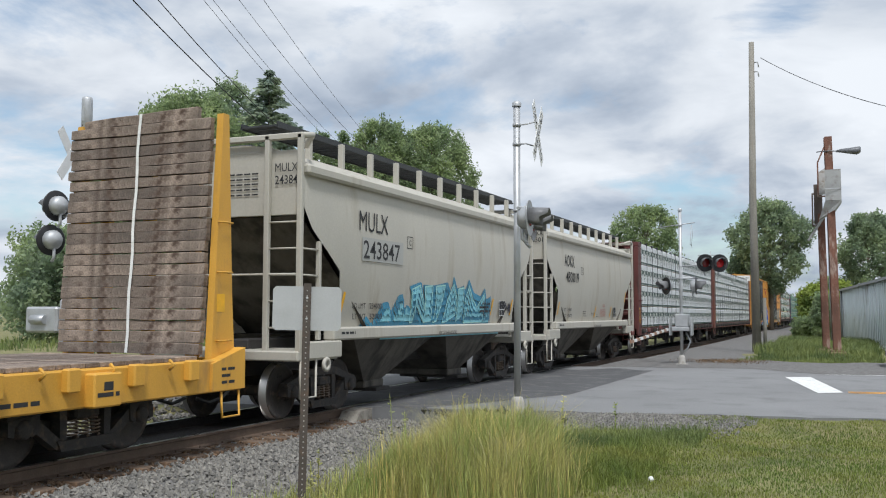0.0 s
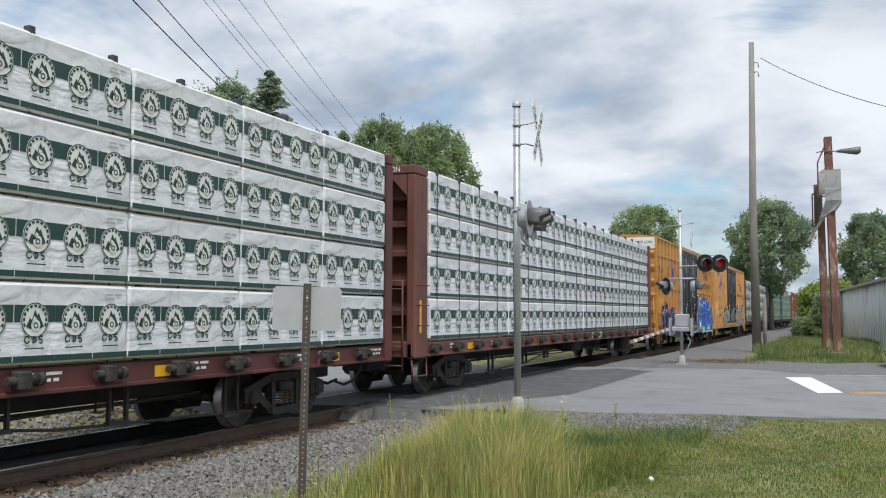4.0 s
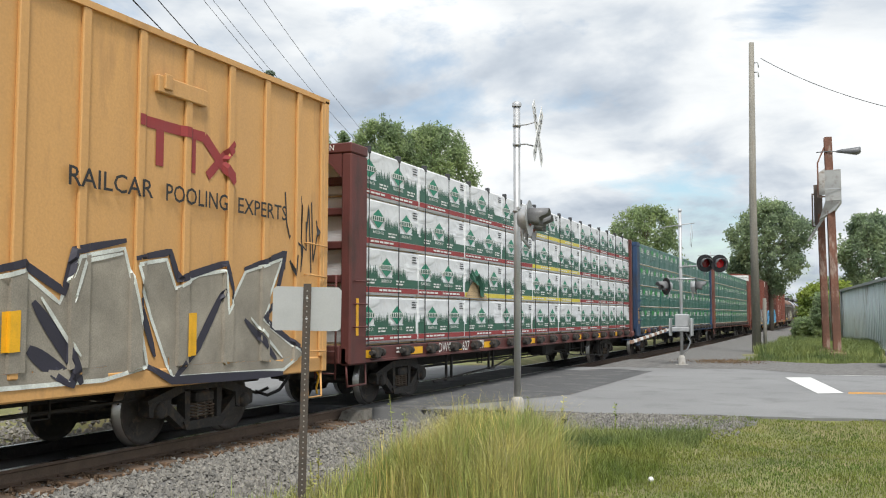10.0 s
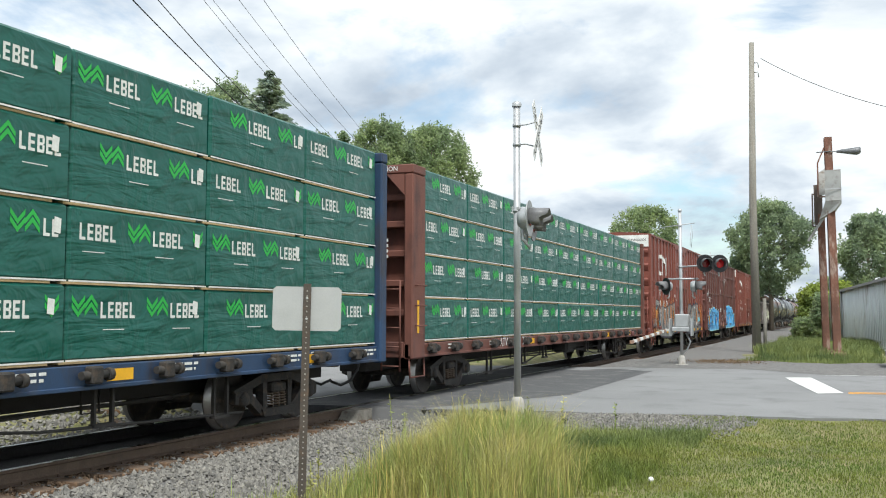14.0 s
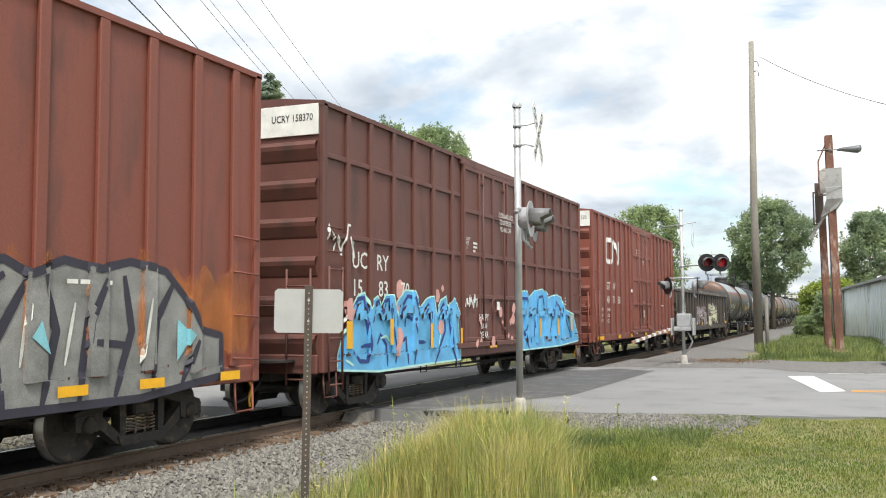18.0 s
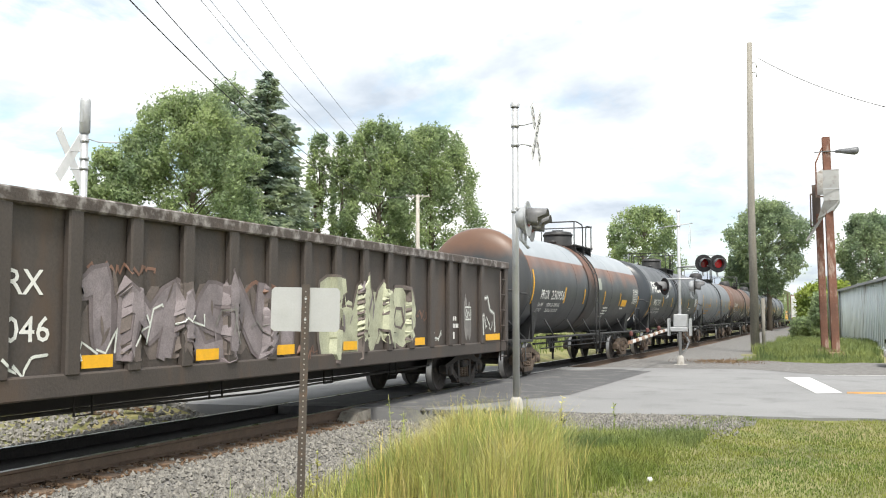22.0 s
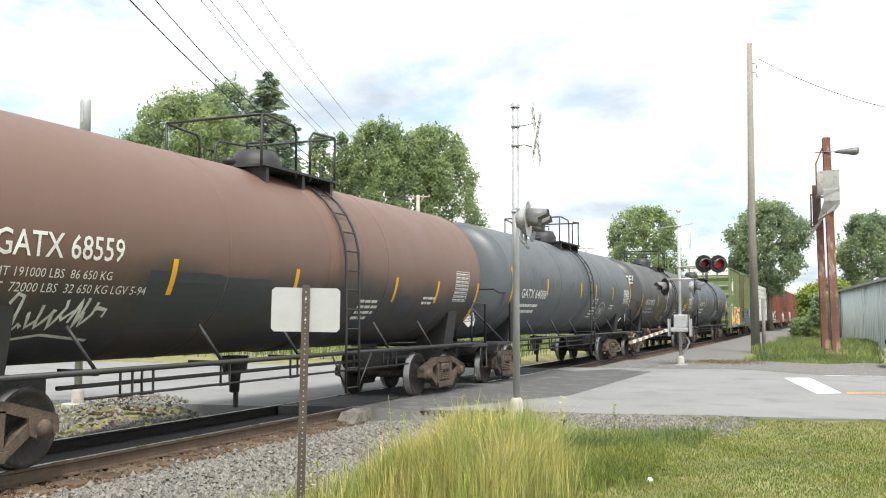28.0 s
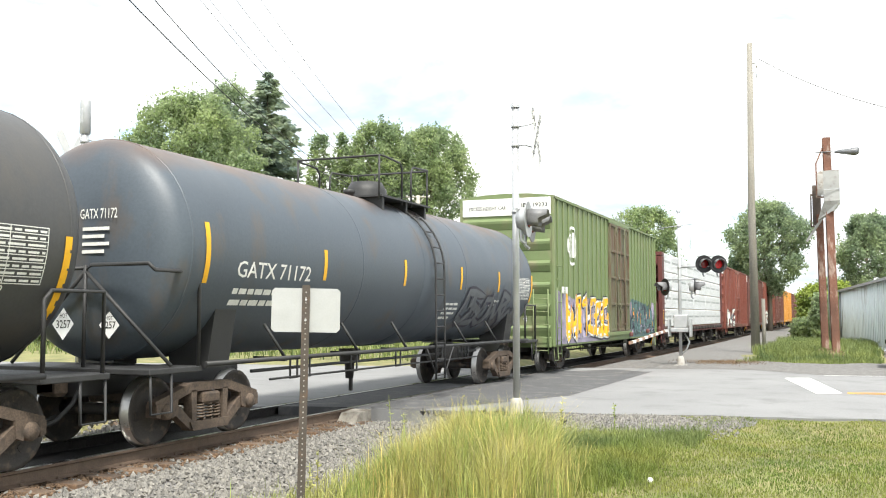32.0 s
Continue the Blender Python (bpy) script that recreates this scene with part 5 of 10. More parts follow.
fill(g, at_d, [(1.01, 0.73), (1.38, 1.15), (1.97, 1.47), (2.26, 1.9), (2.78, 2.18), (3.14, 2.56), (4.6, 2.68), (5.46, 2.77), (6.79, 2.72), (7.94, 2.57), (8.58, 2.19), (9.27, 1.84), (9.75, 1.26), (9.81, 0.67), (3.19, 0.7)], 2, 0.003)
for q in ([(2.73, 2.67), (2.97, 2.83), (3.26, 2.84), (3.53, 2.66), (3.98, 2.47), (3.76, 1.85), (3.52, 1.81), (3.53, 1.55), (3.71, 0.96), (3.21, 0.84), (3.07, 1.34), (2.89, 0.8), (1.65, 0.72), (2.17, 1.17), (2.45, 1.4), (2.25, 1.61), (2.3, 1.7), (2.74, 1.77), (2.83, 2.12)],
          [(3.82, 1.85), (4.03, 2.47), (3.95, 2.67), (4.61, 2.49), (4.92, 2.26), (5.33, 2.19), (5.34, 1.69), (5.53, 0.94), (4.15, 0.93), (3.71, 1.46)],
          [(5.36, 2.19), (5.72, 2.5), (5.97, 2.39), (6.54, 2.5), (6.83, 2.56), (7.01, 2.43), (7.78, 2.56), (8.06, 2.67), (8.17, 2.28), (7.59, 1.97), (8.58, 2.19), (9.14, 2.35), (8.72, 1.69), (9.41, 1.26), (9.66, 0.71), (5.57, 0.72)]):
    letter(g, at_d, q, 1, 3, 0.075, 0.008)
for q in ([(3.26, 2.81), (3.54, 2.7), (3.91, 2.47), (3.62, 2.27), (3.52, 1.83), (3.36, 1.87), (3.34, 2.5)], [(3.7, 1.73), (3.94, 1.47), (4.19, 1.16), (4.07, 1.0), (3.77, 1.31)],
          [(5.09, 1.04), (5.81, 1.01), (6.01, 0.81), (5.54, 0.65), (4.98, 0.64)], [(7.04, 0.93), (7.48, 1.29), (8.0, 1.08), (8.42, 0.83), (7.04, 0.81)], [(2.97, 1.7), (3.11, 1.41), (3.02, 1.26), (2.96, 1.42)], [(4.31, 1.7), (4.52, 1.79), (4.42, 1.38)]):
    fill(g, at_d, q, 3, 0.016)
for q in ([(2.96, 1.35), (3.03, 1.14), (2.97, 0.84)], [(3.81, 1.68), (4.36, 1.8), (4.57, 1.68)], [(4.72, 1.06), (4.91, 1.27), (4.52, 1.44)], [(3.85, 2.0), (4.09, 2.37), (4.48, 2.15), (4.65, 2.01)], [(7.67, 1.69), (8.29, 1.39), (8.81, 1.77)], [(4.81, 1.05), (4.85, 1.37), (4.63, 1.69)], [(5.8, 1.69), (6.13, 1.34), (5.97, 1.0)], [(6.8, 2.24), (6.59, 1.69), (6.82, 0.96)]):
    stroke(g, at_d, q, 0.06, 3, 0.018, 0.5)
for q in ([(3.51, 1.26), (3.68, 1.4), (3.86, 1.7)], [(5.33, 2.03), (5.49, 1.52), (5.35, 1.03)], [(7.35, 2.07), (7.56, 1.5), (7.29, 1.31)], [(2.82, 2.47), (3.04, 2.34), (2.94, 1.98)]):
    stroke(g, at_d, q, 0.1, 0, 0.02, 0.6)
part("graffiti", g, [tag_navy, tag_blue, tag_purple, tag_mint], car, "blue and mint spray-painted lettering")
g = Geo()
DOOR_EN, DOOR_ES = (("CLOSE AND LOCK", 0.72), ("DOORS BEFORE", 0.62), ("MOVING CAR", 0.55)), (("CIERRE Y PONGA", 0.72), ("EL SEGURO EN LAS", 0.76), ("PUERTAS ANTES DE", 0.78), ("MOVER EL CARRO", 0.72))
for y in (-1.65, 0.95):
    for k, (tx, wd) in enumerate(DOOR_EN):
        write(g, tx, 0.085, y, 4.66 - 0.115 * k, X + 0.06, wd)
    for k, (tx, wd) in enumerate(DOOR_ES):
        write(g, tx, 0.085, y, 4.26 - 0.115 * k, X + 0.06, wd)
    lines(g, X + 0.075, y - 0.3, 3.3, [0.5, 0.4, 0.5], 0.12, 0.05, seed=int(y * 9 + 30))
write(g, "ASD", 0.14, -1.3, 2.2, X + 0.08), write(g, "ASD", 0.14, 1.5, 2.2, X + 0.08)
panel(g, X + 0.08, -1.45, -1.2, 1.8, 2.1), panel(g, X + 0.08, 1.35, 1.6, 1.8, 2.1)
part("door_stencils", g, decal_white, car)
g = Geo()
panel(g, X + 0.01, -H + 0.95, -H + 1.15, 1.3, 1.75), panel(g, X + 0.01, -H + 1.22, -H + 1.95, 2.22, 2.5), panel(g, X + 0.008, 8.6, 9.0, 2.6, 2.8), panel(g, X + 0.125, 0.35, 0.5, 1.3, 1.8)
part("yellow_plate", g, reflector, car)
# second amber car: plain posts, silver tags
ribs2 = [-9.55, -8.65, -7.85, -7.0, -6.05, -5.15, -4.2, -3.3, 3.3, 4.2, 5.15, 6.05, 7.0, 7.9, 8.8, 9.55]
car, H, X, at = box_car(111.3, 130.65, amber_pale, "faded amber box car with black plug doors and silver graffiti", ribs2, depth=0.05, door=(-2.35, 2.75), door_paint=door_black, number="TBOX 667358", truck_in=2.65)
g = Geo()
write(g, "TB", 0.29, -7.72, 2.68, X + 0.06), write(g, "OX", 0.29, -6.88, 2.68, X + 0.06)
for tx, y in (("6", -8.4), ("67", -7.74), ("35", -6.88), ("8", -5.97)):
    write(g, tx, 0.27, y, 2.1, X + 0.06)
write(g, "next", 0.22, -7.66, 3.77, X + 0.06), write(g, "load", 0.22, -7.66, 3.54, X + 0.06), write(g, "any", 0.2, -5.06, 3.84, X + 0.06), write(g, "road", 0.2, -5.06, 3.61, X + 0.06)
write(g, "RAILCAR", 0.22, 3.96, 3.15, X + 0.06, 1.4), write(g, "POOLING", 0.22, 5.6, 3.15, X + 0.06, 1.3), write(g, "EXPERTS", 0.22, 7.15, 3.15, X + 0.06, 1.27)
scrawl(g, at, -7.6, -6.9, 1.45, 1.9, 4, 0, 0.05, 4), scrawl(g, at, -6.8, -5.9, 1.55, 1.95, 6, 0, 0.05, 4), scrawl(g, at, -5.7, -4.8, 1.4, 1.7, 16, 0, 0.05, 4), scrawl(g, at, -5.8, -4.6, 1.05, 1.32, 17, 0, 0.05, 5), scrawl(g, at, 8.3, 9.4, 2.3, 3.6, 8, 0)
part("lettering", g, decal_black, car)
crossed_logo(car, at, -6.15, 3.87, 1.42, 1.25)
g = Geo()
for y in (5.1, 5.75):
    stroke(g, at, [(y, 4.1), (y + 0.68, 4.1)], 0.14, 0, 0.008)
    stroke(g, at, [(y + 0.42, 4.1), (y + 0.42, 3.58)], 0.15, 0, 0.008)
stroke(g, at, [(6.42, 4.1), (7.1, 3.58)], 0.16, 0, 0.009), stroke(g, at, [(7.08, 4.1), (6.5, 3.58)], 0.13, 0, 0.01)
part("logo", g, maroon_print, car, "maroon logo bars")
part("side_hatch", Geo().box(X, X + 0.07, 5.4, 6.4, 4.5, 4.72, 0.012).box(X + 0.06, X + 0.1, 5.5, 5.65, 4.55, 4.75, 0.01), amber_pale, car)
g = Geo()
scrawl(g, at, -9.3, -8.0, 1.2, 2.0, 3, 2, 0.05, 9)
at2 = lambda y, z: X + 0.095 if -2.4 < y < 2.8 else at(y, z)
r = random.Random(23)
for k in range(13):
    y = -2.3 + 0.4 * k
    stroke(g, at2, [(y, 1.14), (y + r.uniform(-0.05, 0.2), r.uniform(2.1, 2.4))], r.uniform(0.25, 0.5), 0, 0.004, 0.9)
for q in ([(-4.93, 1.78), (-4.33, 2.0), (-3.59, 2.2), (-3.42, 1.91), (-3.0, 1.61), (-2.59, 1.3), (-2.46, 0.96), (-3.07, 1.1), (-3.48, 1.61), (-3.17, 0.95), (-3.57, 0.91), (-4.58, 0.86)],
          [(-2.89, 2.21), (-2.44, 2.35), (-2.42, 1.38), (-2.75, 1.6), (-2.88, 1.92)], [(2.95, 2.05), (3.4, 2.17), (3.93, 1.84), (4.18, 2.36), (4.93, 2.5), (5.14, 1.92), (5.38, 1.08), (4.61, 0.96), (3.0, 0.96)],
          [(5.14, 2.32), (5.7, 2.41), (5.89, 2.05), (6.36, 2.24), (6.92, 2.32), (6.98, 1.73), (7.43, 2.33), (8.39, 2.56), (8.03, 1.94), (7.84, 1.64), (8.99, 1.11), (8.42, 0.88), (5.83, 0.92), (5.42, 1.68)]):
    letter(g, at, q, 4, 2, 0.05, 0.006)
for q, w in (([(-5.13, 1.2), (-5.09, 1.46), (-4.95, 1.55), (-4.98, 1.8), (-4.33, 2.06), (-3.59, 2.29), (-3.48, 2.13), (-3.12, 1.8), (-2.99, 2.06), (-3.02, 2.32), (-2.45, 2.54)], 0.17), ([(-4.96, 1.45), (-4.82, 1.12), (-4.67, 0.85)], 0.3), ([(-3.46, 1.7), (-3.07, 1.4), (-2.48, 0.92)], 0.16),
             ([(-3.0, 1.85), (-2.68, 1.54), (-2.44, 1.34)], 0.16), ([(2.85, 2.11), (3.4, 2.25), (3.99, 1.96), (4.12, 2.43), (4.96, 2.6)], 0.1), ([(3.51, 1.35), (4.18, 0.94)], 0.2), ([(5.08, 2.39), (5.77, 2.51), (5.93, 2.17), (6.92, 2.42), (7.13, 1.93)], 0.1),
             ([(7.39, 2.36), (8.48, 2.66), (8.19, 1.87), (7.87, 1.67), (9.16, 1.08)], 0.1), ([(5.38, 1.08), (5.83, 0.88), (8.42, 0.83)], 0.12)):
    stroke(g, at, q, w, 1, 0.012, 0.5)
for q, w in (([(3.56, 1.85), (4.1, 1.23), (4.27, 0.94)], 0.16), ([(5.2, 1.92), (5.51, 1.19)], 0.1), ([(6.92, 2.06), (6.36, 1.3), (5.89, 0.92)], 0.14), ([(7.42, 1.65), (8.26, 1.05)], 0.11), ([(-3.61, 2.13), (-3.26, 1.7), (-3.02, 1.47)], 0.1)):
    stroke(g, at, q, w, 1, 0.014, 0.6)
for q in ([(3.66, 1.9), (4.21, 1.25)], [(7.57, 1.67), (8.42, 1.07)], [(4.1, 1.85), (4.26, 2.31), (4.9, 2.44)], [(-3.54, 2.16), (-3.02, 1.65)]):
    stroke(g, at, q, 0.05, 2, 0.018, 0.5)
for q in ([(3.15, 1.74), (3.35, 1.76), (3.35, 1.33), (3.15, 1.32)], [(6.09, 1.73), (6.32, 1.74), (6.32, 1.18), (6.09, 1.17)], [(-3.08, 1.64), (-2.96, 1.65), (-2.95, 1.17), (-3.07, 1.16)]):
    fill(g, at, q, 3, 0.02)
for q in ([(-4.93, 1.7), (-4.68, 1.05)], [(-1.87, 2.49), (-2.41, 2.34)]):
    stroke(g, at2, q, 0.04, 2, 0.016, 0.5)
# long slanted strokes: black edge with a white line beside it
for (y0, z0, y1, z1) in ((-1.0, 1.1, -1.5, 2.45), (-0.55, 2.3, -0.1, 1.15), (0.35, 2.4, 0.95, 1.1), (1.5, 1.1, 1.75, 2.5), (2.1, 2.5, 2.5, 1.2), (-2.2, 2.4, -1.2, 2.55), (-0.3, 2.1, 0.6, 2.3), (1.0, 2.2, 2.2, 2.4)):
    stroke(g, at2, [(y0, z0), (0.5 * (y0 + y1) + r.uniform(-0.04, 0.04), 0.5 * (z0 + z1)), (y1, z1)], 0.2, 1, 0.012, 0.95)
    a, b = (0.13, 0.0) if abs(z1 - z0) > 0.5 else (0.02, -0.12)
    stroke(g, at2, [(y0 + a, z0 + b), (y1 + a, z1 + b)], 0.05, 2, 0.016, 0.9)
part("graffiti", g, [tag_silver, tag_dark, tag_white, reflector, mat("primer_grey_spray", (0.29, 0.26, 0.215), 0.7, var=0.3, scale=1.5, bump=0.05)], car, "silver and black spray-painted lettering")
g = Geo()
for k, (tx, wd) in enumerate(DOOR_EN):
    write(g, tx, 0.1, -1.75, 4.6 - 0.14 * k, X + 0.06, wd * 1.15)
for k, (tx, wd) in enumerate(DOOR_ES):
    write(g, tx, 0.085, 0.85, 4.5 - 0.12 * k, X + 0.06, wd)
panel(g, X + 0.09, -0.75, -0.45, 3.35, 3.5), panel(g, X + 0.09, -0.8, -0.6, 2.75, 2.95), lines(g, X + 0.09, 1.5, 3.3, [0.5, 0.5], seed=8)
part("door_stencils", g, decal_white, car)
g = Geo()
panel(g, X + 0.01, -H + 0.3, -H + 1.35, 0.98, 1.2)
part("yellow_plate", g, reflector, car)


def cn_band(car, at, y, z, s):
    """A thick white winding band painted as a plain shape."""
    g = Geo()
    w, h = 2.02 * s, 0.78 * s
    stroke(g, at, [(y + 0.40 * w, z + h), (y + 0.08 * w, z + h), (y + 0.01 * w, z + 0.86 * h), (y, z + 0.14 * h), (y + 0.07 * w, z), (y + 0.44 * w, z), (y + 0.5 * w, z + 0.12 * h), (y + 0.52 * w, z + 0.86 * h), (y + 0.58 * w, z + h), (y + 0.64 * w, z + 0.92 * h), (y + 0.86 * w, z + 0.06 * h), (y + 0.93 * w, z), (y + w, z + 0.12 * h), (y + w, z + 1.05 * h)], 0.17 * s, 0, 0.006)
    part("logo", g, decal_white, car, "white winding band logo")


ribs3 = [-7.27, -6.39, -5.5, -4.63, -3.77, -2.9, -2.2, 2.25, 3.1, 3.95, 4.85, 5.7, 6.6, 7.45]
def oxide_car(left, right, n1, n2, label, o):
    """o moves what is fixed to the sides along them, as the two cars differ in length."""
    car, H, X, at = box_car(left, right, brown_red, label, [y + o for y in ribs3], depth=0.06, rib_w=0.16, door=(-1.9 + o, 1.9 + o), door_style="slide", number=n1 + n2, truck_in=1.95)
    cn_band(car, at, -6.1 + o, 3.64, 1.0)
    g = Geo()
    write(g, n1[:2], 0.27, -6.32 + o, 2.62, X + 0.068), write(g, n1[2:], 0.27, -5.37 + o, 2.62, X + 0.068)
    for k, y in enumerate((-6.3, -5.37, -4.54)):
        write(g, n2[2 * k:2 * k + 2], 0.27, y + o, 2.13, X + 0.068)
    for k, (a, b) in enumerate((("LD LMT", "214800"), ("LT WT", "71200"), ("CU FT", "6275"))):
        write(g, a, 0.11, -7.12 + o, 1.85 - 0.2 * k, X + 0.008), write(g, b, 0.11, -6.3 + o, 1.85 - 0.2 * k, X + 0.068)
    lines(g, X + 0.068, -0.9, 4.3, [0.55, 0.5, 0.45], 0.1, 0.055, seed=3)
    lines(g, X + 0.068, 0.3, 3.9, [0.3, 0.25], seed=5), panel(g, X + 0.068, -2.05, -1.75, 2.6, 2.72), panel(g, X + 0.068, -1.7, -1.5, 2.4, 2.5)
    lines(g, X + 0.068, 0.2, 2.2, [0.3, 0.2], seed=6), lines(g, X + 0.068, 4.4, 2.1, [0.7], seed=9), lines(g, X + 0.068, -1.5, 0.95, [0.6], seed=10)
    panel(g, X + 0.13, 0.1, 0.25, 1.6, 1.9)
    part("lettering", g, decal_white, car)
    g = Geo()
    for y in (-7.6, -4.4, -2.2, 0.6, 3.0, 4.3, 5.6, 7.2):
        panel(g, X + 0.068, y, y + (0.95 if y < -7 else 0.45), 0.86, 0.98)
    part("yellow_plate", g, reflector, car)
    return car, H, X, at


car, H, X, at = oxide_car(205.9, 222.14, "GTW", "406909", "oxide-red box car with silver graffiti edged in orange flames", 0.08)
g = Geo()
for y0, y1, z1 in ((-8.0, -7.0, 2.2), (-6.9, -1.5, 2.3), (1.7, 7.9, 2.25)):
    r = random.Random(int(y0 * 10))
    y = y0
    while y < y1:
        stroke(g, at, [(y, 1.2), (y + r.uniform(-0.1, 0.1), z1 + r.uniform(-0.1, 0.35))], r.uniform(0.3, 0.6), 4, 0.003, 0.9)
        stroke(g, at, [(y + 0.05, 1.2), (y + r.uniform(-0.1, 0.1), z1 - r.uniform(0.05, 0.4))], r.uniform(0.2, 0.45), 4, 0.006, 0.9)
        y += 0.19
for q in ([(-6.45, 1.94), (-6.35, 2.05), (-5.91, 2.13), (-5.68, 2.03), (-5.38, 2.14), (-5.04, 2.23), (-4.72, 2.05), (-4.29, 2.02), (-3.89, 2.13), (-3.17, 2.26), (-2.86, 2.21), (-1.92, 2.34), (-1.91, 1.44), (-1.05, 1.42), (-1.04, 0.85), (-2.17, 0.82), (-3.28, 0.65), (-4.88, 0.69), (-5.85, 0.76), (-6.08, 1.1), (-6.34, 1.7)],
          [(-7.06, 2.12), (-6.96, 2.32), (-6.7, 2.4), (-6.42, 2.35), (-6.26, 2.14)], [(-7.81, 1.48), (-7.59, 1.54), (-7.0, 1.55), (-6.99, 1.24), (-7.42, 1.17)]):
    letter(g, at, q, 0, 1, 0.07, 0.01)
fill(g, at, [(-7.08, 1.9), (-6.53, 1.94), (-6.47, 1.71), (-6.79, 1.39), (-6.9, 1.14), (-6.98, 0.83), (-7.24, 0.85), (-7.54, 1.09), (-7.41, 1.13), (-7.17, 0.97), (-7.09, 1.22), (-6.93, 1.52), (-7.03, 1.76)], 6, 0.012)
fill(g, at, [(-7.2, 1.96), (-7.12, 2.1), (-6.36, 2.11), (-6.46, 1.98)], 1, 0.014)
fill(g, at, [(-6.79, 1.98), (-6.54, 2.11), (-6.46, 2.1), (-6.65, 1.97)], 5, 0.018)
fill(g, at, [(-6.64, 1.7), (-6.21, 1.81), (-6.18, 1.51), (-5.87, 1.44), (-5.62, 1.29), (-5.61, 1.08), (-6.22, 1.16), (-6.38, 1.3)], 1, 0.016)
fill(g, at, [(-6.35, 1.45), (-6.19, 1.44), (-6.22, 1.18), (-6.38, 1.2)], 5, 0.02)
fill(g, at, [(-6.41, 1.12), (-5.86, 1.12), (-5.93, 0.82), (-6.64, 0.82)], 7, 0.014)
fill(g, at, [(-7.81, 1.41), (-7.4, 1.18), (-7.56, 1.14), (-7.73, 1.3)], 1, 0.014)
fill(g, at, [(-6.73, 1.33), (-6.62, 1.38), (-6.59, 0.93), (-6.72, 0.94)], 0, 0.016)
fill(g, at, [(-5.25, 1.64), (-4.92, 1.56), (-4.99, 1.33), (-5.22, 1.38)], 5, 0.016)
fill(g, at, [(-5.27, 1.34), (-5.06, 1.33), (-5.19, 1.03), (-5.28, 1.06)], 6, 0.016)
fill(g, at, [(-3.52, 1.46), (-3.3, 1.59), (-3.21, 1.38), (-3.41, 1.05)], 5, 0.016)
for q, w in (([(-4.47, 2.02), (-4.33, 1.71), (-4.52, 1.02)], 0.06), ([(-3.58, 2.04), (-3.65, 1.39), (-3.54, 0.67)], 0.06), ([(-3.94, 1.87), (-4.05, 1.08)], 0.05), ([(-5.49, 2.07), (-5.27, 1.64), (-5.28, 1.06), (-5.45, 0.79)], 0.06), ([(-4.9, 1.41), (-4.89, 1.04), (-5.11, 0.71)], 0.09), ([(-2.86, 2.14), (-2.77, 1.71), (-2.83, 1.03)], 0.05), ([(-1.9, 1.35), (-1.09, 1.28)], 0.07), ([(-3.29, 1.05), (-2.83, 0.86), (-2.18, 1.0)], 0.07)):
    stroke(g, at, q, w, 1, 0.02, 0.6)
for q in ([(-6.83, 2.34), (-6.65, 2.38), (-6.46, 2.31)], [(-4.38, 1.63), (-4.47, 1.1)], [(-3.48, 1.71), (-3.42, 1.38)], [(-4.79, 2.01), (-4.39, 1.93)], [(-5.49, 2.0), (-5.41, 1.71)]):
    stroke(g, at, q, 0.03, 2, 0.024, 0.6)
letter(g, at, [(1.66, 1.02), (1.66, 1.46), (2.03, 1.7), (2.3, 2.09), (2.87, 2.27), (3.6, 2.33), (3.92, 2.19), (4.41, 2.36), (4.93, 2.28), (5.47, 2.39), (6.11, 2.3), (6.51, 1.97), (6.82, 1.56), (7.28, 1.47), (7.28, 0.93), (5.64, 0.75), (2.14, 0.75)], 0, 1, 0.1, 0.01)
for q, w in (([(2.14, 0.8), (2.3, 1.59), (2.76, 2.17)], 0.12), ([(2.87, 0.77), (2.82, 1.35), (3.17, 1.94), (3.6, 2.18)], 0.13), ([(3.6, 0.79), (3.48, 1.46), (3.92, 2.17)], 0.12), ([(4.11, 0.79), (4.31, 1.58), (4.11, 2.19)], 0.12), ([(4.65, 0.79), (4.79, 1.7), (5.07, 2.24)], 0.12), ([(5.21, 0.8), (5.5, 1.57), (5.36, 2.22)], 0.12), ([(5.87, 0.82), (5.95, 1.7), (6.27, 2.17)], 0.12), ([(6.41, 0.86), (6.74, 1.42)], 0.1), ([(2.99, 1.35), (3.48, 1.39)], 0.09), ([(4.79, 1.45), (5.5, 1.39)], 0.09)):
    stroke(g, at, q, w, 1, 0.016, 0.5)
for q in ([(2.47, 1.25), (2.64, 1.93)], [(3.82, 1.21), (3.92, 1.88)], [(4.44, 1.2), (4.58, 1.89)], [(5.65, 1.17), (5.8, 1.96)]):
    stroke(g, at, q, 0.05, 2, 0.02, 0.6)
for q in ([(1.87, 0.93), (1.92, 1.26), (2.14, 1.42), (2.14, 0.97)], [(3.92, 1.52), (4.05, 1.7), (4.18, 1.33)], [(6.34, 1.7), (6.66, 1.49), (6.34, 1.16)]):
    fill(g, at, q, 5, 0.022)
part("graffiti", g, [tag_silver, tag_dark, tag_white, tag_fire, fire_haze, tag_cyan, mat("gold_spray", (0.56, 0.27, 0.07), 0.6, var=0.3, scale=3, bump=0.05), mat("straw_spray", (0.5, 0.44, 0.25), 0.6, var=0.2, bump=0.05)], car, "silver spray-painted lettering with orange flames")

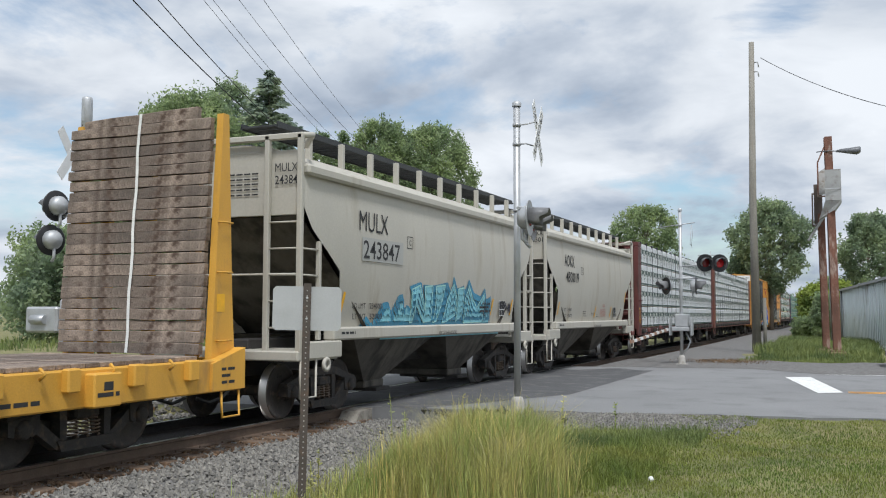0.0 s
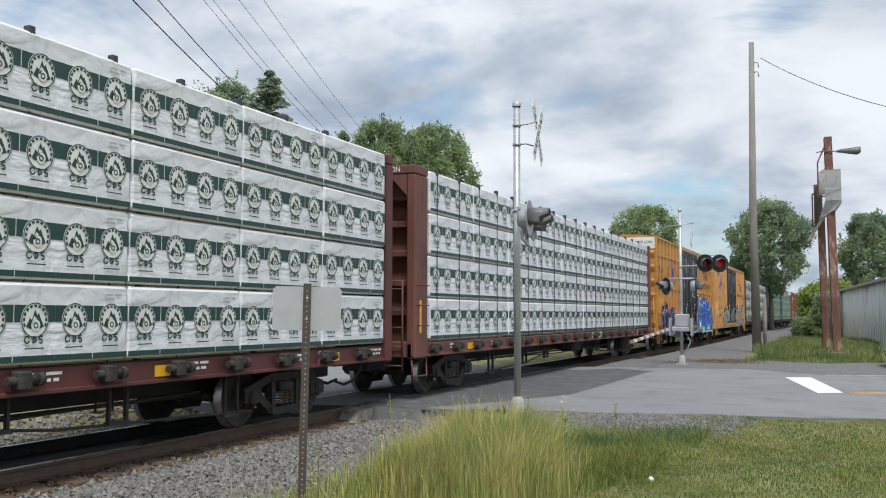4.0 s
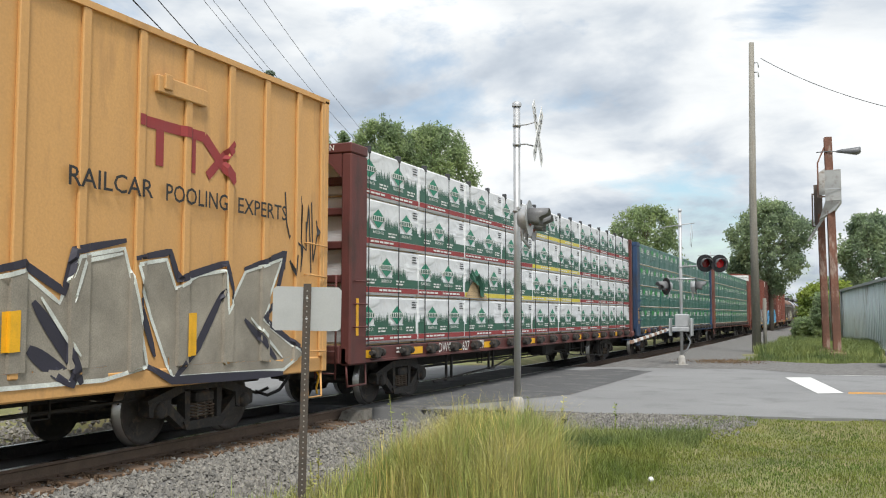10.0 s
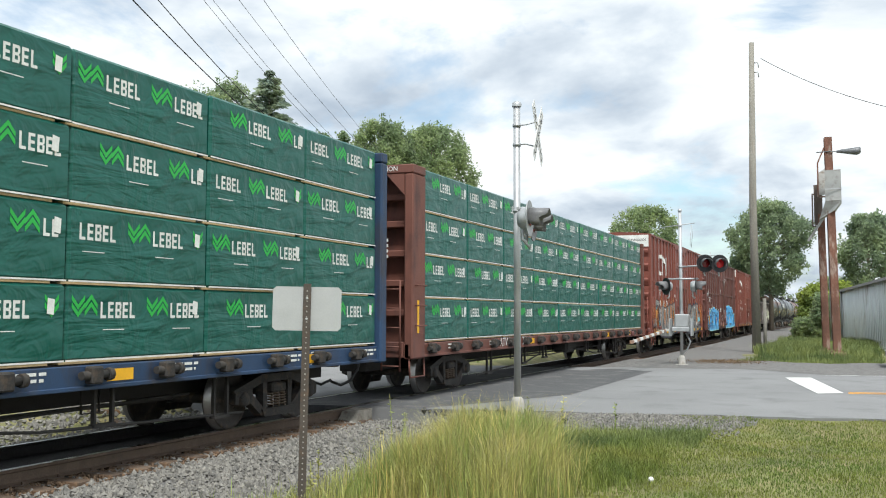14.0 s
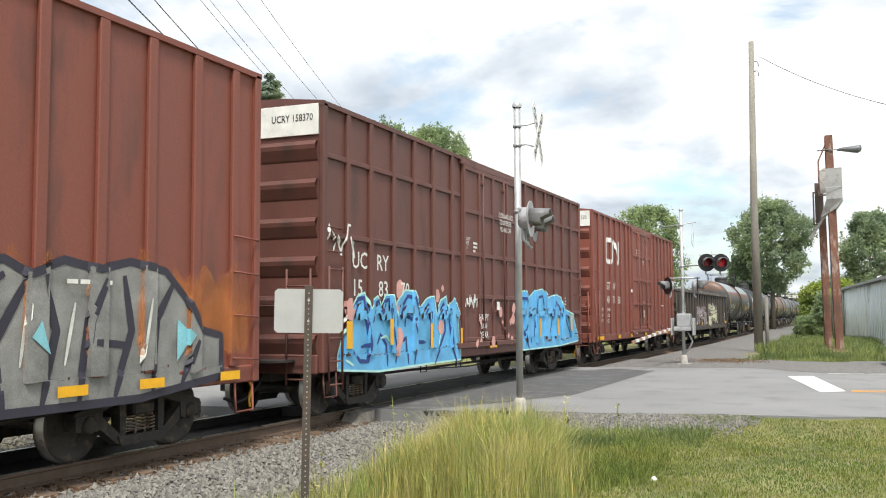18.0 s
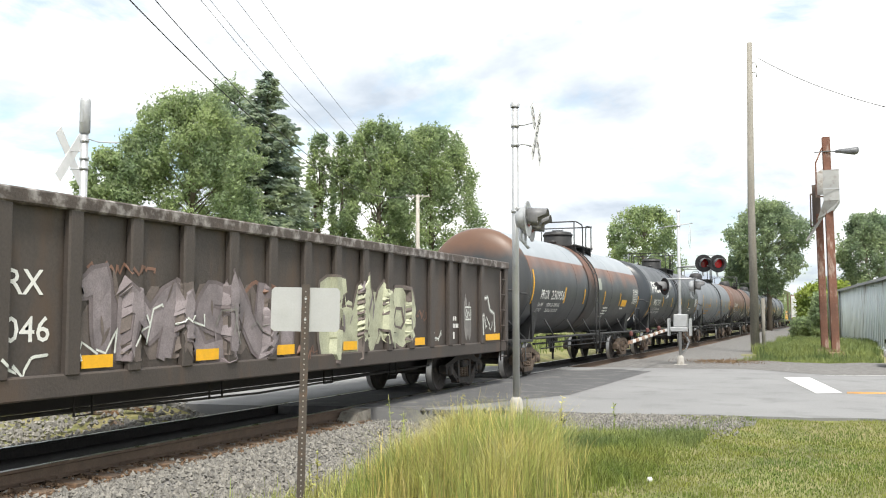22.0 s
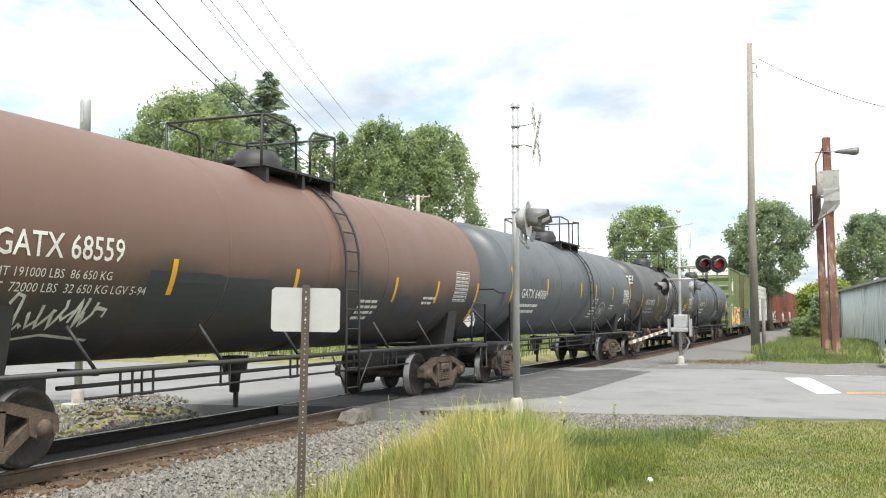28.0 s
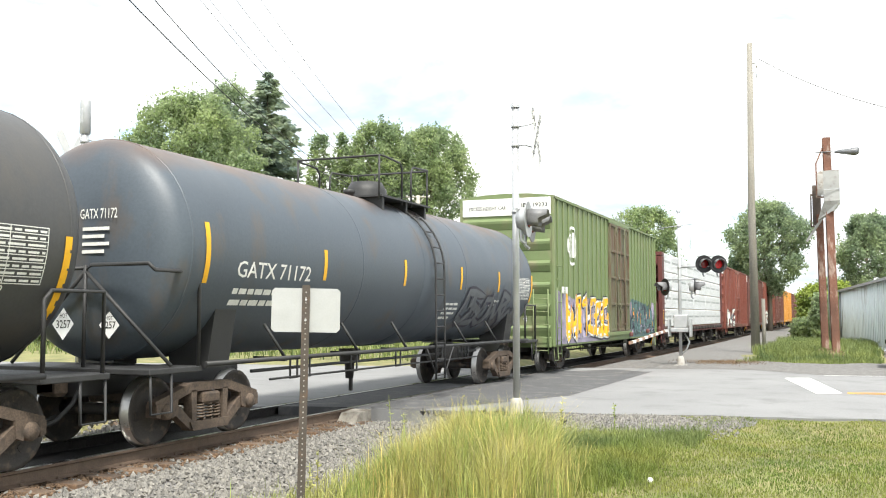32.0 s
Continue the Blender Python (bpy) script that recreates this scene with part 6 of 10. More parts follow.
ribs4 = [-7.29, -6.43, -5.48, -4.54, -3.6, -2.57, 2.55, 3.5, 4.4, 5.3, 6.2, 7.1]
car, H, X, at = box_car(224.0, 240.3, brown_dark, "dark brown box car with sky-blue graffiti", ribs4, rails=(4.4, 3.08, 1.8), door=(-2.0, 1.7), door_style="slide", number="UCRY 158370", truck_in=1.95)
g = Geo()
write(g, "UC", 0.29, -7.19, 2.56, X + 0.068), write(g, "RY", 0.29, -6.21 + 0.08, 2.56, X + 0.008)
for k, tx in enumerate(("15", "83", "70")):
    write(g, tx, 0.29, -7.1 + 0.95 * k + 0.08, 2.08, X + 0.008)
write(g, "CLOSE AND LOCK", 0.12, 0.2, 4.12, X + 0.124, 1.08), write(g, "DOOR BEFORE", 0.12, 0.28, 3.95, X + 0.124, 0.86), write(g, "MOVING CAR", 0.12, 0.32, 3.78, X + 0.124, 0.8)
write(g, "HAPPY", 0.16, -1.12, 1.6, X + 0.1, 0.62), write(g, "NEW", 0.15, -1.0, 1.4, X + 0.1, 0.4), write(g, "YEAR", 0.15, -1.08, 1.2, X + 0.1, 0.55)
write(g, "SECURITY", 0.075, -1.95, 3.42, X + 0.06, 0.4), write(g, "DEVICE", 0.075, -1.95, 3.32, X + 0.06, 0.3), write(g, "ONLY", 0.075, -1.95, 3.22, X + 0.06, 0.2)
lines(g, X + 0.068, -1.4, 3.35, [0.3, 0.25, 0.15], seed=2), panel(g, X + 0.13, 0.0, 0.2, 1.85, 2.05), lines(g, X + 0.008, 5.3, 2.2, [0.25, 0.25, 0.25], seed=4), lines(g, X + 0.008, 6.3, 2.2, [0.25, 0.25, 0.25], seed=5)
scrawl(g, at, -8.0, -7.0, 2.7, 3.3, 11, 0, 0.05, 4), scrawl(g, at, -7.9, -7.2, 1.5, 1.8, 13, 0, 0.04, 3), scrawl(g, lambda y, z: X + 0.1, -2.0, -1.3, 1.88, 2.2, 14, 0, 0.05, 6)
part("lettering", g, decal_white, car)
g = Geo()
for q in ([(-7.65, 1.0), (-7.53, 1.21), (-7.39, 1.48), (-7.15, 1.84), (-6.89, 2.08), (-6.63, 2.14), (-6.47, 1.85), (-6.3, 2.01), (-6.11, 2.09), (-5.97, 1.92), (-5.79, 2.12), (-5.54, 2.11), (-5.38, 1.72), (-5.29, 2.0), (-4.94, 2.22), (-4.57, 2.21), (-4.28, 1.87), (-3.92, 2.07), (-3.66, 2.12), (-3.52, 1.72), (-3.19, 2.05), (-2.88, 2.14), (-2.82, 1.89), (-2.58, 2.1), (-2.24, 1.98), (-2.12, 0.76), (-3.96, 0.75), (-4.89, 0.74), (-6.11, 0.72), (-7.65, 0.82)],
          [(1.64, 1.72), (2.09, 2.32), (2.53, 2.37), (2.81, 2.18), (3.38, 2.39), (4.13, 2.45), (4.64, 2.22), (5.45, 2.33), (6.03, 2.24), (6.17, 1.92), (7.34, 1.72), (7.83, 1.16), (7.83, 0.91), (5.8, 0.82), (1.84, 0.81)]):
    letter(g, at, q, 1, 2, 0.04, 0.008)
for q in ([(-7.31, 1.26), (-7.12, 1.73), (-6.89, 2.02), (-6.66, 2.05), (-6.56, 1.6), (-6.45, 1.22), (-6.6, 0.92), (-6.85, 0.94), (-7.09, 1.13), (-7.25, 1.43)], [(-6.77, 1.18), (-6.45, 1.22), (-6.52, 0.92), (-6.77, 0.93)], [(-6.41, 1.6), (-6.25, 1.92), (-6.07, 2.01), (-6.02, 1.72), (-5.84, 1.99), (-5.65, 2.03), (-5.54, 1.45), (-5.42, 1.04)],
          [(-5.32, 1.52), (-5.14, 1.86), (-4.82, 2.11), (-4.57, 2.09), (-4.33, 1.72), (-4.58, 1.65), (-4.92, 1.72), (-4.96, 1.51)], [(-5.42, 0.84), (-5.3, 1.17), (-4.91, 1.3), (-4.84, 0.8)], [(-4.58, 1.58), (-4.4, 1.28), (-4.56, 0.78)], [(-4.08, 1.72), (-3.84, 1.96), (-3.7, 1.72), (-3.74, 1.1)],
          [(-3.33, 1.72), (-3.02, 2.0), (-2.95, 1.4), (-3.57, 0.71)], [(-2.75, 1.72), (-2.59, 1.05), (-2.27, 0.62)], [(-4.45, 1.21), (-3.97, 1.19)], [(-6.14, 1.21), (-6.01, 1.39), (-5.77, 1.19), (-5.76, 0.8)],
          [(1.94, 1.29), (2.19, 2.16), (2.56, 2.17), (2.84, 1.72), (2.41, 1.28), (2.81, 0.82)], [(3.29, 1.03), (3.52, 2.19), (4.13, 2.25), (4.45, 1.72)], [(4.84, 1.23), (5.31, 2.1), (5.81, 1.98), (5.73, 1.21)], [(6.4, 1.72), (6.93, 1.18)]):
    stroke(g, at, q, 0.075, 0, 0.014, 0.5)
for q in ([(-6.01, 1.32), (-5.78, 1.35), (-5.63, 1.25)], [(-7.37, 0.98), (-7.08, 0.87)], [(-3.31, 1.09), (-3.18, 1.4)]):
    stroke(g, at, q, 0.05, 2, 0.016, 0.5)
for y, z, q in ((-1.75, 1.2, 0.12), *(([(-5.15, 2.22), (-5.37, 1.9), (-7.26, 1.84), (-3.34, 2.14), (-3.06, 2.3), (-5.23, 1.31), (-5.32, 1.11), (-3.18, 1.48)][k][0], [(-5.15, 2.22), (-5.37, 1.9), (-7.26, 1.84), (-3.34, 2.14), (-3.06, 2.3), (-5.23, 1.31), (-5.32, 1.11), (-3.18, 1.48)][k][1], (0.2, 0.1, 0.2, 0.14, 0.08, 0.2, 0.16, 0.16)[k]) for k in range(8))):
    fill(g, at, [(y + q * math.cos(a), z + q * math.sin(a)) for a in np.linspace(0, 6.28, 13)[:-1]], 4, 0.004 if z > 1.9 else 0.018)
r = random.Random(4)
for k in range(14):
    y, z, q = r.uniform(-1.8, 1.6), r.uniform(1.0, 2.1), r.uniform(0.05, 0.15)
    fill(g, lambda v, w: X + 0.098, [(y + q * math.cos(a), z + q * math.sin(a)) for a in np.linspace(0, 6.28, 13)[:-1]], 4, 0.002 * (k % 4))
part("graffiti", g, [tag_navy, tag_sky, tag_mint, reflector, tag_pink], car, "sky-blue spray-painted lettering with pink bubbles")
PLATES = [(-7.45, -7.23, 1.17, 1.64), (-5.77, -5.63, 1.19, 1.67), (-3.91, -3.79, 1.07, 1.57), (-2.27, -2.16, 1.12, 1.45), (1.92, 2.05, 1.18, 1.64), (3.57, 3.69, 1.13, 1.63), (5.34, 5.48, 1.15, 1.62), (6.75, 6.94, 1.25, 1.75), (-0.43, 0.08, 0.96, 1.1)]
for y0, y1, z0, z1 in PLATES[1:]:
    g = Geo()
    panel(g, X + 0.1, y0, y1, z0, z1)
    part("yellow_plate", g, reflector, car)
g = Geo()
panel(g, X + 0.1, *PLATES[0])
part("yellow_plate", g, reflector, car)
car, H, X, at = oxide_car(242.0, 258.0, "GTW", "407130", "clean oxide-red box car with white lettering", 0.175)

ribs5 = [-8.0, -7.0, -6.0, -5.0, -4.0, -3.0, -2.1, 2.1, 3.0, 4.0, 5.0, 6.0, 7.0, 8.0]
ribs6 = [-7.7 + 0.62 * k for k in range(11)] + [2.6 + 0.62 * k for k in range(9)]
car, H, X, at = box_car(401.4, 417.8, moss, "faded green box car with orange and purple graffiti", ribs6, rib_w=0.09, depth=0.045, door=(-1.0, 2.3), door_paint=mat("rusty_green_door", (0.12, 0.125, 0.07), 0.7, var=0.25, scale=1.2, bump=0.2, stain=(0.11, 0.062, 0.04), amount=0.55, streak=3), door_style="slide", number="IBT 19233", truck_in=1.95)
g = Geo()
fill(g, at, [(-8.1, 0.86), (-1.1, 0.86), (-1.1, 1.9), (-2.5, 2.0), (-4.0, 2.3), (-5.5, 2.2), (-8.1, 2.5)], 4, 0.002)
fill(g, at, [(2.4, 0.86), (7.9, 0.86), (7.9, 1.7), (6.0, 2.2), (3.0, 2.4), (2.4, 2.0)], 5, 0.002)
for y0, y1 in ((-7.9, -1.2), (2.5, 7.9)):
    r = random.Random(int(y0))
    y = y0
    while y < y1:
        stroke(g, at, [(y, 1.0), (y + 0.1, 1.9 + r.uniform(-0.2, 0.4))], 0.45, 4, 0.003, 0.6)
        y += 0.32
tag(g, at, -6.6, -1.3, 1.0, 2.45, 6, 51, (3, 2, 1, 6), 0.34, 0.01, halo=6), tag(g, at, 2.7, 7.8, 1.0, 2.2, 6, 53, (6, 5, 1, 2), 0.3, 0.01)
part("graffiti", g, [tag_purple, tag_fire, reflector, tag_white, mat("mauve_spray_haze", (0.25, 0.225, 0.3), 0.6, var=0.35, scale=1.2, bump=0.0), mat("dull_teal_spray", (0.07, 0.13, 0.13), 0.6, var=0.35, scale=1.5, bump=0.0), tag_dark], car, "orange, yellow and purple spray-painted lettering")
g = Geo()
stroke(g, at, [(-6.05 + 0.48 * math.cos(a), 3.92 + 0.58 * math.sin(a)) for a in np.linspace(0, 6.28, 21)], 0.09, 0, 0.006)
stroke(g, at, [(-6.15, 3.55), (-6.15, 4.3)], 0.1, 0, 0.006), stroke(g, at, [(-5.95, 3.55), (-5.95, 4.35)], 0.1, 0, 0.006)
for y in (-7.4, -7.0):
    lines(g, X + 0.052, y, 2.4, [0.3], h=0.2, seed=int(-y * 10))
part("logo", g, decal_white, car, "white oval mark")
for k, (a, b, p, lab, rb) in enumerate(((445.0, 461.4, brown_red, "oxide-red box car with white tags", ribs3), (463.0, 479.4, brown_dark, "dark brown box car with pale tags", ribs5), (481.0, 497.4, brown_red, "weathered oxide-red box car", ribs5),
                                        (499.0, 515.4, brown_dark, "weathered dark brown box car", ribs3), (517.0, 536.4, amber, "amber box car at the far end of the train", ribs1), (538.0, 554.4, brown_dark, "dark brown box car far along the train", ribs5))):
    car, H, X, at = box_car(a, b, p, lab, rb, door=(-1.8, 1.8), door_style="slide", truck_in=1.95 if b - a < 18 else 2.65)
    if k < 3:
        g = Geo()
        tag(g, at, -7.5, -2.2, 0.9, 2.2, 5, 61 + k, (1, 0, 0), 0.3, 0.01)
        part("graffiti", g, [tag_white, tag_dark], car, "faded white spray-painted lettering")
# ------------------------------------------------------------------ train: centre-beam lumber cars
def wrap_mat(name, base, rough=0.42):
    """Plastic lumber wrap with long creases."""
    m = mat(name, base, rough, var=0.07, scale=1.3, bump=0.0)
    n, l = m.node_tree.nodes, m.node_tree.links
    tc, mp, t, t2, add, b = (n.new("ShaderNode" + k) for k in ("TexCoord", "Mapping", "TexNoise", "TexNoise", "Math", "Bump"))
    mp.inputs["Rotation"].default_value, mp.inputs["Scale"].default_value = (0.75, 0, 0), (1, 0.9, 3.6)
    l.new(tc.outputs["Object"], mp.inputs[0]), l.new(mp.outputs[0], t.inputs["Vector"]), l.new(tc.outputs["Object"], t2.inputs["Vector"])
    t.inputs["Scale"].default_value, t.inputs["Detail"].default_value, t.inputs["Distortion"].default_value = 0.55, 3, 1.8
    t2.inputs["Scale"].default_value, t2.inputs["Detail"].default_value, t2.inputs["Distortion"].default_value = 1.5, 3, 1.6
    l.new(t.outputs[0], add.inputs[0]), l.new(t2.outputs[0], add.inputs[1])
    b.inputs["Strength"].default_value, b.inputs["Distance"].default_value = 0.5, 0.09
    l.new(add.outputs[0], b.inputs["Height"]), l.new(b.outputs[0], n["Principled BSDF"].inputs["Normal"])
    return m


wrap_white = wrap_mat("white_lumber_wrap", (0.70, 0.71, 0.72))
wrap_green = wrap_mat("green_lumber_wrap", (0.006, 0.095, 0.072), 0.34)
print_green = mat("dark_green_print", (0.012, 0.05, 0.038), 0.45, var=0.1, bump=0.05)
print_forest = mat("forest_green_print", (0.02, 0.10, 0.06), 0.45, var=0.12, bump=0.05)
print_leaf = mat("bright_green_print", (0.03, 0.42, 0.06), 0.45, var=0.1, bump=0.05)
print_gold = mat("gold_print", (0.66, 0.55, 0.05), 0.45, var=0.1, bump=0.05)
lumber = mat("fresh_lumber", (0.50, 0.36, 0.2), 0.8, var=0.2, scale=6, bump=0.2)
strap_mat = mat("black_strap", (0.045, 0.046, 0.05), 0.6, var=0.15, bump=0.1)
bulk_brown = mat("maroon_car_paint", (0.105, 0.030, 0.026), 0.6, var=0.2, scale=1.2, bump=0.15, stain=(0.06, 0.025, 0.02), amount=0.35, streak=3)
bulk_rust = mat("rust_brown_car_paint", (0.15, 0.058, 0.042), 0.65, var=0.2, scale=1.2, bump=0.15, stain=(0.08, 0.036, 0.03), amount=0.35, streak=3)
bulk_blue = mat("blue_car_paint", (0.022, 0.052, 0.115), 0.6, var=0.25, scale=1.2, bump=0.15, stain=(0.035, 0.04, 0.06), amount=0.5, streak=3)
XF = 0.004


def disc(g, y, z, r0, r1, m, x, n=18, a0=0.0, a1=6.2832):
    for k in range(n):
        u, v = a0 + (a1 - a0) * k / n, a0 + (a1 - a0) * (k + 1) / n
        if r0:
            g.face([(x, y + r0 * math.cos(u), z + r0 * math.sin(u)), (x, y + r1 * math.cos(u), z + r1 * math.sin(u)), (x, y + r1 * math.cos(v), z + r1 * math.sin(v)), (x, y + r0 * math.cos(v), z + r0 * math.sin(v))], m)
        else:
            g.face([(x, y, z), (x, y + r1 * math.cos(u), z + r1 * math.sin(u)), (x, y + r1 * math.cos(v), z + r1 * math.sin(v))], m)


def print_badges(L, h, off):
    """White wrap with a dark green band, a thin foot band and round mountain badges."""
    g = Geo()
    n = round(L / 0.625)
    w = L / n
    for k in range(n):
        a = -L / 2 + k * w
        gap = 0.012 if k % 2 else 0.0
        panel(g, XF, a + gap, a + w - 0.001, 0.515 * h, 0.725 * h, 0)
        panel(g, XF, a + gap, a + w - 0.001, 0.03 * h, 0.105 * h, 0)
        c = a + w / 2
        disc(g, c, 0.54 * h, 0, 0.192, 1, XF * 2, 20)
        disc(g, c, 0.54 * h, 0.174, 0.186, 0, XF * 3, 20)
        # print round the upper rim
        for j in range(11):
            q = radians(-20 + 220 * j / 10)
            disc(g, c, 0.54 * h, 0.138, 0.165, 0, XF * 3, 1, q - 0.12, q + 0.12)
        shape(g, XF * 3, [(c - 0.12, 0.46 * h), (c - 0.07, 0.57 * h), (c - 0.045, 0.54 * h), (c - 0.005, 0.665 * h), (c + 0.03, 0.6 * h), (c + 0.045, 0.63 * h), (c + 0.12, 0.46 * h), (c + 0.07, 0.435 * h), (c - 0.07, 0.435 * h)], 0)
        disc(g, c + 0.005, 0.475 * h, 0, 0.062, 1, XF * 4, 12)
        disc(g, c + 0.005, 0.475 * h, 0.02, 0.034, 0, XF * 5, 10)
        shape(g, XF * 4, [(c - 0.055, 0.485 * h), (c - 0.02, 0.59 * h), (c + 0.03, 0.55 * h), (c - 0.01, 0.545 * h), (c - 0.02, 0.5 * h)], 1)
        # three block marks under the badge and a small line
        disc(g, c - 0.1, 0.3 * h, 0.026, 0.044, 0, XF * 3, 8, 0.6, 6.0)
        disc(g, c - 0.012, 0.3 * h, 0.02, 0.04, 0, XF * 3, 8, -1.7, 1.7)
        panel(g, XF * 3, c - 0.03, c - 0.012, 0.255 * h, 0.345 * h, 0)
        disc(g, c + 0.085, 0.322 * h, 0.012, 0.03, 0, XF * 3, 6, 0.5, 4.7), disc(g, c + 0.085, 0.279 * h, 0.012, 0.03, 0, XF * 3, 6, -2.6, 1.6)
        panel(g, XF * 3, c - 0.13, c + 0.13, 0.185 * h, 0.2 * h, 0)
        if k == n - 1:
            lines(g, XF * 3, c - 0.1, 0.86 * h, [0.26, 0.2], 0.05, 0.022, 2, seed=3)
    return g, [print_green, decal_white, mat("pale_grey_print", (0.4, 0.42, 0.42), 0.6, bump=0.0)]


def fir(g, y, z, w, h, m, layer):
    """A small fir silhouette: three stacked triangles, none in another's plane."""
    for j, (a, b, k) in enumerate(((0.0, 0.55, 1.0), (0.28, 0.8, 0.72), (0.55, 1.0, 0.42))):
        x = XF * (1.15 + 0.24 * j + 0.08 * (layer % 3))
        g.face([(x, y - w * k / 2, z + h * a), (x, y + w * k / 2, z + h * a), (x, y, z + h * b)], m)


def print_forest_band(L, h, off, band=2):
    """White wrap with rows of firs, green lozenges and a coloured foot band."""
    g = Geo()
    r = random.Random(int(off * 100))
    y = -L / 2 + off - 1.22
    while y < L / 2:
        # y is the middle of a lozenge: low ground under it, firs to its right
        for a, b, top in ((y - 0.34, y + 0.3, 0.37), (y + 0.3, y + 0.88, 0.44)):
            a, b = max(a, -L / 2), min(b, L / 2)
            if b > a:
                panel(g, XF, a, b, 0.175 * h, top * h, 0)
        for k in range(9):
            c = y + 0.3 + 0.066 * k
            if -L / 2 + 0.05 < c < L / 2 - 0.05:
                fir(g, c, (0.4 + 0.02 * math.sin(k)) * h, 0.1, r.uniform(0.16, 0.27) * h, 0, k)
        for k in range(5):
            c = y - 0.3 + 0.07 * k
            if k < 1 and -L / 2 + 0.05 < c < L / 2 - 0.05:
                fir(g, c, 0.34 * h, 0.09, 0.15 * h, 0, 1)
        if -L / 2 + 0.3 < y < L / 2 - 0.3:
            for q, m, x in ((0.33, 1, XF * 2), (0.3, 3, XF * 3)):
                g.face([(x, y - q, 0.6 * h), (x, y, 0.6 * h - q * 0.6), (x, y + q, 0.6 * h), (x, y, 0.6 * h + q * 0.6)], m)
            panel(g, XF * 4, y - 0.27, y + 0.27, 0.545 * h, 0.655 * h, 1)
            for k in range(6):
                panel(g, XF * 5, y - 0.24 + 0.084 * k, y - 0.185 + 0.084 * k, 0.56 * h, 0.64 * h, 0)
            write(g, "Build On Us", 0.062, y - 0.21, 0.275 * h, XF * 3, 0.44, 1)
        if -L / 2 < y + 0.4 and y + 0.85 < L / 2:
            lines(g, XF * 3, y + 0.42, 0.30 * h, [0.36, 0.32], 0.055, 0.03, 1, seed=7)
        if -L / 2 < y - 0.3 and y + 0.8 < L / 2:
            lines(g, XF * 3, y - 0.3, 0.085 * h, [0.95], 0.1, 0.035, 1, seed=3)
        y += 1.22
    panel(g, XF, -L / 2, L / 2, 0.05 * h, 0.165 * h, 2)
    lines(g, XF * 3, L / 2 - 0.3, 0.88 * h, [0.25, 0.2, 0.22], 0.05, 0.025, 4, seed=5)
    return g, [print_forest, decal_white, maroon_print if band == 2 else print_gold, mat("bright_teal_print", (0.004, 0.2, 0.11), 0.45, var=0.1, bump=0.05), strap_mat]


def print_chevrons(L, h, off):
    """Green wrap with leaf-green chevrons and blocks of white print."""
    g = Geo()
    y = -L / 2 + off - 0.62
    r = random.Random(int(off * 77))
    z = 0.56 * h
    while y < L / 2 - 0.1:
        for k in range(2):
            q = z + 0.1 + 0.085 * k
            for s in (0, 1):
                a = y + 0.2 * s
                if a > -L / 2 and a + 0.2 < L / 2:
                    f = -1 if s else 1
                    g.face([(XF, a, q - 0.03 + 0.05 * f), (XF, a + 0.1, q - 0.03 - 0.06 * f), (XF, a + 0.2, q - 0.03 + 0.05 * f), (XF, a + 0.2, q + 0.03 + 0.05 * f), (XF, a + 0.1, q + 0.03 - 0.06 * f), (XF, a, q + 0.03 + 0.05 * f)], 0)
        for k in range(5):
            a = y + 0.45 + 0.122 * k
            if not -L / 2 < a < L / 2 - 0.12:
                continue
            panel(g, XF, a, a + 0.032, z, z + 0.19, 1)
            panel(g, XF, a + 0.032, a + 0.092, z, z + 0.034, 1)
            if k in (1, 2, 3):
                panel(g, XF, a + 0.032, a + 0.086, z + 0.078, z + 0.112, 1), panel(g, XF, a + 0.032, a + 0.092, z + 0.156, z + 0.19, 1)
            if k == 2:
                panel(g, XF, a + 0.07, a + 0.1, z + 0.02, z + 0.085, 1), panel(g, XF, a + 0.07, a + 0.1, z + 0.105, z + 0.17, 1)
        if y + 0.55 > -L / 2 and y + 0.9 < L / 2:
            panel(g, XF, y + 0.5, y + 0.85, 0.40 * h, 0.412 * h, 1)
        y += 1.24
    if r.random() < 0.8:
        a = L / 2 - r.uniform(0.14, 0.3)
        g.face([(XF * 3, a, 0.62 * h), (XF * 3, a + 0.1, 0.605 * h), (XF * 3, a + 0.11, 0.8 * h), (XF * 3, a + 0.01, 0.82 * h)], 1)
    panel(g, XF, -L / 2, L / 2, 0.0, 0.02, 1)
    return g, [print_leaf, decal_white, wrap_green]


def print_faded(L, h, off):
    """Plain white wrap with thin grey marks."""
    g = Geo()
    for k in range(int(L / 0.3)):
        a = -L / 2 + 0.1 + 0.3 * k
        panel(g, XF, a, a + 0.02, 0.1 * h, 0.85 * h, 0)
    lines(g, XF, -L / 2 + 0.2, 0.5 * h, [L - 0.5], 0.2, 0.1, 0, seed=int(off * 10))
    return g, [mat("grey_print", (0.36, 0.38, 0.38), 0.6, bump=0.0)]


BUNDLES = {}


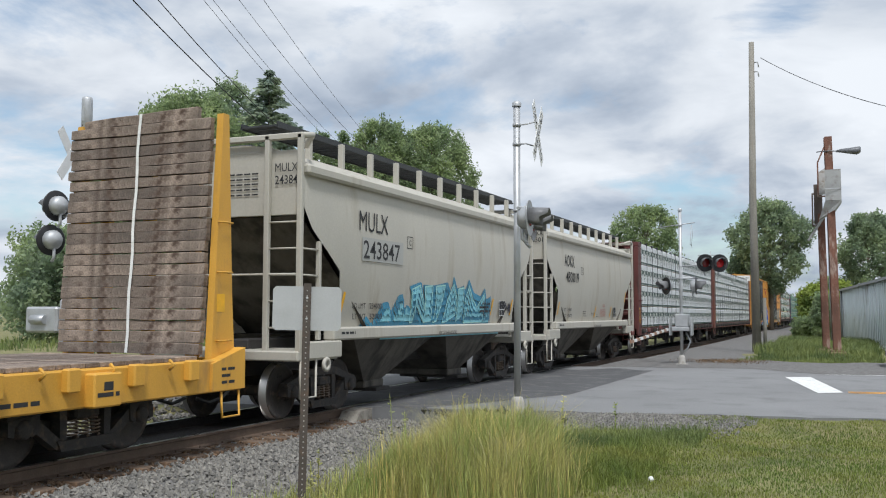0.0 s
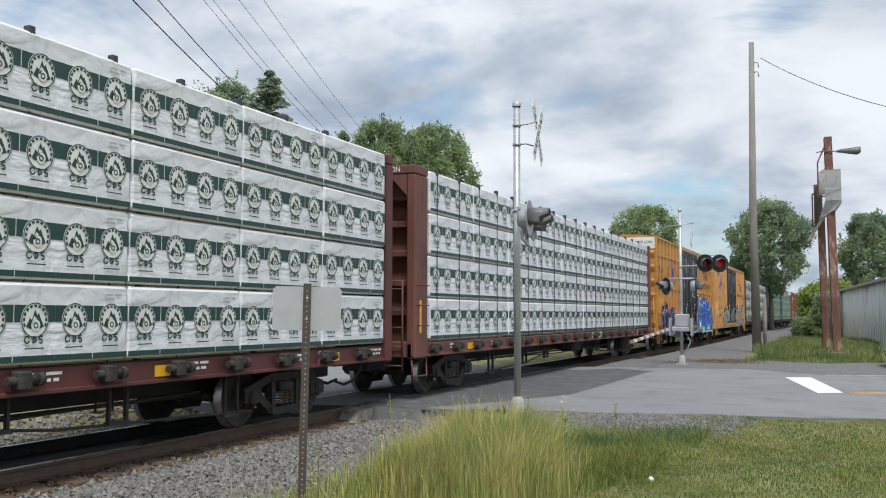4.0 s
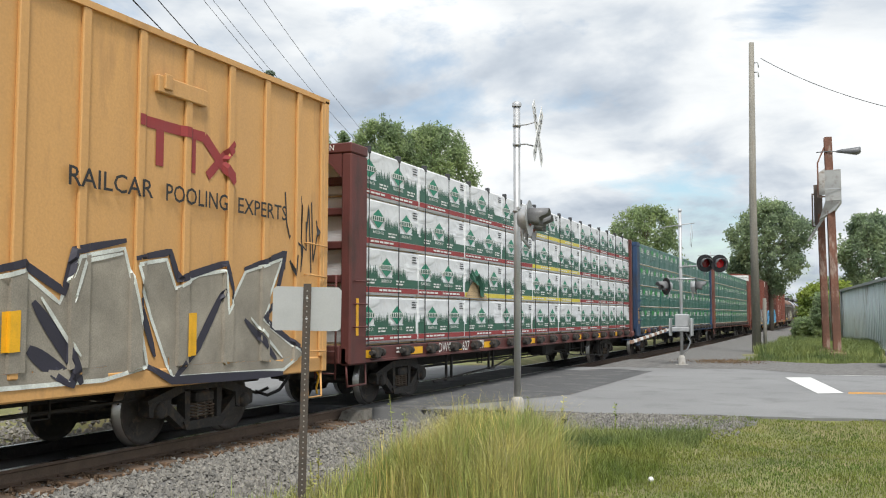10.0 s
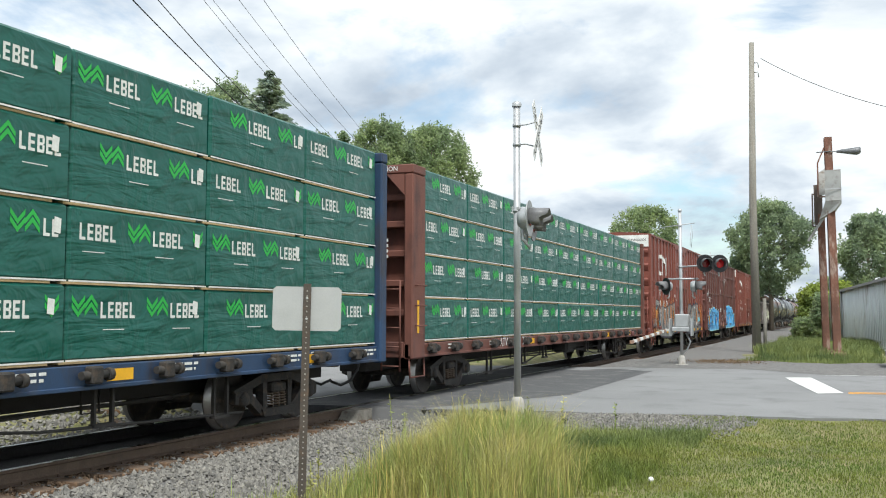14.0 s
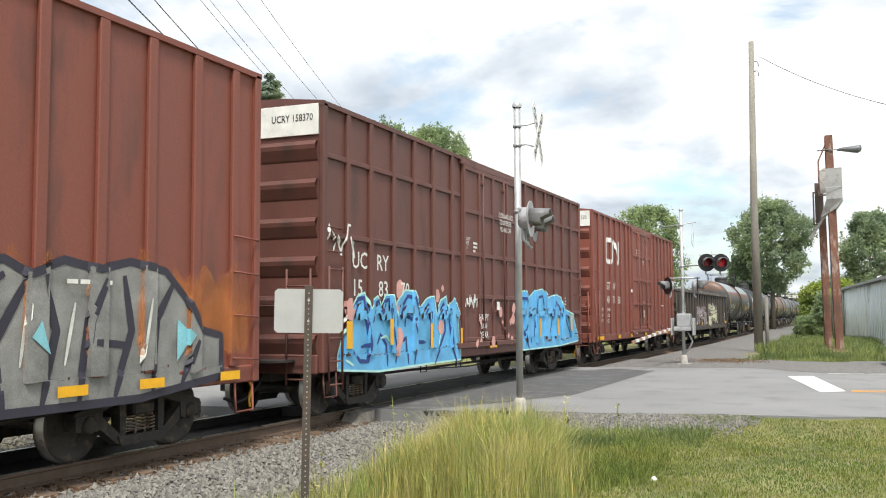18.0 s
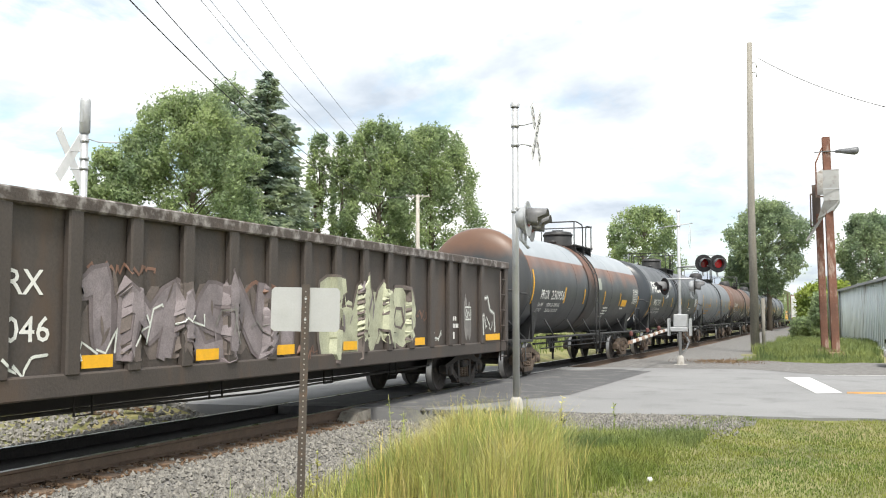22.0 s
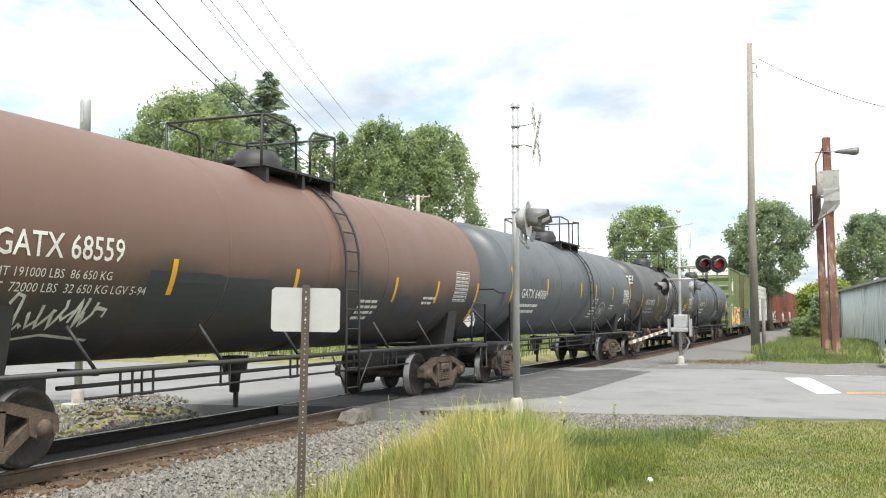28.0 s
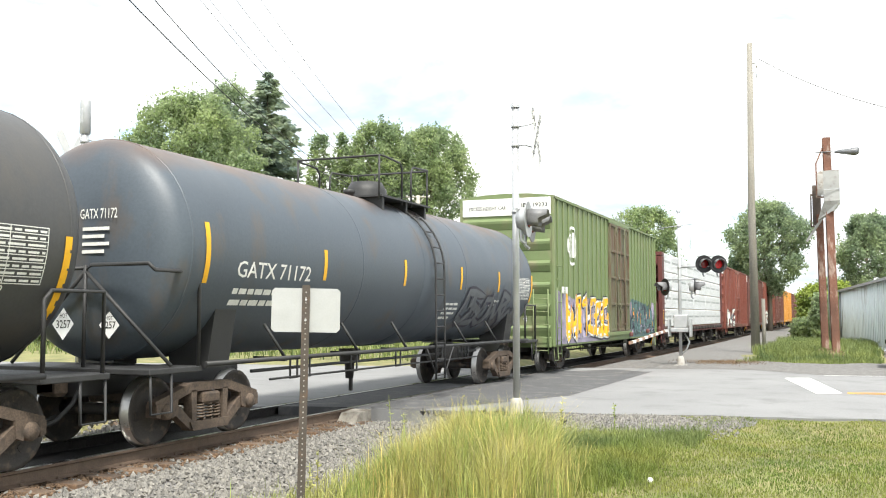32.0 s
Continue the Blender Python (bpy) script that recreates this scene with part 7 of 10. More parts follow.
def bundle_mesh(kind, L, h, variant):
    key = (kind, round(L, 2), variant)
    if key not in BUNDLES:
        wrap = wrap_green if kind == "chevron" else wrap_white
        # the front is a soft quilt: a grid that bulges a little between the straps
        g = Geo().box(0.0, 1.28, -L / 2, L / 2, 0, h, 0.035)
        make = {"badge": print_badges, "forest": print_forest_band, "gold": lambda a, b, c: print_forest_band(a, b, c, 5), "chevron": print_chevrons, "faded": print_faded}[kind]
        pg, pm = make(L - 0.02, h, 0.32 + 0.37 * variant)
        pg.v = [(x + 1.28, y, z) for x, y, z in pg.v]
        BUNDLES[key] = (g.mesh("lumber_pack", wrap), pg.mesh("print", *pm))
    return BUNDLES[key]


def center_beam(left, right, paint, label, sill_text, kind, load_label, gap=None, marks=(), bulk_text="", seed=0, load_at=None, look_="dark"):
    car, H = car_thing("centre_beam_car", left, right, label)
    low, deck, top = 0.86, 1.16, 4.7
    # deck and side sills
    g = Geo()
    g.box(-1.36, 1.36, -H + 0.05, H - 0.05, deck - 0.06, deck, 0.01)
    part("deck", g, under_dark, car)
    for s in (1, -1):
        g = Geo()
        g.box(s * 1.3 if s > 0 else -1.42, 1.42 if s > 0 else s * 1.3, -H, H, low + 0.02, deck - 0.02, 0.012)
        g.box(s * 1.3 if s > 0 else -1.46, 1.46 if s > 0 else s * 1.3, -H, H, low, low + 0.05, 0.008)
        part("side_sill", g, paint, car)
    g = Geo().box(-0.3, 0.3, -H + 0.3, H - 0.3, 0.55, 1.1, 0.02)
    for k in range(int(2 * H / 1.25)):
        y = -H + 0.9 + 1.25 * k
        g.box(-1.3, 1.3, y - 0.06, y + 0.06, low + 0.04, deck - 0.06)
    part("centre_sill", g, under_dark, car)
    # strap winches along the sill
    w = Geo().box(0, 0.14, -0.09, 0.09, -0.1, 0.1, 0.02).tube([(0.07, -0.2, 0), (0.07, 0.2, 0)], 0.05, 8).tube([(0.07, 0.2, 0), (0.07, 0.27, 0)], 0.075, 8).mesh("strap_winch", steel_dark)
    for k in range(int(2 * H / 1.26)):
        part("strap_winch", w, None, car, at=(1.43, -H + 1.0 + 1.26 * k, low + 0.17))
    # end bulkheads: sheet with corner posts, level ribs and a top beam
    for s in (-1, 1):
        y0 = s * H
        inn = s * (H - (0.62 if s < 0 else 0.24))      # the trailing wall is shallow, the load almost reaches the end
        wall = part("bulkhead", Geo().box(-1.32, 1.32, *sorted((inn, inn + s * 0.08)), deck, top - 0.02), paint, car)
        for x in (-1, 1):
            part("corner_post", Geo().box(*sorted((x * 1.30, x * 1.5)), *sorted((y0, inn)), low - 0.02, top - 0.165, 0.03), paint, wall)
            part("gusset", Geo().prism([(x * 1.3, top - 0.17), (x * 1.3, top - 0.6), (x * 0.9, top - 0.17)], "y", *sorted((y0 - s * 0.01, inn))), paint, wall)
        for z in (1.75, 2.35, 2.95, 3.55, 4.1):
            part("level_rib", Geo().box(-1.295, 1.295, *sorted((inn + s * 0.06, inn + s * (0.3 if s < 0 else 0.2))), z - 0.07, z + 0.07, 0.02), paint, wall)
        part("top_beam", Geo().box(-1.5, 1.5, *sorted((y0, inn)), top - 0.16, top + 0.02, 0.02), paint, wall)
        part("end_beam", Geo().box(-1.29, 1.29, *sorted((y0, y0 - s * 0.1)), low, low + 0.32, 0.02), paint, car)
    g = Geo()
    write_end(g, bulk_text, 0.2, -0.35, 3.72, -H + 0.29, 1.1)
    for k in range(4):
        for j in range(2):
            lines_y = -H + 0.31
            g.face([(-0.1 + 0.5 * j, lines_y, 3.2 - 0.11 * k), (0.3 + 0.5 * j, lines_y, 3.2 - 0.11 * k), (0.3 + 0.5 * j, lines_y, 3.26 - 0.11 * k), (-0.1 + 0.5 * j, lines_y, 3.26 - 0.11 * k)])
    write_end(g, "CAUTION", 0.1, 0.55, top - 0.11, -H - 0.004, 0.6)
    for text, y, size in sill_text:
        write(g, text, size, y, low + 0.07, 1.426)
    for k in range(9):
        lines(g, 1.426, -H + 2.0 + 2.6 * k, low + 0.2, [0.5, 0.45], 0.07, 0.035, seed=k + seed)
    part("lettering", g, decal_white, car)
    for y, wd in marks:
        g = Geo()
        panel(g, 1.4285, y, y + wd, low + 0.08, low + 0.22)
        part("yellow_plate", g, reflector, car)
    g = Geo()
    panel(g, 1.505, -H + 0.2, -H + 0.3, 1.35, 2.0)
    part("yellow_plate", g, reflector, car)
    # centre truss that the loads lean against
    g = Geo().box(-0.05, 0.05, -H + 0.6, H - 0.6, top - 0.25, top - 0.02, 0.01)
    n = int(2 * H / 2.2)
    for k in range(n + 1):
        y = -H + 0.7 + (2 * H - 1.4) * k / n
        g.box(-0.05, 0.05, y - 0.06, y + 0.06, deck, top - 0.2)
    part("centre_beam", g, paint, car)
    brake_rigging(car, H - 5.0)
    g = Geo().box(0.5, 1.05, 1.2, 2.3, 0.5, 0.95, 0.08)
    part("brake_reservoir", g, under_dark, car)
    for y, z in ((-H + 4.9, 0.3), (-H + 7.6, 0.42), (-H + 9.6, 0.5), (H - 9.0, 0.5), (H - 7.2, 0.42), (H - 4.9, 0.3)):
        g = Geo()
        for q in (0.0, 0.3):
            g.box(1.22, 1.27, y + q - 0.02, y + q + 0.02, z, low + 0.02)
        g.box(1.2, 1.29, y - 0.03, y + 0.33, z - 0.03, z + 0.015)
        part("rod_hanger", g, under_dark, car)
    for q in (-1, 1):
        part("pull_rod", Geo().tube([(1.24, q * (H - 4.2), 0.3), (1.24, q * (H - 8.0), 0.43), (1.1, q * 1.8, 0.62)], 0.02, 6), under_dark, car)
    sq = Geo()
    for z0, z1, y0, y1 in ((0.0, 0.26, 0.0, 0.02), (0.0, 0.26, 0.24, 0.26), (0.0, 0.02, 0.02, 0.24), (0.24, 0.26, 0.02, 0.24), (0.08, 0.18, 0.08, 0.18)):
        panel(sq, 1.4275, H - 2.6 + y0, H - 2.6 + y1, low + 0.0 + z0, low + z1)
    part("square_mark", sq, decal_white, car)
    g = Geo()
    grab(g, (1.4, -H + 0.05, low), (1.4, -H + 0.75, low), (0.02, 0, -0.38), 0.02)
    for z in (1.5, 1.9, 2.3):
        grab(g, (1.5, -H + 0.12, z), (1.5, -H + 0.5, z), (0.08, 0, 0))
    end_ladder(g, -H - 0.06, 0.85, 1.25, 0.6, 2.4)
    part("ladder", g, paint, car)
    truck(car, -H + 3.0, look_), truck(car, H - 3.0, look_)
    draft_gear(car, H)
    # the load: bundles in four tiers on each side of the beam
    mid = (left + right) / 2
    load = thing("lumber_load", (TRACK_X, mid, 0), load_label, "lumber", group="wrapped lumber on the freight train")
    TRAIN.append((load, mid))
    a, b = load_at or (-H + 0.68, H - 0.3)
    r = random.Random(seed)
    tier_h = 0.86
    spans = [(a, b)] if gap is None else [(a, gap[0]), (gap[1], b)]
    for tier in range(4):
        z = deck + 0.03 + tier * (tier_h + 0.03)
        for lo, hi in spans:
            n = max(1, round((hi - lo) / 2.52))
            w = (hi - lo) / n
            for k in range(n):
                kd = kind
                if kind == "forest" and (tier in (2, 3) and k in (4, 5) or tier == 1 and 2 <= k <= 5):
                    kd = "gold"
                wrap, pr = bundle_mesh(kd, w - 0.015, tier_h, (k + tier * 2 + seed) % 3)
                y = lo + (k + 0.5) * w
                off = r.uniform(-0.012, 0.012) + (0.05 if gap and seed == 1 and lo > 0 else 0.0)
                ob = part("lumber_pack", wrap, None, load, at=pose(0.13 + off, y, z, 0, 0, r.uniform(-0.15, 0.15)))
                part("print", pr, None, ob)
                if tier in (0, 3):
                    part("lumber_pack", wrap, None, load, at=pose(-0.1, y, z, 0, 0, 180))
            for k in range(int((hi - lo) / 2.5)):
                part("spacer_board", Geo().box(0.15, 1.395 if kind == "chevron" else 1.33, lo + k * 2.5, min(hi, lo + k * 2.5 + 2.35), z - 0.03, z, 0.004), lumber, load)
    st = Geo().box(1.37, 1.388, -0.005, 0.005, deck, deck + 3.56).box(1.30, 1.395, -0.045, 0.045, deck + 3.5, deck + 3.63, 0.01)
    st = st.mesh("strap", strap_mat)
    if kind in ("badge", "forest"):
        for k in range(int((b - a) / 1.26)):
            y = a + 0.35 + 1.26 * k
            if gap is None or not gap[0] - 0.1 < y < gap[1] + 0.1:
                part("strap", st, None, load, at=(0.042, y, 0))
    return car, load


center_beam(39.36, 62.98, bulk_brown, "maroon centre-beam flat car with end bulkheads", (("CN", -3.3, 0.2), ("626990", -2.6, 0.2)), "badge",
            "white-wrapped lumber bundles with green bands and round badges", gap=(-0.1, 0.06), load_at=(-11.1, 11.55), marks=((-9.4, 0.6), (-4.2, 0.5), (-0.9, 0.5), (5.2, 0.4), (9.5, 0.4)), bulk_text="CN 62699", seed=1)
center_beam(64.0, 88.86, bulk_rust, "rust-brown centre-beam flat car with end bulkheads", (("CN", 2.12, 0.2), ("626734", 2.82, 0.2)), "badge",
            "white-wrapped lumber bundles with green bands and round badges", gap=(1.02, 1.11), load_at=(-11.5, 12.16), marks=((-9.4, 0.5), (-4.0, 0.5), (6.2, 0.4), (9.4, 0.5)), bulk_text="CN 62673", seed=2)
car, load = center_beam(131.46, 155.1, bulk_brown, "maroon centre-beam flat car with end bulkheads", (("DWC", -7.75, 0.2), ("627", -6.4, 0.2), ("179", -5.4, 0.2)), "forest",
            "white-wrapped lumber bundles printed with green forest and red bands", marks=((-11.3, 0.7), (-9.2, 0.6), (-6.75, 0.3), (-5.03, 0.48), (-1.4, 0.4), (3.6, 0.4), (6.2, 0.4), (9.0, 0.4)), bulk_text="DWC 627", load_at=(-11.34, 11.56), seed=3)
# one wrap is torn open, its boards show
g = Geo()
shape(g, 1.437, [(-6.25, 2.1), (-4.75, 2.1), (-5.3, 2.3), (-5.55, 2.55), (-5.9, 2.42)], 0)
for k in range(4):
    panel(g, 1.439, -6.2 + 0.1 * k, -5.0 - 0.12 * k, 2.15 + 0.09 * k, 2.155 + 0.09 * k, 1)
part("bare_lumber", g, [lumber, tie_wood], load, "bare boards behind torn wrap")
g = Geo()
r = random.Random(6)
rows = []
for i in range(9):
    y = -6.05 + 0.11 * i
    rows.append([(1.45 + r.uniform(0, 0.09), y, 2.78 - 0.03 * i - 0.09 * j * (1.6 if i > 5 else 1) + r.uniform(-0.02, 0.02)) for j in range(4)])
for u, v in zip(rows, rows[1:]):
    for j in range(3):
        g.face([u[j], v[j], v[j + 1], u[j + 1]])
part("torn_flap", g, print_forest, load, "crumpled flap of torn dark green wrap")
center_beam(156.05, 179.65, bulk_blue, "blue centre-beam flat car with end bulkheads", (("732534", -8.1, 0.2),), "chevron",
            "dark green wrapped lumber bundles with white block print", marks=((-10.0, 0.6), (-5.2, 0.45), (-0.4, 0.45), (4.6, 0.45), (9.0, 0.5)), bulk_text="7325", seed=4)
center_beam(180.8, 204.3, bulk_rust, "rust-brown centre-beam flat car with end bulkheads", (("ATW", -6.4, 0.22), ("300", -4.6, 0.22)), "chevron",
            "dark green wrapped lumber bundles with white block print", marks=((-9.4, 0.3), (-4.0, 0.45), (-1.8, 0.45), (5.0, 0.45), (8.6, 0.5)), bulk_text="ATW 3006", seed=5)
center_beam(419.4, 443.0, bulk_brown, "maroon centre-beam flat car with end bulkheads", (), "faded", "plain white wrapped lumber bundles", seed=6)

# ------------------------------------------------------------------ train: covered hoppers
cream = mat("cream_hopper_paint", (0.46, 0.437, 0.38), 0.55, var=0.08, scale=0.8, bump=0.1, fine=30, stain=(0.38, 0.34, 0.27), amount=0.22, streak=6)
# grimy cream, darkened further so the colour holds the underside's shade
bay_grime_shade = mat("grimy_shaded_cream_paint", (0.1, 0.09, 0.074), 0.8, var=0.3, scale=1.2, bump=0.15, stain=(0.035, 0.031, 0.027), amount=0.6, streak=5)
grate = mat("dark_roof_grating", (0.055, 0.058, 0.06), 0.7, metal=0.3, var=0.2, scale=6, bump=0.4, fine=25)
patch = mat("grey_number_patch", (0.40, 0.40, 0.38), 0.6, var=0.06, bump=0.05)


def hopper_car(left, right, label, marks, number, tagged_side):
    car, H = car_thing("hopper_car", left, right, label)
    X = 1.48
    side = [(-H + 0.1, 4.05), (-H + 0.1, 3.25), (-H + 1.35, 2.42), (-H + 1.35, 1.5), (H - 1.35, 1.5), (H - 1.35, 2.42), (H - 0.1, 3.25), (H - 0.1, 4.05)]
    g = Geo()
    # gently bowed side sheets between the end slopes
    for s in (1, -1):
        rows = []
        for z in np.linspace(1.5, 4.05, 9):
            a = -H + 1.35 if z < 2.42 else (-H + 1.35 - (z - 2.42) / 0.83 * 1.25 if z < 3.25 else -H + 0.1)
            bow = X - 0.16 * ((z - 3.0) / 1.5) ** 2
            rows.append([(s * bow, y, z) for y in np.linspace(a, -a, 14)])
        g.rings(rows if s > 0 else [q[::-1] for q in rows], smooth=True, caps=False, closed=False)
    part("side_sheet", g, cream, car)
    for s in (1, -1):
        part("top_chord", Geo().box(*sorted((s * 1.30, s * 1.53)), -H + 0.15, H - 0.15, 3.95, 4.13, 0.04), cream, car)
        part("side_sill", Geo().box(*sorted((s * 1.28, s * 1.5)), -H + 1.05, H - 1.05, 1.28, 1.5, 0.03), cream, car)
    g = Geo()
    arc = [(1.42, 4.08), (1.2, 4.28), (0.8, 4.42), (0.3, 4.48), (-0.3, 4.48), (-0.8, 4.42), (-1.2, 4.28), (-1.42, 4.08)]
    g.prism(arc, "y", -H + 0.12, H - 0.12)
    part("roof", g, cream, car)
    # end walls and slope sheets
    for s in (-1, 1):
        g = Geo()
        g.box(-1.42, 1.42, *sorted((s * (H - 0.08), s * (H - 0.2))), 3.3, 4.35, 0.01)
        y0, y1 = s * (H - 0.12), s * (H - 2.6)
        q = [(-1.4, y0, 3.3), (1.4, y0, 3.3), (1.4, y1, 1.35), (-1.4, y1, 1.35)]
        part("end_wall", g, cream, car)
        # slope sheet: the shade under the end is painted in with the grime
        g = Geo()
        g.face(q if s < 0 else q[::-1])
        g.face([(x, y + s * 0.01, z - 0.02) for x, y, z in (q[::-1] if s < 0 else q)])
        part("end_slope", g, bay_grime_shade, car, "grimy end slope sheet with shade painted in")
        g = Geo()
        for x in (1.46, 0.85, -1.46):
            g.box(x - 0.045, x + 0.045, *sorted((s * (H + 0.05), s * (H - 0.04))), 1.12, 4.58, 0.012)
        g.box(-1.5, 1.5, *sorted((s * (H + 0.05), s * (H - 0.05))), 4.5, 4.6, 0.015)
        g.tube([(1.46, s * H, 4.56), (1.46, s * (H - 0.35), 4.62), (1.2, s * (H - 0.6), 4.5)], 0.05, 8)
        g.box(1.42, 1.5, *sorted((s * (H - 0.55), s * (H - 0.62))), 1.3, 2.9, 0.01)
        z = 1.5
        while z < 3.4:
            g.tube([(1.46, s * H, z), (1.46, s * (H - 0.58), z)], 0.017, 6) if z < 3.0 else None
            g.tube([(0.85, s * H, z), (1.46, s * H, z)], 0.017, 6)
            z += 0.42
        g.tube([(-1.4, s * H, 2.35), (1.4, s * H, 2.35)], 0.02, 6)
        part("end_ladder", g, cream, car)
        g = Geo().box(-1.5, 1.5, *sorted((s * (H + 0.1), s * (H - 1.2))), 0.98, 1.14, 0.02).box(1.32, 1.52, *sorted((s * (H - 0.2), s * (H - 1.3))), 1.0, 1.28, 0.02)
        g.lathe([(0.06, 1.5), (0.12, 1.51), (0.12, 1.55), (0.06, 1.56), (0.06, 1.5)], "x", 12, at=(0, s * (H - 0.75), 0.9))
        grab(g, (1.48, s * (H - 0.02), 1.0), (1.48, s * (H - 0.5), 1.0), (0.0, 0, -0.6), 0.02)
        part("end_platform", g, cream, car)
    # discharge bays, their paint dark with grime and with the shade below the body
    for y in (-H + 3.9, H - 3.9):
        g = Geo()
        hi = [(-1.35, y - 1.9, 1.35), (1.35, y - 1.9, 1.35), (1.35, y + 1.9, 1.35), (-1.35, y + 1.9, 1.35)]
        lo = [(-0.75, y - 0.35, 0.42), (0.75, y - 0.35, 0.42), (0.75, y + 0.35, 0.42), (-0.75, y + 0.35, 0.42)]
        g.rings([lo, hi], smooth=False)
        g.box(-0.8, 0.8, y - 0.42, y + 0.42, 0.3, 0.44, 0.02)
        part("discharge_bay", g, bay_grime_shade, car)
        part("outlet_gate", Geo().box(-0.5, 1.0, y - 0.3, y + 0.3, 0.24, 0.31, 0.01), under_dark, car)
    part("centre_sill", Geo().box(-0.3, 0.3, -H, H, 0.7, 1.05, 0.02), under_dark, car)
    # roof walk on brackets
    g = Geo()
    y = -H + 0.1
    while y < H - 0.1:
        g.box(0.25, 0.95, y, y + 0.22, 4.76, 4.79)
        y += 0.26
    g.box(0.24, 0.27, -H + 0.1, H - 0.1, 4.74, 4.84).box(0.93, 0.96, -H + 0.1, H - 0.1, 4.74, 4.84)
    g.box(-0.5, 0.1, -H + 0.6, H - 0.6, 4.47, 4.6, 0.03)
    part("roof_walk", g, grate, car)
    br = Geo().box(-0.05, 0.05, -0.05, 0.05, 0, 0.46, 0.01).mesh("walk_bracket", cream)
    for k in range(10):
        part("walk_bracket", br, None, car, at=(1.06, -H + 0.9 + (2 * H - 1.8) * k / 9, 4.3))
    part("centre_truss", Geo().box(-0.25, 0.25, -H + 0.4, H - 0.4, 0.9, 1.3, 0.02), under_dark, car)
    at = lambda y, z: X - 0.16 * ((z - 3.0) / 1.5) ** 2
    flat = lambda y, z: at(y, z) + 0.012
    g = Geo()
    if tagged_side:
        k = Geo()
        for z0 in (2.66,):
            stroke(k, flat, [(-H + 2.05, 2.88), (-H + 3.75, 2.88)], 0.42, 0, 0.0)
        part("number_patch", k, patch, car)
    write(g, marks, 0.36 if not tagged_side else 0.36, -H + 1.95, 3.2, X + 0.004, 1.15)
    write(g, number, 0.32, -H + 2.1, 2.72, X + 0.014, 1.5)
    for k, (a, b) in enumerate((("LD LMT", "234000"), ("LT WT", "52000"))):
        write(g, a, 0.1, -H + 1.85, 1.82 - 0.19 * k, X - 0.07, 0.5), write(g, b, 0.1, -H + 2.5, 1.82 - 0.19 * k, X - 0.07, 0.5)
    write(g, "C", 0.1, -H + 4.04, 3.07, X + 0.006)
    for q in ((3.95, 3.965, 3.0, 3.24), (4.2, 4.215, 3.0, 3.24), (3.95, 4.215, 3.0, 3.015), (3.95, 4.215, 3.225, 3.24)):
        panel(g, X + 0.005, -H + q[0], -H + q[1], q[2], q[3])
    lines(g, 1.504, -H + 1.3, 1.38, [0.5], 0.06, 0.04, seed=4)
    if tagged_side:
        lines(g, X - 0.05, H - 3.9, 1.95, [0.7, 0.6, 0.7], seed=3), lines(g, X - 0.05, H - 2.4, 2.0, [0.3, 0.3], seed=5)
    if not tagged_side:
        lines(g, X - 0.062, -1.64, 1.8, [0.42, 0.36, 0.45], 0.07, 0.022, seed=8), lines(g, X - 0.064, -0.54, 1.75, [0.37, 0.38], 0.06, 0.02, seed=9)
        lines(g, X - 0.068, 0.16, 1.69, [0.25, 0.38], 0.05, 0.018, seed=10)
    write(g, "VENT CAR WHEN UNLOADING", 0.08, -0.5, 1.29, 1.504, 1.0)
    write_end(g, marks, 0.14, 0.95, 4.0, -H + 0.05, 0.42), write_end(g, number[:5], 0.14, 0.95, 3.8, -H + 0.05, 0.42)
    for k in range(5):
        x = 0.05
        while x < 0.6:
            g.face([(x, -H + 0.06, 3.98 - 0.085 * k), (x + 0.12, -H + 0.06, 3.98 - 0.085 * k), (x + 0.12, -H + 0.06, 4.005 - 0.085 * k), (x, -H + 0.06, 4.005 - 0.085 * k)])
            x += 0.15
    part("lettering", g, decal_black, car)
    g = Geo()
    u, w = (H, 0.0) if tagged_side else (5.27, -0.06)
    panel(g, X - 0.062, u - 2.52, u - 2.12, 1.68 + w, 2.06 + w)
    board = part("notice_plate", g, decal_white, car)
    g = Geo()
    for y0, y1, z0, z1 in ((-2.5, -2.33, 1.85, 2.04), (-2.31, -2.14, 1.85, 2.04), (-2.5, -2.33, 1.7, 1.83), (-2.31, -2.14, 1.7, 1.83)):
        panel(g, X - 0.058, u + y0, u + y1, z0 + w, z1 + w)
    part("print", g, decal_black, board)
    if not tagged_side:
        g = Geo()
        write(g, "WARNING", 0.1, 0.98, 1.98, X - 0.055, 0.51)
        lines(g, X - 0.06, 0.72, 1.86, [0.8, 0.82, 0.88, 0.8], 0.07, 0.03, seed=12)
        part("warning_print", g, mat("faded_red_print", (0.4, 0.13, 0.1), 0.7, var=0.2, bump=0.03), car, "faded red warning print")
    g = Geo()
    for y, z in ((-H + 1.45, 1.7), (H - 4.6, 1.7), (H - 3.05, 1.7), (H - 1.6, 1.7)) if tagged_side else ((-H + 1.45, 1.7), (0.05, 1.61), (2.36, 1.61), (H - 1.42, 2.18)):
        stroke(g, flat, [(y, z), (y + 0.08, z + 0.4)], 0.08, 0, 0)
    part("yellow_plate", g, reflector, car)
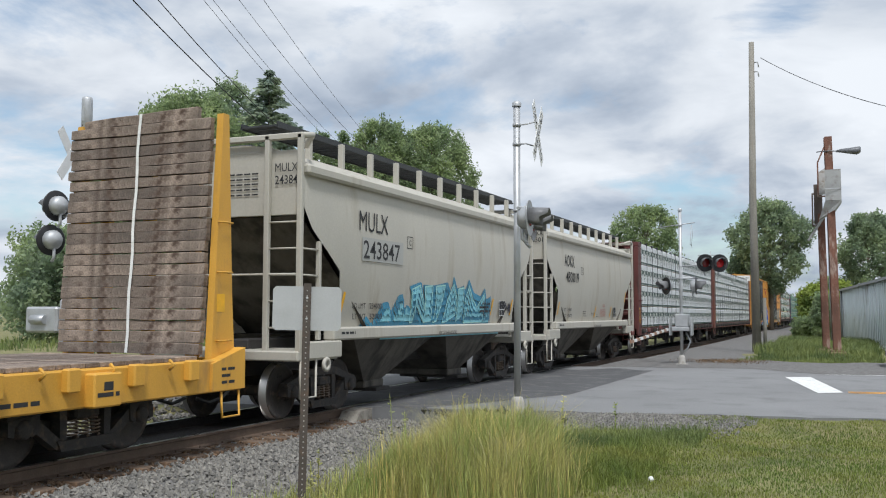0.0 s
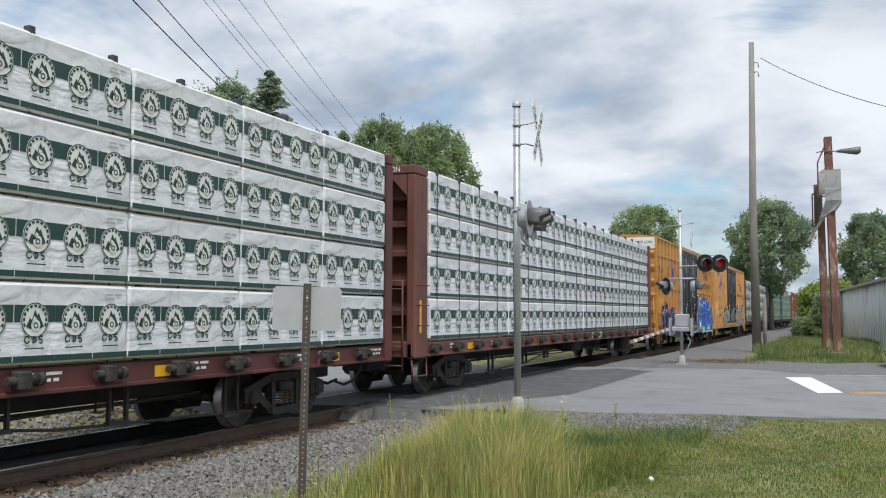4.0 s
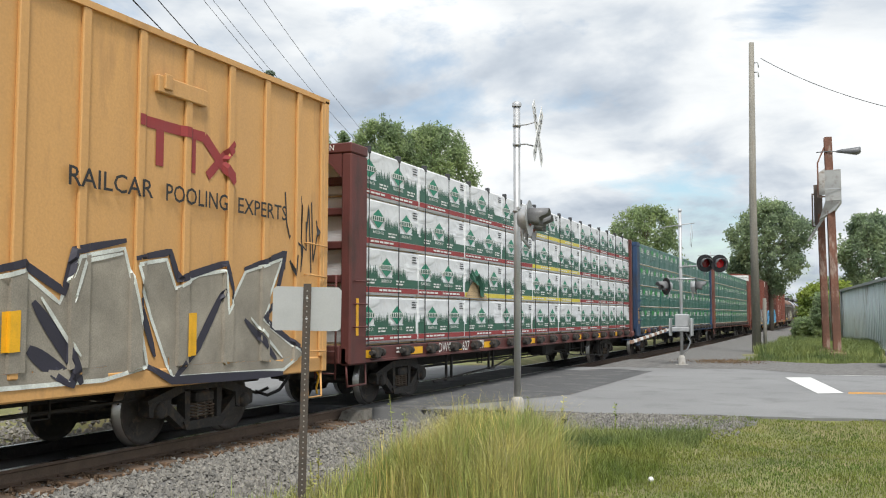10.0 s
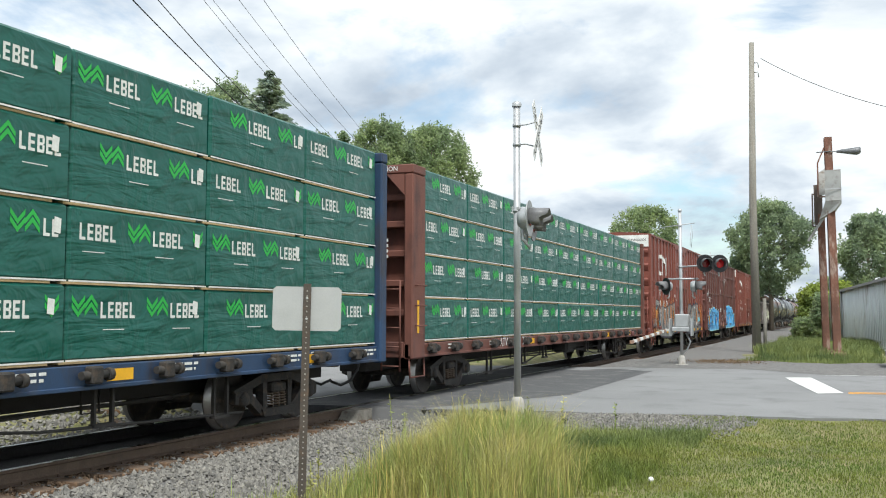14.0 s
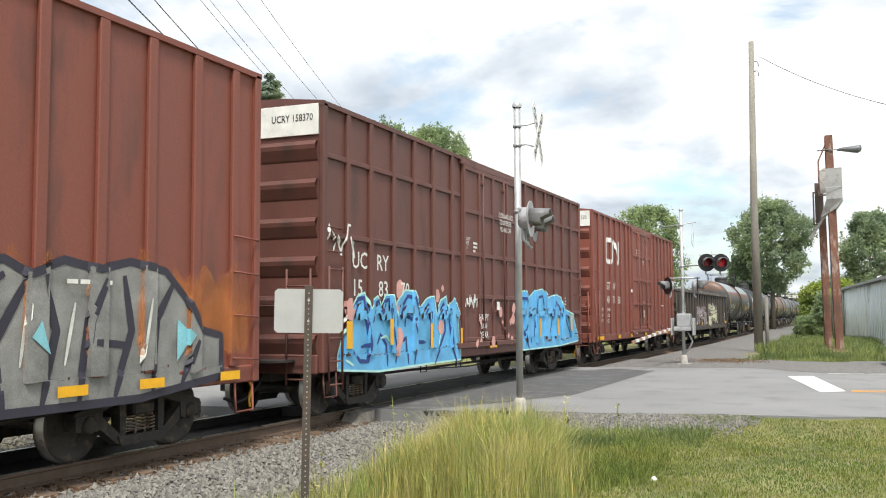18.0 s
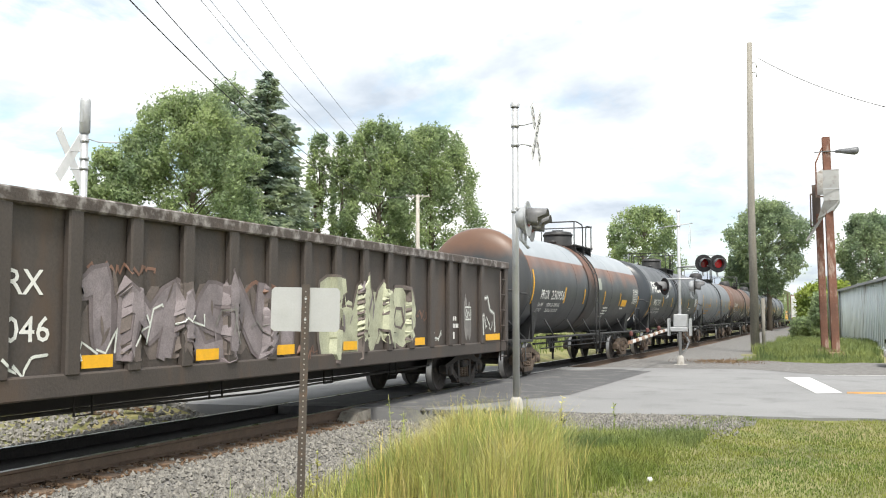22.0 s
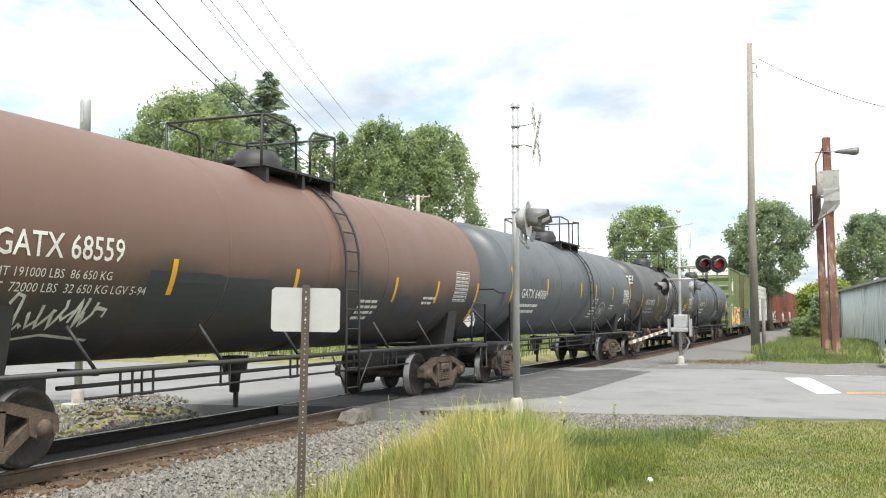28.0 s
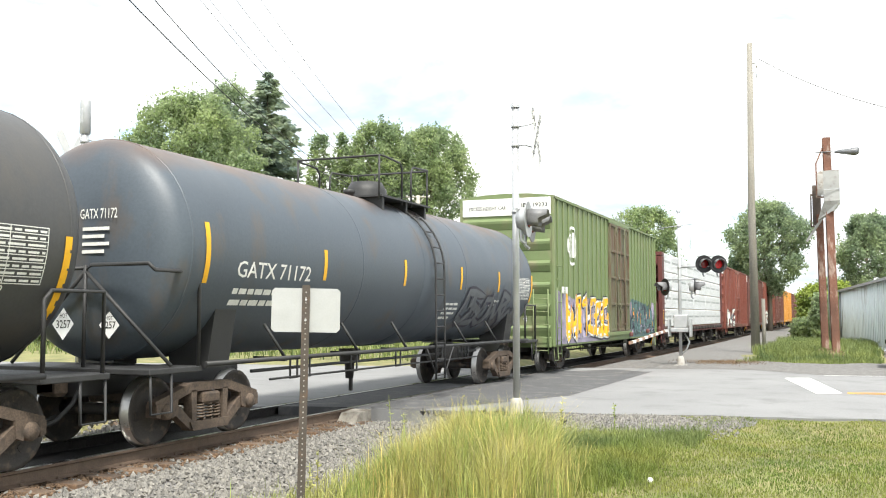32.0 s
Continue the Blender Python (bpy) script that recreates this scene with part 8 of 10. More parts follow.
    if tagged_side:
        g = Geo()
        stroke(g, flat, [(-H + 2.9, 1.35), (H - 2.6, 1.35)], 0.2, 1, 0.14)
        scrawl(g, flat, H - 2.25, H - 1.6, 1.72, 2.02, 33, 5, 0.05, 6)
        fill(g, flat, [(-3.8, 1.45), (-3.55, 1.7), (-3.28, 1.54), (-2.96, 1.93), (-2.72, 1.96), (-2.56, 1.77), (-2.31, 2.09), (-2.11, 2.11), (-1.97, 1.81), (-1.89, 1.92), (-1.63, 1.81), (-1.83, 2.27), (-1.31, 2.38), (-1.09, 2.0), (-1.2, 2.32), (-0.63, 2.32), (0.08, 2.41), (0.27, 2.2), (0.4, 2.56), (0.65, 2.28), (1.04, 2.37), (1.11, 2.23), (1.31, 2.52), (1.68, 2.22), (2.16, 2.14), (2.38, 2.36), (2.56, 2.07), (2.84, 2.16), (2.98, 1.49), (2.98, 1.44), (-3.54, 1.45)], 4, 0.002)
        fill(g, flat, [(-3.05, 1.58), (-2.69, 1.89), (-2.59, 1.73), (-2.52, 1.59)], 1, 0.008)
        fill(g, flat, [(-2.48, 1.59), (-2.13, 1.98), (-2.01, 1.73), (-1.88, 1.6)], 1, 0.008)
        fill(g, flat, [(-2.08, 1.58), (-1.91, 1.87), (-1.74, 1.79), (-1.6, 1.59)], 1, 0.008)
        letter(g, flat, [(-1.76, 2.21), (-1.4, 2.3), (-0.99, 1.77), (-1.15, 2.28), (-0.76, 2.31), (-0.64, 1.58), (-1.01, 1.56), (-1.51, 1.92), (-1.56, 1.56), (-1.67, 1.56)], 1, 2, 0.03, 0.008)
        letter(g, flat, [(-0.57, 2.3), (-0.09, 2.34), (-0.17, 2.02), (-0.33, 1.57), (-0.5, 1.55), (-0.48, 1.85)], 1, 2, 0.03, 0.008)
        letter(g, flat, [(0.12, 2.03), (0.39, 2.39), (0.65, 2.04), (0.63, 1.69), (0.25, 1.57), (-0.01, 1.54)], 1, 2, 0.03, 0.008)
        letter(g, flat, [(0.68, 2.28), (1.01, 2.31), (1.05, 1.69), (0.76, 1.56)], 1, 2, 0.03, 0.008)
        letter(g, flat, [(1.15, 2.05), (1.32, 2.36), (1.61, 2.06), (1.94, 1.88), (2.36, 2.21), (2.43, 1.54), (1.23, 1.53)], 1, 2, 0.03, 0.008)
        fill(g, flat, [(2.49, 1.51), (2.72, 1.98), (2.85, 1.54)], 1, 0.008)
        part("graffiti", g, [tag_sky, tag_cyan, tag_mint, tag_fire, mat("teal_spray", (0.05, 0.22, 0.34), 0.6, var=0.25, scale=2, bump=0.05), tag_dark], car, "pale blue spray-painted lettering")
    truck(car, -H + 1.45), truck(car, H - 1.45)
    draft_gear(car, H)
    return car


hopper_car(12.95, 24.95, "cream two-bay covered hopper car with pale blue graffiti", "MULX", "243847", True)
hopper_car(26.3, 38.3, "clean cream two-bay covered hopper car", "AOKX", "483019", False)

# ------------------------------------------------------------------ train: bulkhead flat car
yellow_steel = mat("yellow_flat_car_paint", (0.62, 0.33, 0.045), 0.55, var=0.12, scale=1.2, bump=0.12, stain=(0.4, 0.22, 0.06), amount=0.2, streak=3)
plank_wood = mat("weathered_planks", (0.215, 0.172, 0.142), 0.9, var=0.5, scale=2.6, bump=0.8, fine=34, per="object", stain=(0.085, 0.055, 0.04), amount=0.42)
car, H = car_thing("bulkhead_flat_car", -9.2, 11.45, "yellow bulkhead flat car with a grey plank end wall, empty")
g = Geo()
g.box(1.28, 1.46, -H, H, 0.66, 1.1, 0.02).box(-1.46, -1.28, -H, H, 0.66, 1.1, 0.02).box(-1.4, 1.4, H - 0.25, H, 0.66, 1.1, 0.02)
g.prism([(H - 0.75, 1.05), (H, 1.25), (H, 0.68), (H - 0.75, 0.68)], "x", 1.3, 1.5)
part("side_sill", g, yellow_steel, car)
board = Geo().box(-1.36, 1.36, -0.11, 0.11, 0, 0.06, 0.008).mesh("deck_plank", plank_wood)
k = 0
while -H + 0.2 + 0.226 * k < H - 0.8:
    part("deck_plank", board, None, car, at=(0, -H + 0.2 + 0.226 * k, 1.1))
    k += 1
LEAN = 0.055          # the end wall leans outwards
nail = mat("rusty_nail", (0.05, 0.035, 0.03), 0.8, var=0.2, bump=0)
rr = random.Random(4)
for k in range(22):
    z = 1.17 + 0.158 * k
    g = Geo()
    low, rag = rr.uniform(-0.006, 0.006), [rr.uniform(-0.011, 0.011) for _ in range(9)]
    x0, x1 = (-1.33 + rr.uniform(-0.02, 0.02), 1.2 + rr.uniform(-0.015, 0.015)) if k < 21 else (-1.1, 0.95)
    xs = [x0 + (x1 - x0) * q / 8 for q in range(9)]
    tilt = 0.03 if k == 21 else 0.0
    rows = []
    for q, v in enumerate(xs):
        top = 0.146 + rag[q] + tilt * v
        rows.append([(v, 0, low + rag[8 - q] * 0.5), (v, 0.09, low), (v, 0.09, top), (v, 0.012, top), (v, 0, top - 0.012)])
    g.rings(rows, smooth=False)
    p = part("wall_plank", g, plank_wood, car, at=pose(0, H - 0.66 + rr.uniform(-0.012, 0.012) + LEAN * (z - 1.1), z, -3, 0, rr.uniform(-0.25, 0.25)))
    g = Geo()
    for v in (-1.15, -0.78, -0.42, -0.02, 0.34, 0.72, 1.08):
        if rr.random() < 0.85:
            g.lathe([(0.014, 0.002), (0.0, -0.003)], "y", 6, at=(v + rr.uniform(-0.02, 0.02), 0, 0.075 + rr.uniform(-0.02, 0.02)))
    part("nail_row", g, nail, p)
g = Geo()
for s in (1, -1):
    g.prism([(H - 0.56, 1.1), (H - 0.02, 1.1), (H - 0.1, 2.0), (H - 0.24, 4.55), (H - 0.37, 4.55)], "x", *sorted((s * 1.22, s * 1.33) if s > 0 else (-1.33, -1.23)))
for x in (-0.8, 0.0, 0.8):
    g.box(x - 0.08, x + 0.08, H - 0.36, H - 0.2, 1.1, 4.4, 0.02)
part("end_frame", g, yellow_steel, car)
g = Geo()
for k in range(12):
    a, b = 1.17 + 0.288 * k, 1.17 + 0.288 * (k + 1)
    ya, yb = H - 0.685 + LEAN * (a - 1.1), H - 0.685 + LEAN * (b - 1.1)
    w0, w1 = 0.012 * math.sin(k * 1.7), 0.012 * math.sin((k + 1) * 1.7)
    g.face([(-0.07 + w0, ya, a), (-0.02 + w0, ya, a), (-0.02 + w1, yb, b), (-0.07 + w1, yb, b)])
part("white_strap", g, decal_white, car, "worn white painted line")
g = Geo()
for k in range(8):
    y = H - 1.2 - 1.05 * k
    g.box(1.44, 1.56, y - 0.1, y + 0.1, 0.85, 1.12, 0.02)
    g.tube([(1.5, y - 0.45, 1.14), (1.58, y - 0.45, 1.08), (1.5, y - 0.45, 1.02)], 0.02, 6)
part("stake_pocket", g, yellow_steel, car)
part("jacking_pad", Geo().box(1.44, 1.6, H - 3.05, H - 2.6, 0.66, 1.05, 0.02), yellow_steel, car)
g = Geo()
panel(g, 1.602, H - 2.9, H - 2.75, 0.85, 0.95)
lines(g, 1.503, H - 0.55, 0.95, [0.3, 0.2, 0.3], 0.09, 0.04, seed=1), lines(g, 1.603, H - 3.0, 0.78, [0.35], seed=2), lines(g, 1.4625, H - 4.6, 0.75, [0.9], seed=3)
part("lettering", g, decal_black, car)
g = Geo()
panel(g, 1.335, H - 0.46, H - 0.28, 1.75, 2.0), panel(g, 1.463, H - 5.0, H - 4.5, 0.85, 1.0)
part("yellow_plate", g, reflector, car)
g = Geo()
for z in (1.35, 2.3, 3.0):
    grab(g, (1.33, H - 0.46, z), (1.33, H - 0.2, z), (0.07, 0, 0))
grab(g, (1.46, H - 0.5, 0.66), (1.46, H - 0.1, 0.66), (0.02, 0, -0.35), 0.018)
part("grab_iron", g, yellow_steel, car)
part("centre_sill", Geo().box(-0.4, 0.4, -H + 0.3, H - 0.3, 0.5, 1.08, 0.03), under_dark, car)
brake_rigging(car, H - 4.2)
truck(car, H - 2.6), truck(car, -H + 2.6)
draft_gear(car, H)

# ------------------------------------------------------------------ train: gondola
gon_paint = mat("grimy_black_brown_paint", (0.062, 0.051, 0.045), 0.65, var=0.25, scale=1.2, bump=0.2, fine=30, stain=(0.085, 0.06, 0.045), amount=0.35, streak=3)
car, H = car_thing("gondola_car", 259.8, 280.15, "grimy dark brown gondola car with faded graffiti")
g = Geo()
for s in (1, -1):
    part("side_wall", Geo().box(*sorted((s * 1.36, s * 1.42)), -H, H, 0.9, 2.95), gon_paint, car)
g.box(-1.355, 1.355, -H, -H + 0.06, 0.9, 2.95).box(-1.355, 1.355, H - 0.06, H, 0.9, 2.95).box(-1.355, 1.355, -H + 0.061, H - 0.061, 0.95, 1.05)
part("body", g, gon_paint, car)
g = Geo()
for s in (1, -1):
    g.box(*sorted((s * 1.34, s * 1.54)), -H - 0.02, H + 0.02, 2.88, 3.05, 0.02)
    g.box(-1.5, 1.5, *sorted((s * H, s * (H - 0.15))), 2.88, 3.05, 0.02)
part("top_chord", g, mat("flaked_chord_paint", (0.075, 0.06, 0.052), 0.7, var=0.35, scale=3, bump=0.3, fine=30, stain=(0.3, 0.28, 0.27), amount=0.42), car)
part("side_sill", Geo().box(1.34, 1.5, -H, H, 0.82, 1.08, 0.02).box(-1.5, -1.34, -H, H, 0.82, 1.08, 0.02), gon_paint, car)
gr = [-H + 0.12, -H + 0.95] + [-8.6 + 0.998 * k for k in range(16)] + [7.1, 8.34, H - 0.12]
post = Geo().box(0, 0.1, -0.11, 0.11, 1.05, 2.9, 0.02).mesh("side_post", gon_paint)
for y in gr:
    part("side_post", post, None, car, at=(1.42, y, 0)), part("side_post", post, None, car, at=pose(-1.42, y, 0, 0, 0, 180))
at = ribbed(1.42, gr, 0.1, 0.115)
g = Geo()
for s in (-1, 1):
    for z in (1.4, 1.9, 2.4):
        g.box(-1.36, 1.36, *sorted((s * H, s * (H + 0.1))), z - 0.09, z + 0.09, 0.03)
part("end_wall", g, gon_paint, car)
g = Geo()
end_ladder(g, -H - 0.14, 0.9, 1.35, 0.7, 2.8), ladder(g, 1.5, H - 0.55, H - 0.1, 0.6, 2.8), ladder(g, 1.5, -H + 0.1, -H + 0.55, 0.6, 2.8)
part("ladder", g, gon_paint, car)
g = Geo()
write(g, "HK", 0.27, -6.45, 1.94, 1.426, 0.5), write(g, "RX", 0.27, -5.48, 1.94, 1.426, 0.5), write(g, "60", 0.27, -6.45, 1.44, 1.426, 0.5), write(g, "046", 0.27, -5.5, 1.44, 1.426, 0.62)
lines(g, 1.426, -H + 4.0, 1.2, [0.6, 0.5], seed=4), lines(g, 1.426, H - 3.6, 1.6, [0.3, 0.5], 0.16, 0.09, seed=5), panel(g, 1.426, H - 3.6, H - 3.4, 1.2, 1.35)
part("lettering", g, decal_white, car)
g = Geo()
for y in (-H + 0.35, H - 1.7, -7.0, -4.45, -2.4, -0.45, 1.62, 4.55):
    panel(g, 1.475 if abs(y) < 7 else 1.53, y, y + (1.0 if abs(y) > 7 else 0.5), 1.12, 1.27)
part("yellow_plate", g, reflector, car)
g = Geo()
scrawl(g, at, -H + 0.9, -H + 2.4, 1.5, 2.6, 5, 1, 0.04, 8)
tag(g, at, -4.45, -0.1, 1.12, 2.2, 6, 81, (3, 7, 7, 5), 0.3, 0.006, wash=5), tag(g, at, 1.2, 4.35, 1.14, 2.25, 4, 84, (5, 4, 4, 7), 0.42, 0.006, wash=4)
for k in range(5):
    scrawl(g, at, -4.5 + 0.85 * k, -3.9 + 0.85 * k, 1.2 + 0.1 * (k % 3), 1.75 + 0.14 * (k % 2), 31 + k, 1 if k < 3 else 6, 0.028, 2, 0.03)
scrawl(g, at, -4.35, -3.2, 2.2, 2.34, 44, 2, 0.04, 7), scrawl(g, at, -2.2, -0.4, 1.95, 2.25, 45, 2, 0.06, 4, 0.004), scrawl(g, at, -5.6, -4.9, 1.06, 1.3, 46, 1, 0.035, 3)
scrawl(g, at, 0.2, 0.8, 0.95, 1.25, 17, 2, 0.03, 5), scrawl(g, at, 4.6, 5.2, 1.6, 1.85, 18, 2, 0.03, 5), scrawl(g, at, 5.45, 6.0, 1.15, 1.45, 19, 1, 0.04, 4), scrawl(g, at, 0.1, 0.5, 1.7, 1.9, 21, 2, 0.025, 4)
for y in (7.25, 7.5, 7.7):
    stroke(g, at, [(y, 1.15), (y - 0.05, 1.9), (y - 0.02, 2.2 - 0.4 * (y - 7.25))], 0.24, 6, 0.004, 0.8)
stroke(g, at, [(7.3, 1.62), (7.3, 1.9), (7.75, 1.9), (7.75, 1.62), (7.3, 1.62)], 0.035, 1, 0.012), scrawl(g, at, 7.35, 7.7, 1.66, 1.86, 71, 1, 0.03, 3)
for q, m, w in ((0.0, 6, 0.5), (0.0, 1, 0.05)):
    stroke(g, at, [(8.35, 1.25), (8.3, 1.7), (8.5, 1.75), (8.6, 2.1), (8.9, 2.15), (9.05, 1.85), (9.35, 1.75), (9.4, 1.3)], w if m == 1 else 0.12, m, 0.008 if m == 1 else 0.004)
scrawl(g, at, 8.45, 9.2, 1.35, 1.75, 83, 1, 0.035, 4)
part("graffiti", g, [tag_dark, tag_white, mat("faded_pink_spray", (0.2, 0.11, 0.08), 0.7, var=0.3, bump=0), mat("faded_mauve_spray", (0.15, 0.125, 0.13), 0.7, var=0.3, bump=0), mat("faded_lime_spray", (0.42, 0.43, 0.31), 0.7, var=0.35, scale=2, bump=0), mat("grey_brown_spray", (0.135, 0.11, 0.1), 0.7, var=0.3, bump=0), mat("dull_silver_spray", (0.2, 0.19, 0.18), 0.7, var=0.3, bump=0), mat("grey_lilac_spray", (0.22, 0.19, 0.2), 0.7, var=0.35, scale=2, bump=0)], car, "faded pink, white and lime spray-painted lettering")
part("centre_sill", Geo().box(-0.35, 0.35, -H, H, 0.55, 0.95, 0.02), under_dark, car)
brake_rigging(car, H - 3.6)
truck(car, -H + 1.9), truck(car, H - 1.9)
draft_gear(car, H)
# ------------------------------------------------------------------ train: tank cars
ZC, RT = 2.63, 1.52


def tank_paint(name, base, rough=0.45, stain=None, amount=0.3, rust_top=None, level=0.0, roof=None, roof_level=1.0, patches=None):
    """Tank paint whose weathering lies in bands round the barrel: rust from the top down to a level, and an optional pale top."""
    m = mat(name, base, rough, var=0.14, scale=0.7, bump=0.08, fine=25, stain=stain, amount=amount, streak=2)
    n, l = m.node_tree.nodes, m.node_tree.links
    p = n["Principled BSDF"]
    src = p.inputs["Base Color"].links[0].from_socket
    tc, sp, ns = n.new("ShaderNodeTexCoord"), n.new("ShaderNodeSeparateXYZ"), n.new("ShaderNodeTexNoise")
    l.new(tc.outputs["Object"], sp.inputs[0]), l.new(tc.outputs["Object"], ns.inputs["Vector"])
    ns.inputs["Scale"].default_value, ns.inputs["Detail"].default_value = 0.9, 6

    def over(src, colour, z0, z1, wobble):
        a, b, mr, mx = n.new("ShaderNodeMath"), n.new("ShaderNodeMath"), n.new("ShaderNodeMapRange"), n.new("ShaderNodeMix")
        a.operation, b.operation = "MULTIPLY_ADD", "ADD"
        l.new(ns.outputs[0], a.inputs[0])
        a.inputs[1].default_value, a.inputs[2].default_value = wobble, -wobble / 2
        l.new(a.outputs[0], b.inputs[0]), l.new(sp.outputs[2], b.inputs[1])
        mr.inputs["From Min"].default_value, mr.inputs["From Max"].default_value = z0, z1
        l.new(b.outputs[0], mr.inputs["Value"])
        mx.data_type = "RGBA"
        l.new(mr.outputs[0], mx.inputs[0]), l.new(src, mx.inputs[6])
        mx.inputs[7].default_value = (*colour, 1)
        return mx.outputs[2]

    if rust_top:
        src = over(src, rust_top, level, level + 0.45, 1.1)
    if roof:
        src = over(src, roof, roof_level, roof_level + 0.03, 0.0)
    l.new(src, p.inputs["Base Color"])
    return m


def barrel_x(z):
    return math.sqrt(max(RT * RT - (z - ZC) ** 2, 0.0))


def write_round(g, text, size, y, z, width=0.0, m=0, lift=0.006):
    g.cuts.append(len(g.f))
    vs, fs = lettering(text, size, width)
    for f in fs:
        g.face([(barrel_x(z + vs[i][1]) + lift, y + vs[i][0], z + vs[i][1]) for i in f], m)


def patch_round(g, y0, y1, z0, z1, m=0, lift=0.006, n=6):
    for k in range(n):
        a, b = z0 + (z1 - z0) * k / n, z0 + (z1 - z0) * (k + 1) / n
        g.face([(barrel_x(a) + lift, y0, a), (barrel_x(a) + lift, y1, a), (barrel_x(b) + lift, y1, b), (barrel_x(b) + lift, y0, b)], m)


def lines_round(g, y0, z0, widths, pitch=0.1, h=0.05, seed=1, m=0):
    if h > 0.03:
        g.cuts.append(len(g.f))
    r = random.Random(seed)
    for k, wd in enumerate(widths):
        y = y0
        while y < y0 + wd - 0.02:
            b = min(y0 + wd, y + r.uniform(0.08, 0.26))
            patch_round(g, y, b, z0 - k * pitch, z0 - k * pitch + h, m, n=1)
            y = b + 0.035


black_steel = mat("black_fittings", (0.03, 0.03, 0.031), 0.55, var=0.25, scale=4, bump=0.15)
placard_white = mat("placard_white", (0.74, 0.74, 0.74), 0.5, var=0.05, bump=0.02)


def tank_car(first_stripe, paint, label, name_lines, stripes=(-3.77, -0.7, 2.5, 4.85), fit=None, head=None, small_print=(), ink=None, box_dome=True, bar=(2.28, 2.76), first=(-7.08, 2.02, 2.97), last=(7.35, 2.08, 2.8), lad=0.9, dome=0.6, table=(6.25, 7.2, 2.15, 2.7), truck_look="brown", rail=(-1.25, 1.1)):
    """Barrel with dished heads, manway dome with guard rail, ladder, side rods, saddles and running gear."""
    fit, ink = fit or black_steel, ink or decal_white
    mid = first_stripe + 7.05
    car, H = car_thing("tank_car", mid - 8.05, mid + 8.05, label)
    B = 7.5
    g = Geo()
    dish = [(0.02, 0.30), (0.5, 0.285), (0.9, 0.24), (1.18, 0.17), (1.35, 0.09), (1.45, 0.0), (1.505, -0.1), (RT, -0.2)]
    g.lathe([(RT, -B + 0.2), (RT, -3.8), (RT, 0), (RT, 3.8), (RT, B - 0.2)], "y", 48, at=(0, 0, ZC))
    part("barrel", g, paint, car)
    part("tank_head", Geo().lathe([(r, -B - d) for r, d in dish], "y", 48, at=(0, 0, ZC)), head or paint, car)
    part("tank_head", Geo().lathe([(r, B + d) for r, d in dish[::-1]], "y", 48, at=(0, 0, ZC)), head or paint, car)
    for y in (-B + 0.18, -2.5, 2.5, B - 0.18):
        g = Geo().lathe([(RT - 0.01, y - 0.02), (RT + 0.006, y - 0.012), (RT + 0.006, y + 0.012), (RT - 0.01, y + 0.02)], "y", 48, at=(0, 0, ZC))
        part("weld_seam", g, paint, car)
    # saddle band in the middle with the ladder
    g = Geo().lathe([(RT, lad - 0.6), (RT + 0.02, lad - 0.58), (RT + 0.02, lad + 0.58), (RT, lad + 0.6)], "y", 48, at=(0, 0, ZC))
    part("centre_band", g, paint, car)
    g = Geo()
    if box_dome:
        g.lathe([(0.5, 4.0), (0.5, 4.6), (0.46, 4.66), (0.001, 4.67)], "z", 20, at=(0, dome, 0))
        g.lathe([(0.53, 4.52), (0.53, 4.58)], "z", 20, at=(0, dome, 0), caps=True)
    else:
        g.lathe([(0.42, 4.0), (0.44, 4.35), (0.34, 4.55), (0.001, 4.6)], "z", 20, at=(0, dome, 0))
    g.tube([(0.2, dome, 4.6), (0.2, dome, 4.72), (-0.2, dome, 4.72), (-0.2, dome, 4.6)], 0.02, 6)
    part("manway_dome", g, fit, car)
    g = Geo()
    d = dome
    g.box(0.35, 1.0, d + rail[0], d + rail[1], 4.08, 4.12).box(-1.0, -0.35, d + rail[0], d + rail[1], 4.08, 4.12)
    for y in (d - 1.1, d, d + 0.95):
        g.box(0.55, 0.95, y - 0.04, y + 0.04, 3.8, 4.09)
    g.lathe([(0.08, 3.9), (0.09, 4.2), (0.12, 4.22), (0.12, 4.28), (0.001, 4.3)], "z", 10, at=(0.1, d - 0.95, 0))
    part("dome_walkway", g, fit, car)
    x = 0.98
    # two hoops of guard rail, one at each end of the walkway
    for e, q in ((d + rail[0], 1), (d + rail[1], -1)):
        g = Geo()
        g.tube([(x, e + q * 0.95, 4.0), (x, e + q * 0.95, 4.75), (x, e + q * 0.85, 4.86), (x, e + q * 0.1, 4.9), (x * 0.95, e, 4.9), (-x * 0.95, e, 4.9), (-x, e + q * 0.1, 4.9), (-x, e + q * 0.85, 4.86), (-x, e + q * 0.95, 4.75), (-x, e + q * 0.95, 4.0)], 0.022, 8)
        g.tube([(x * 0.95, e, 4.0), (x * 0.95, e, 4.9)], 0.022, 8).tube([(-x * 0.95, e, 4.0), (-x * 0.95, e, 4.9)], 0.022, 8)
        part("guard_rail", g, fit, car)
    g = Geo()
    pts = lambda yy: [(barrel_x(z) + 0.09, yy, z) for z in np.linspace(3.9, ZC, 7)] + [(RT + 0.1, yy, 1.5), (RT + 0.1, yy, 0.42)]
    for yy in (lad - 0.23, lad + 0.23):
        g.tube(pts(yy), 0.022, 6)
    for z in np.arange(0.5, 3.9, 0.33):
        xx = (barrel_x(z) if z > ZC else RT) + 0.09
        g.tube([(xx, lad - 0.23, z), (xx, lad + 0.23, z)], 0.015, 6)
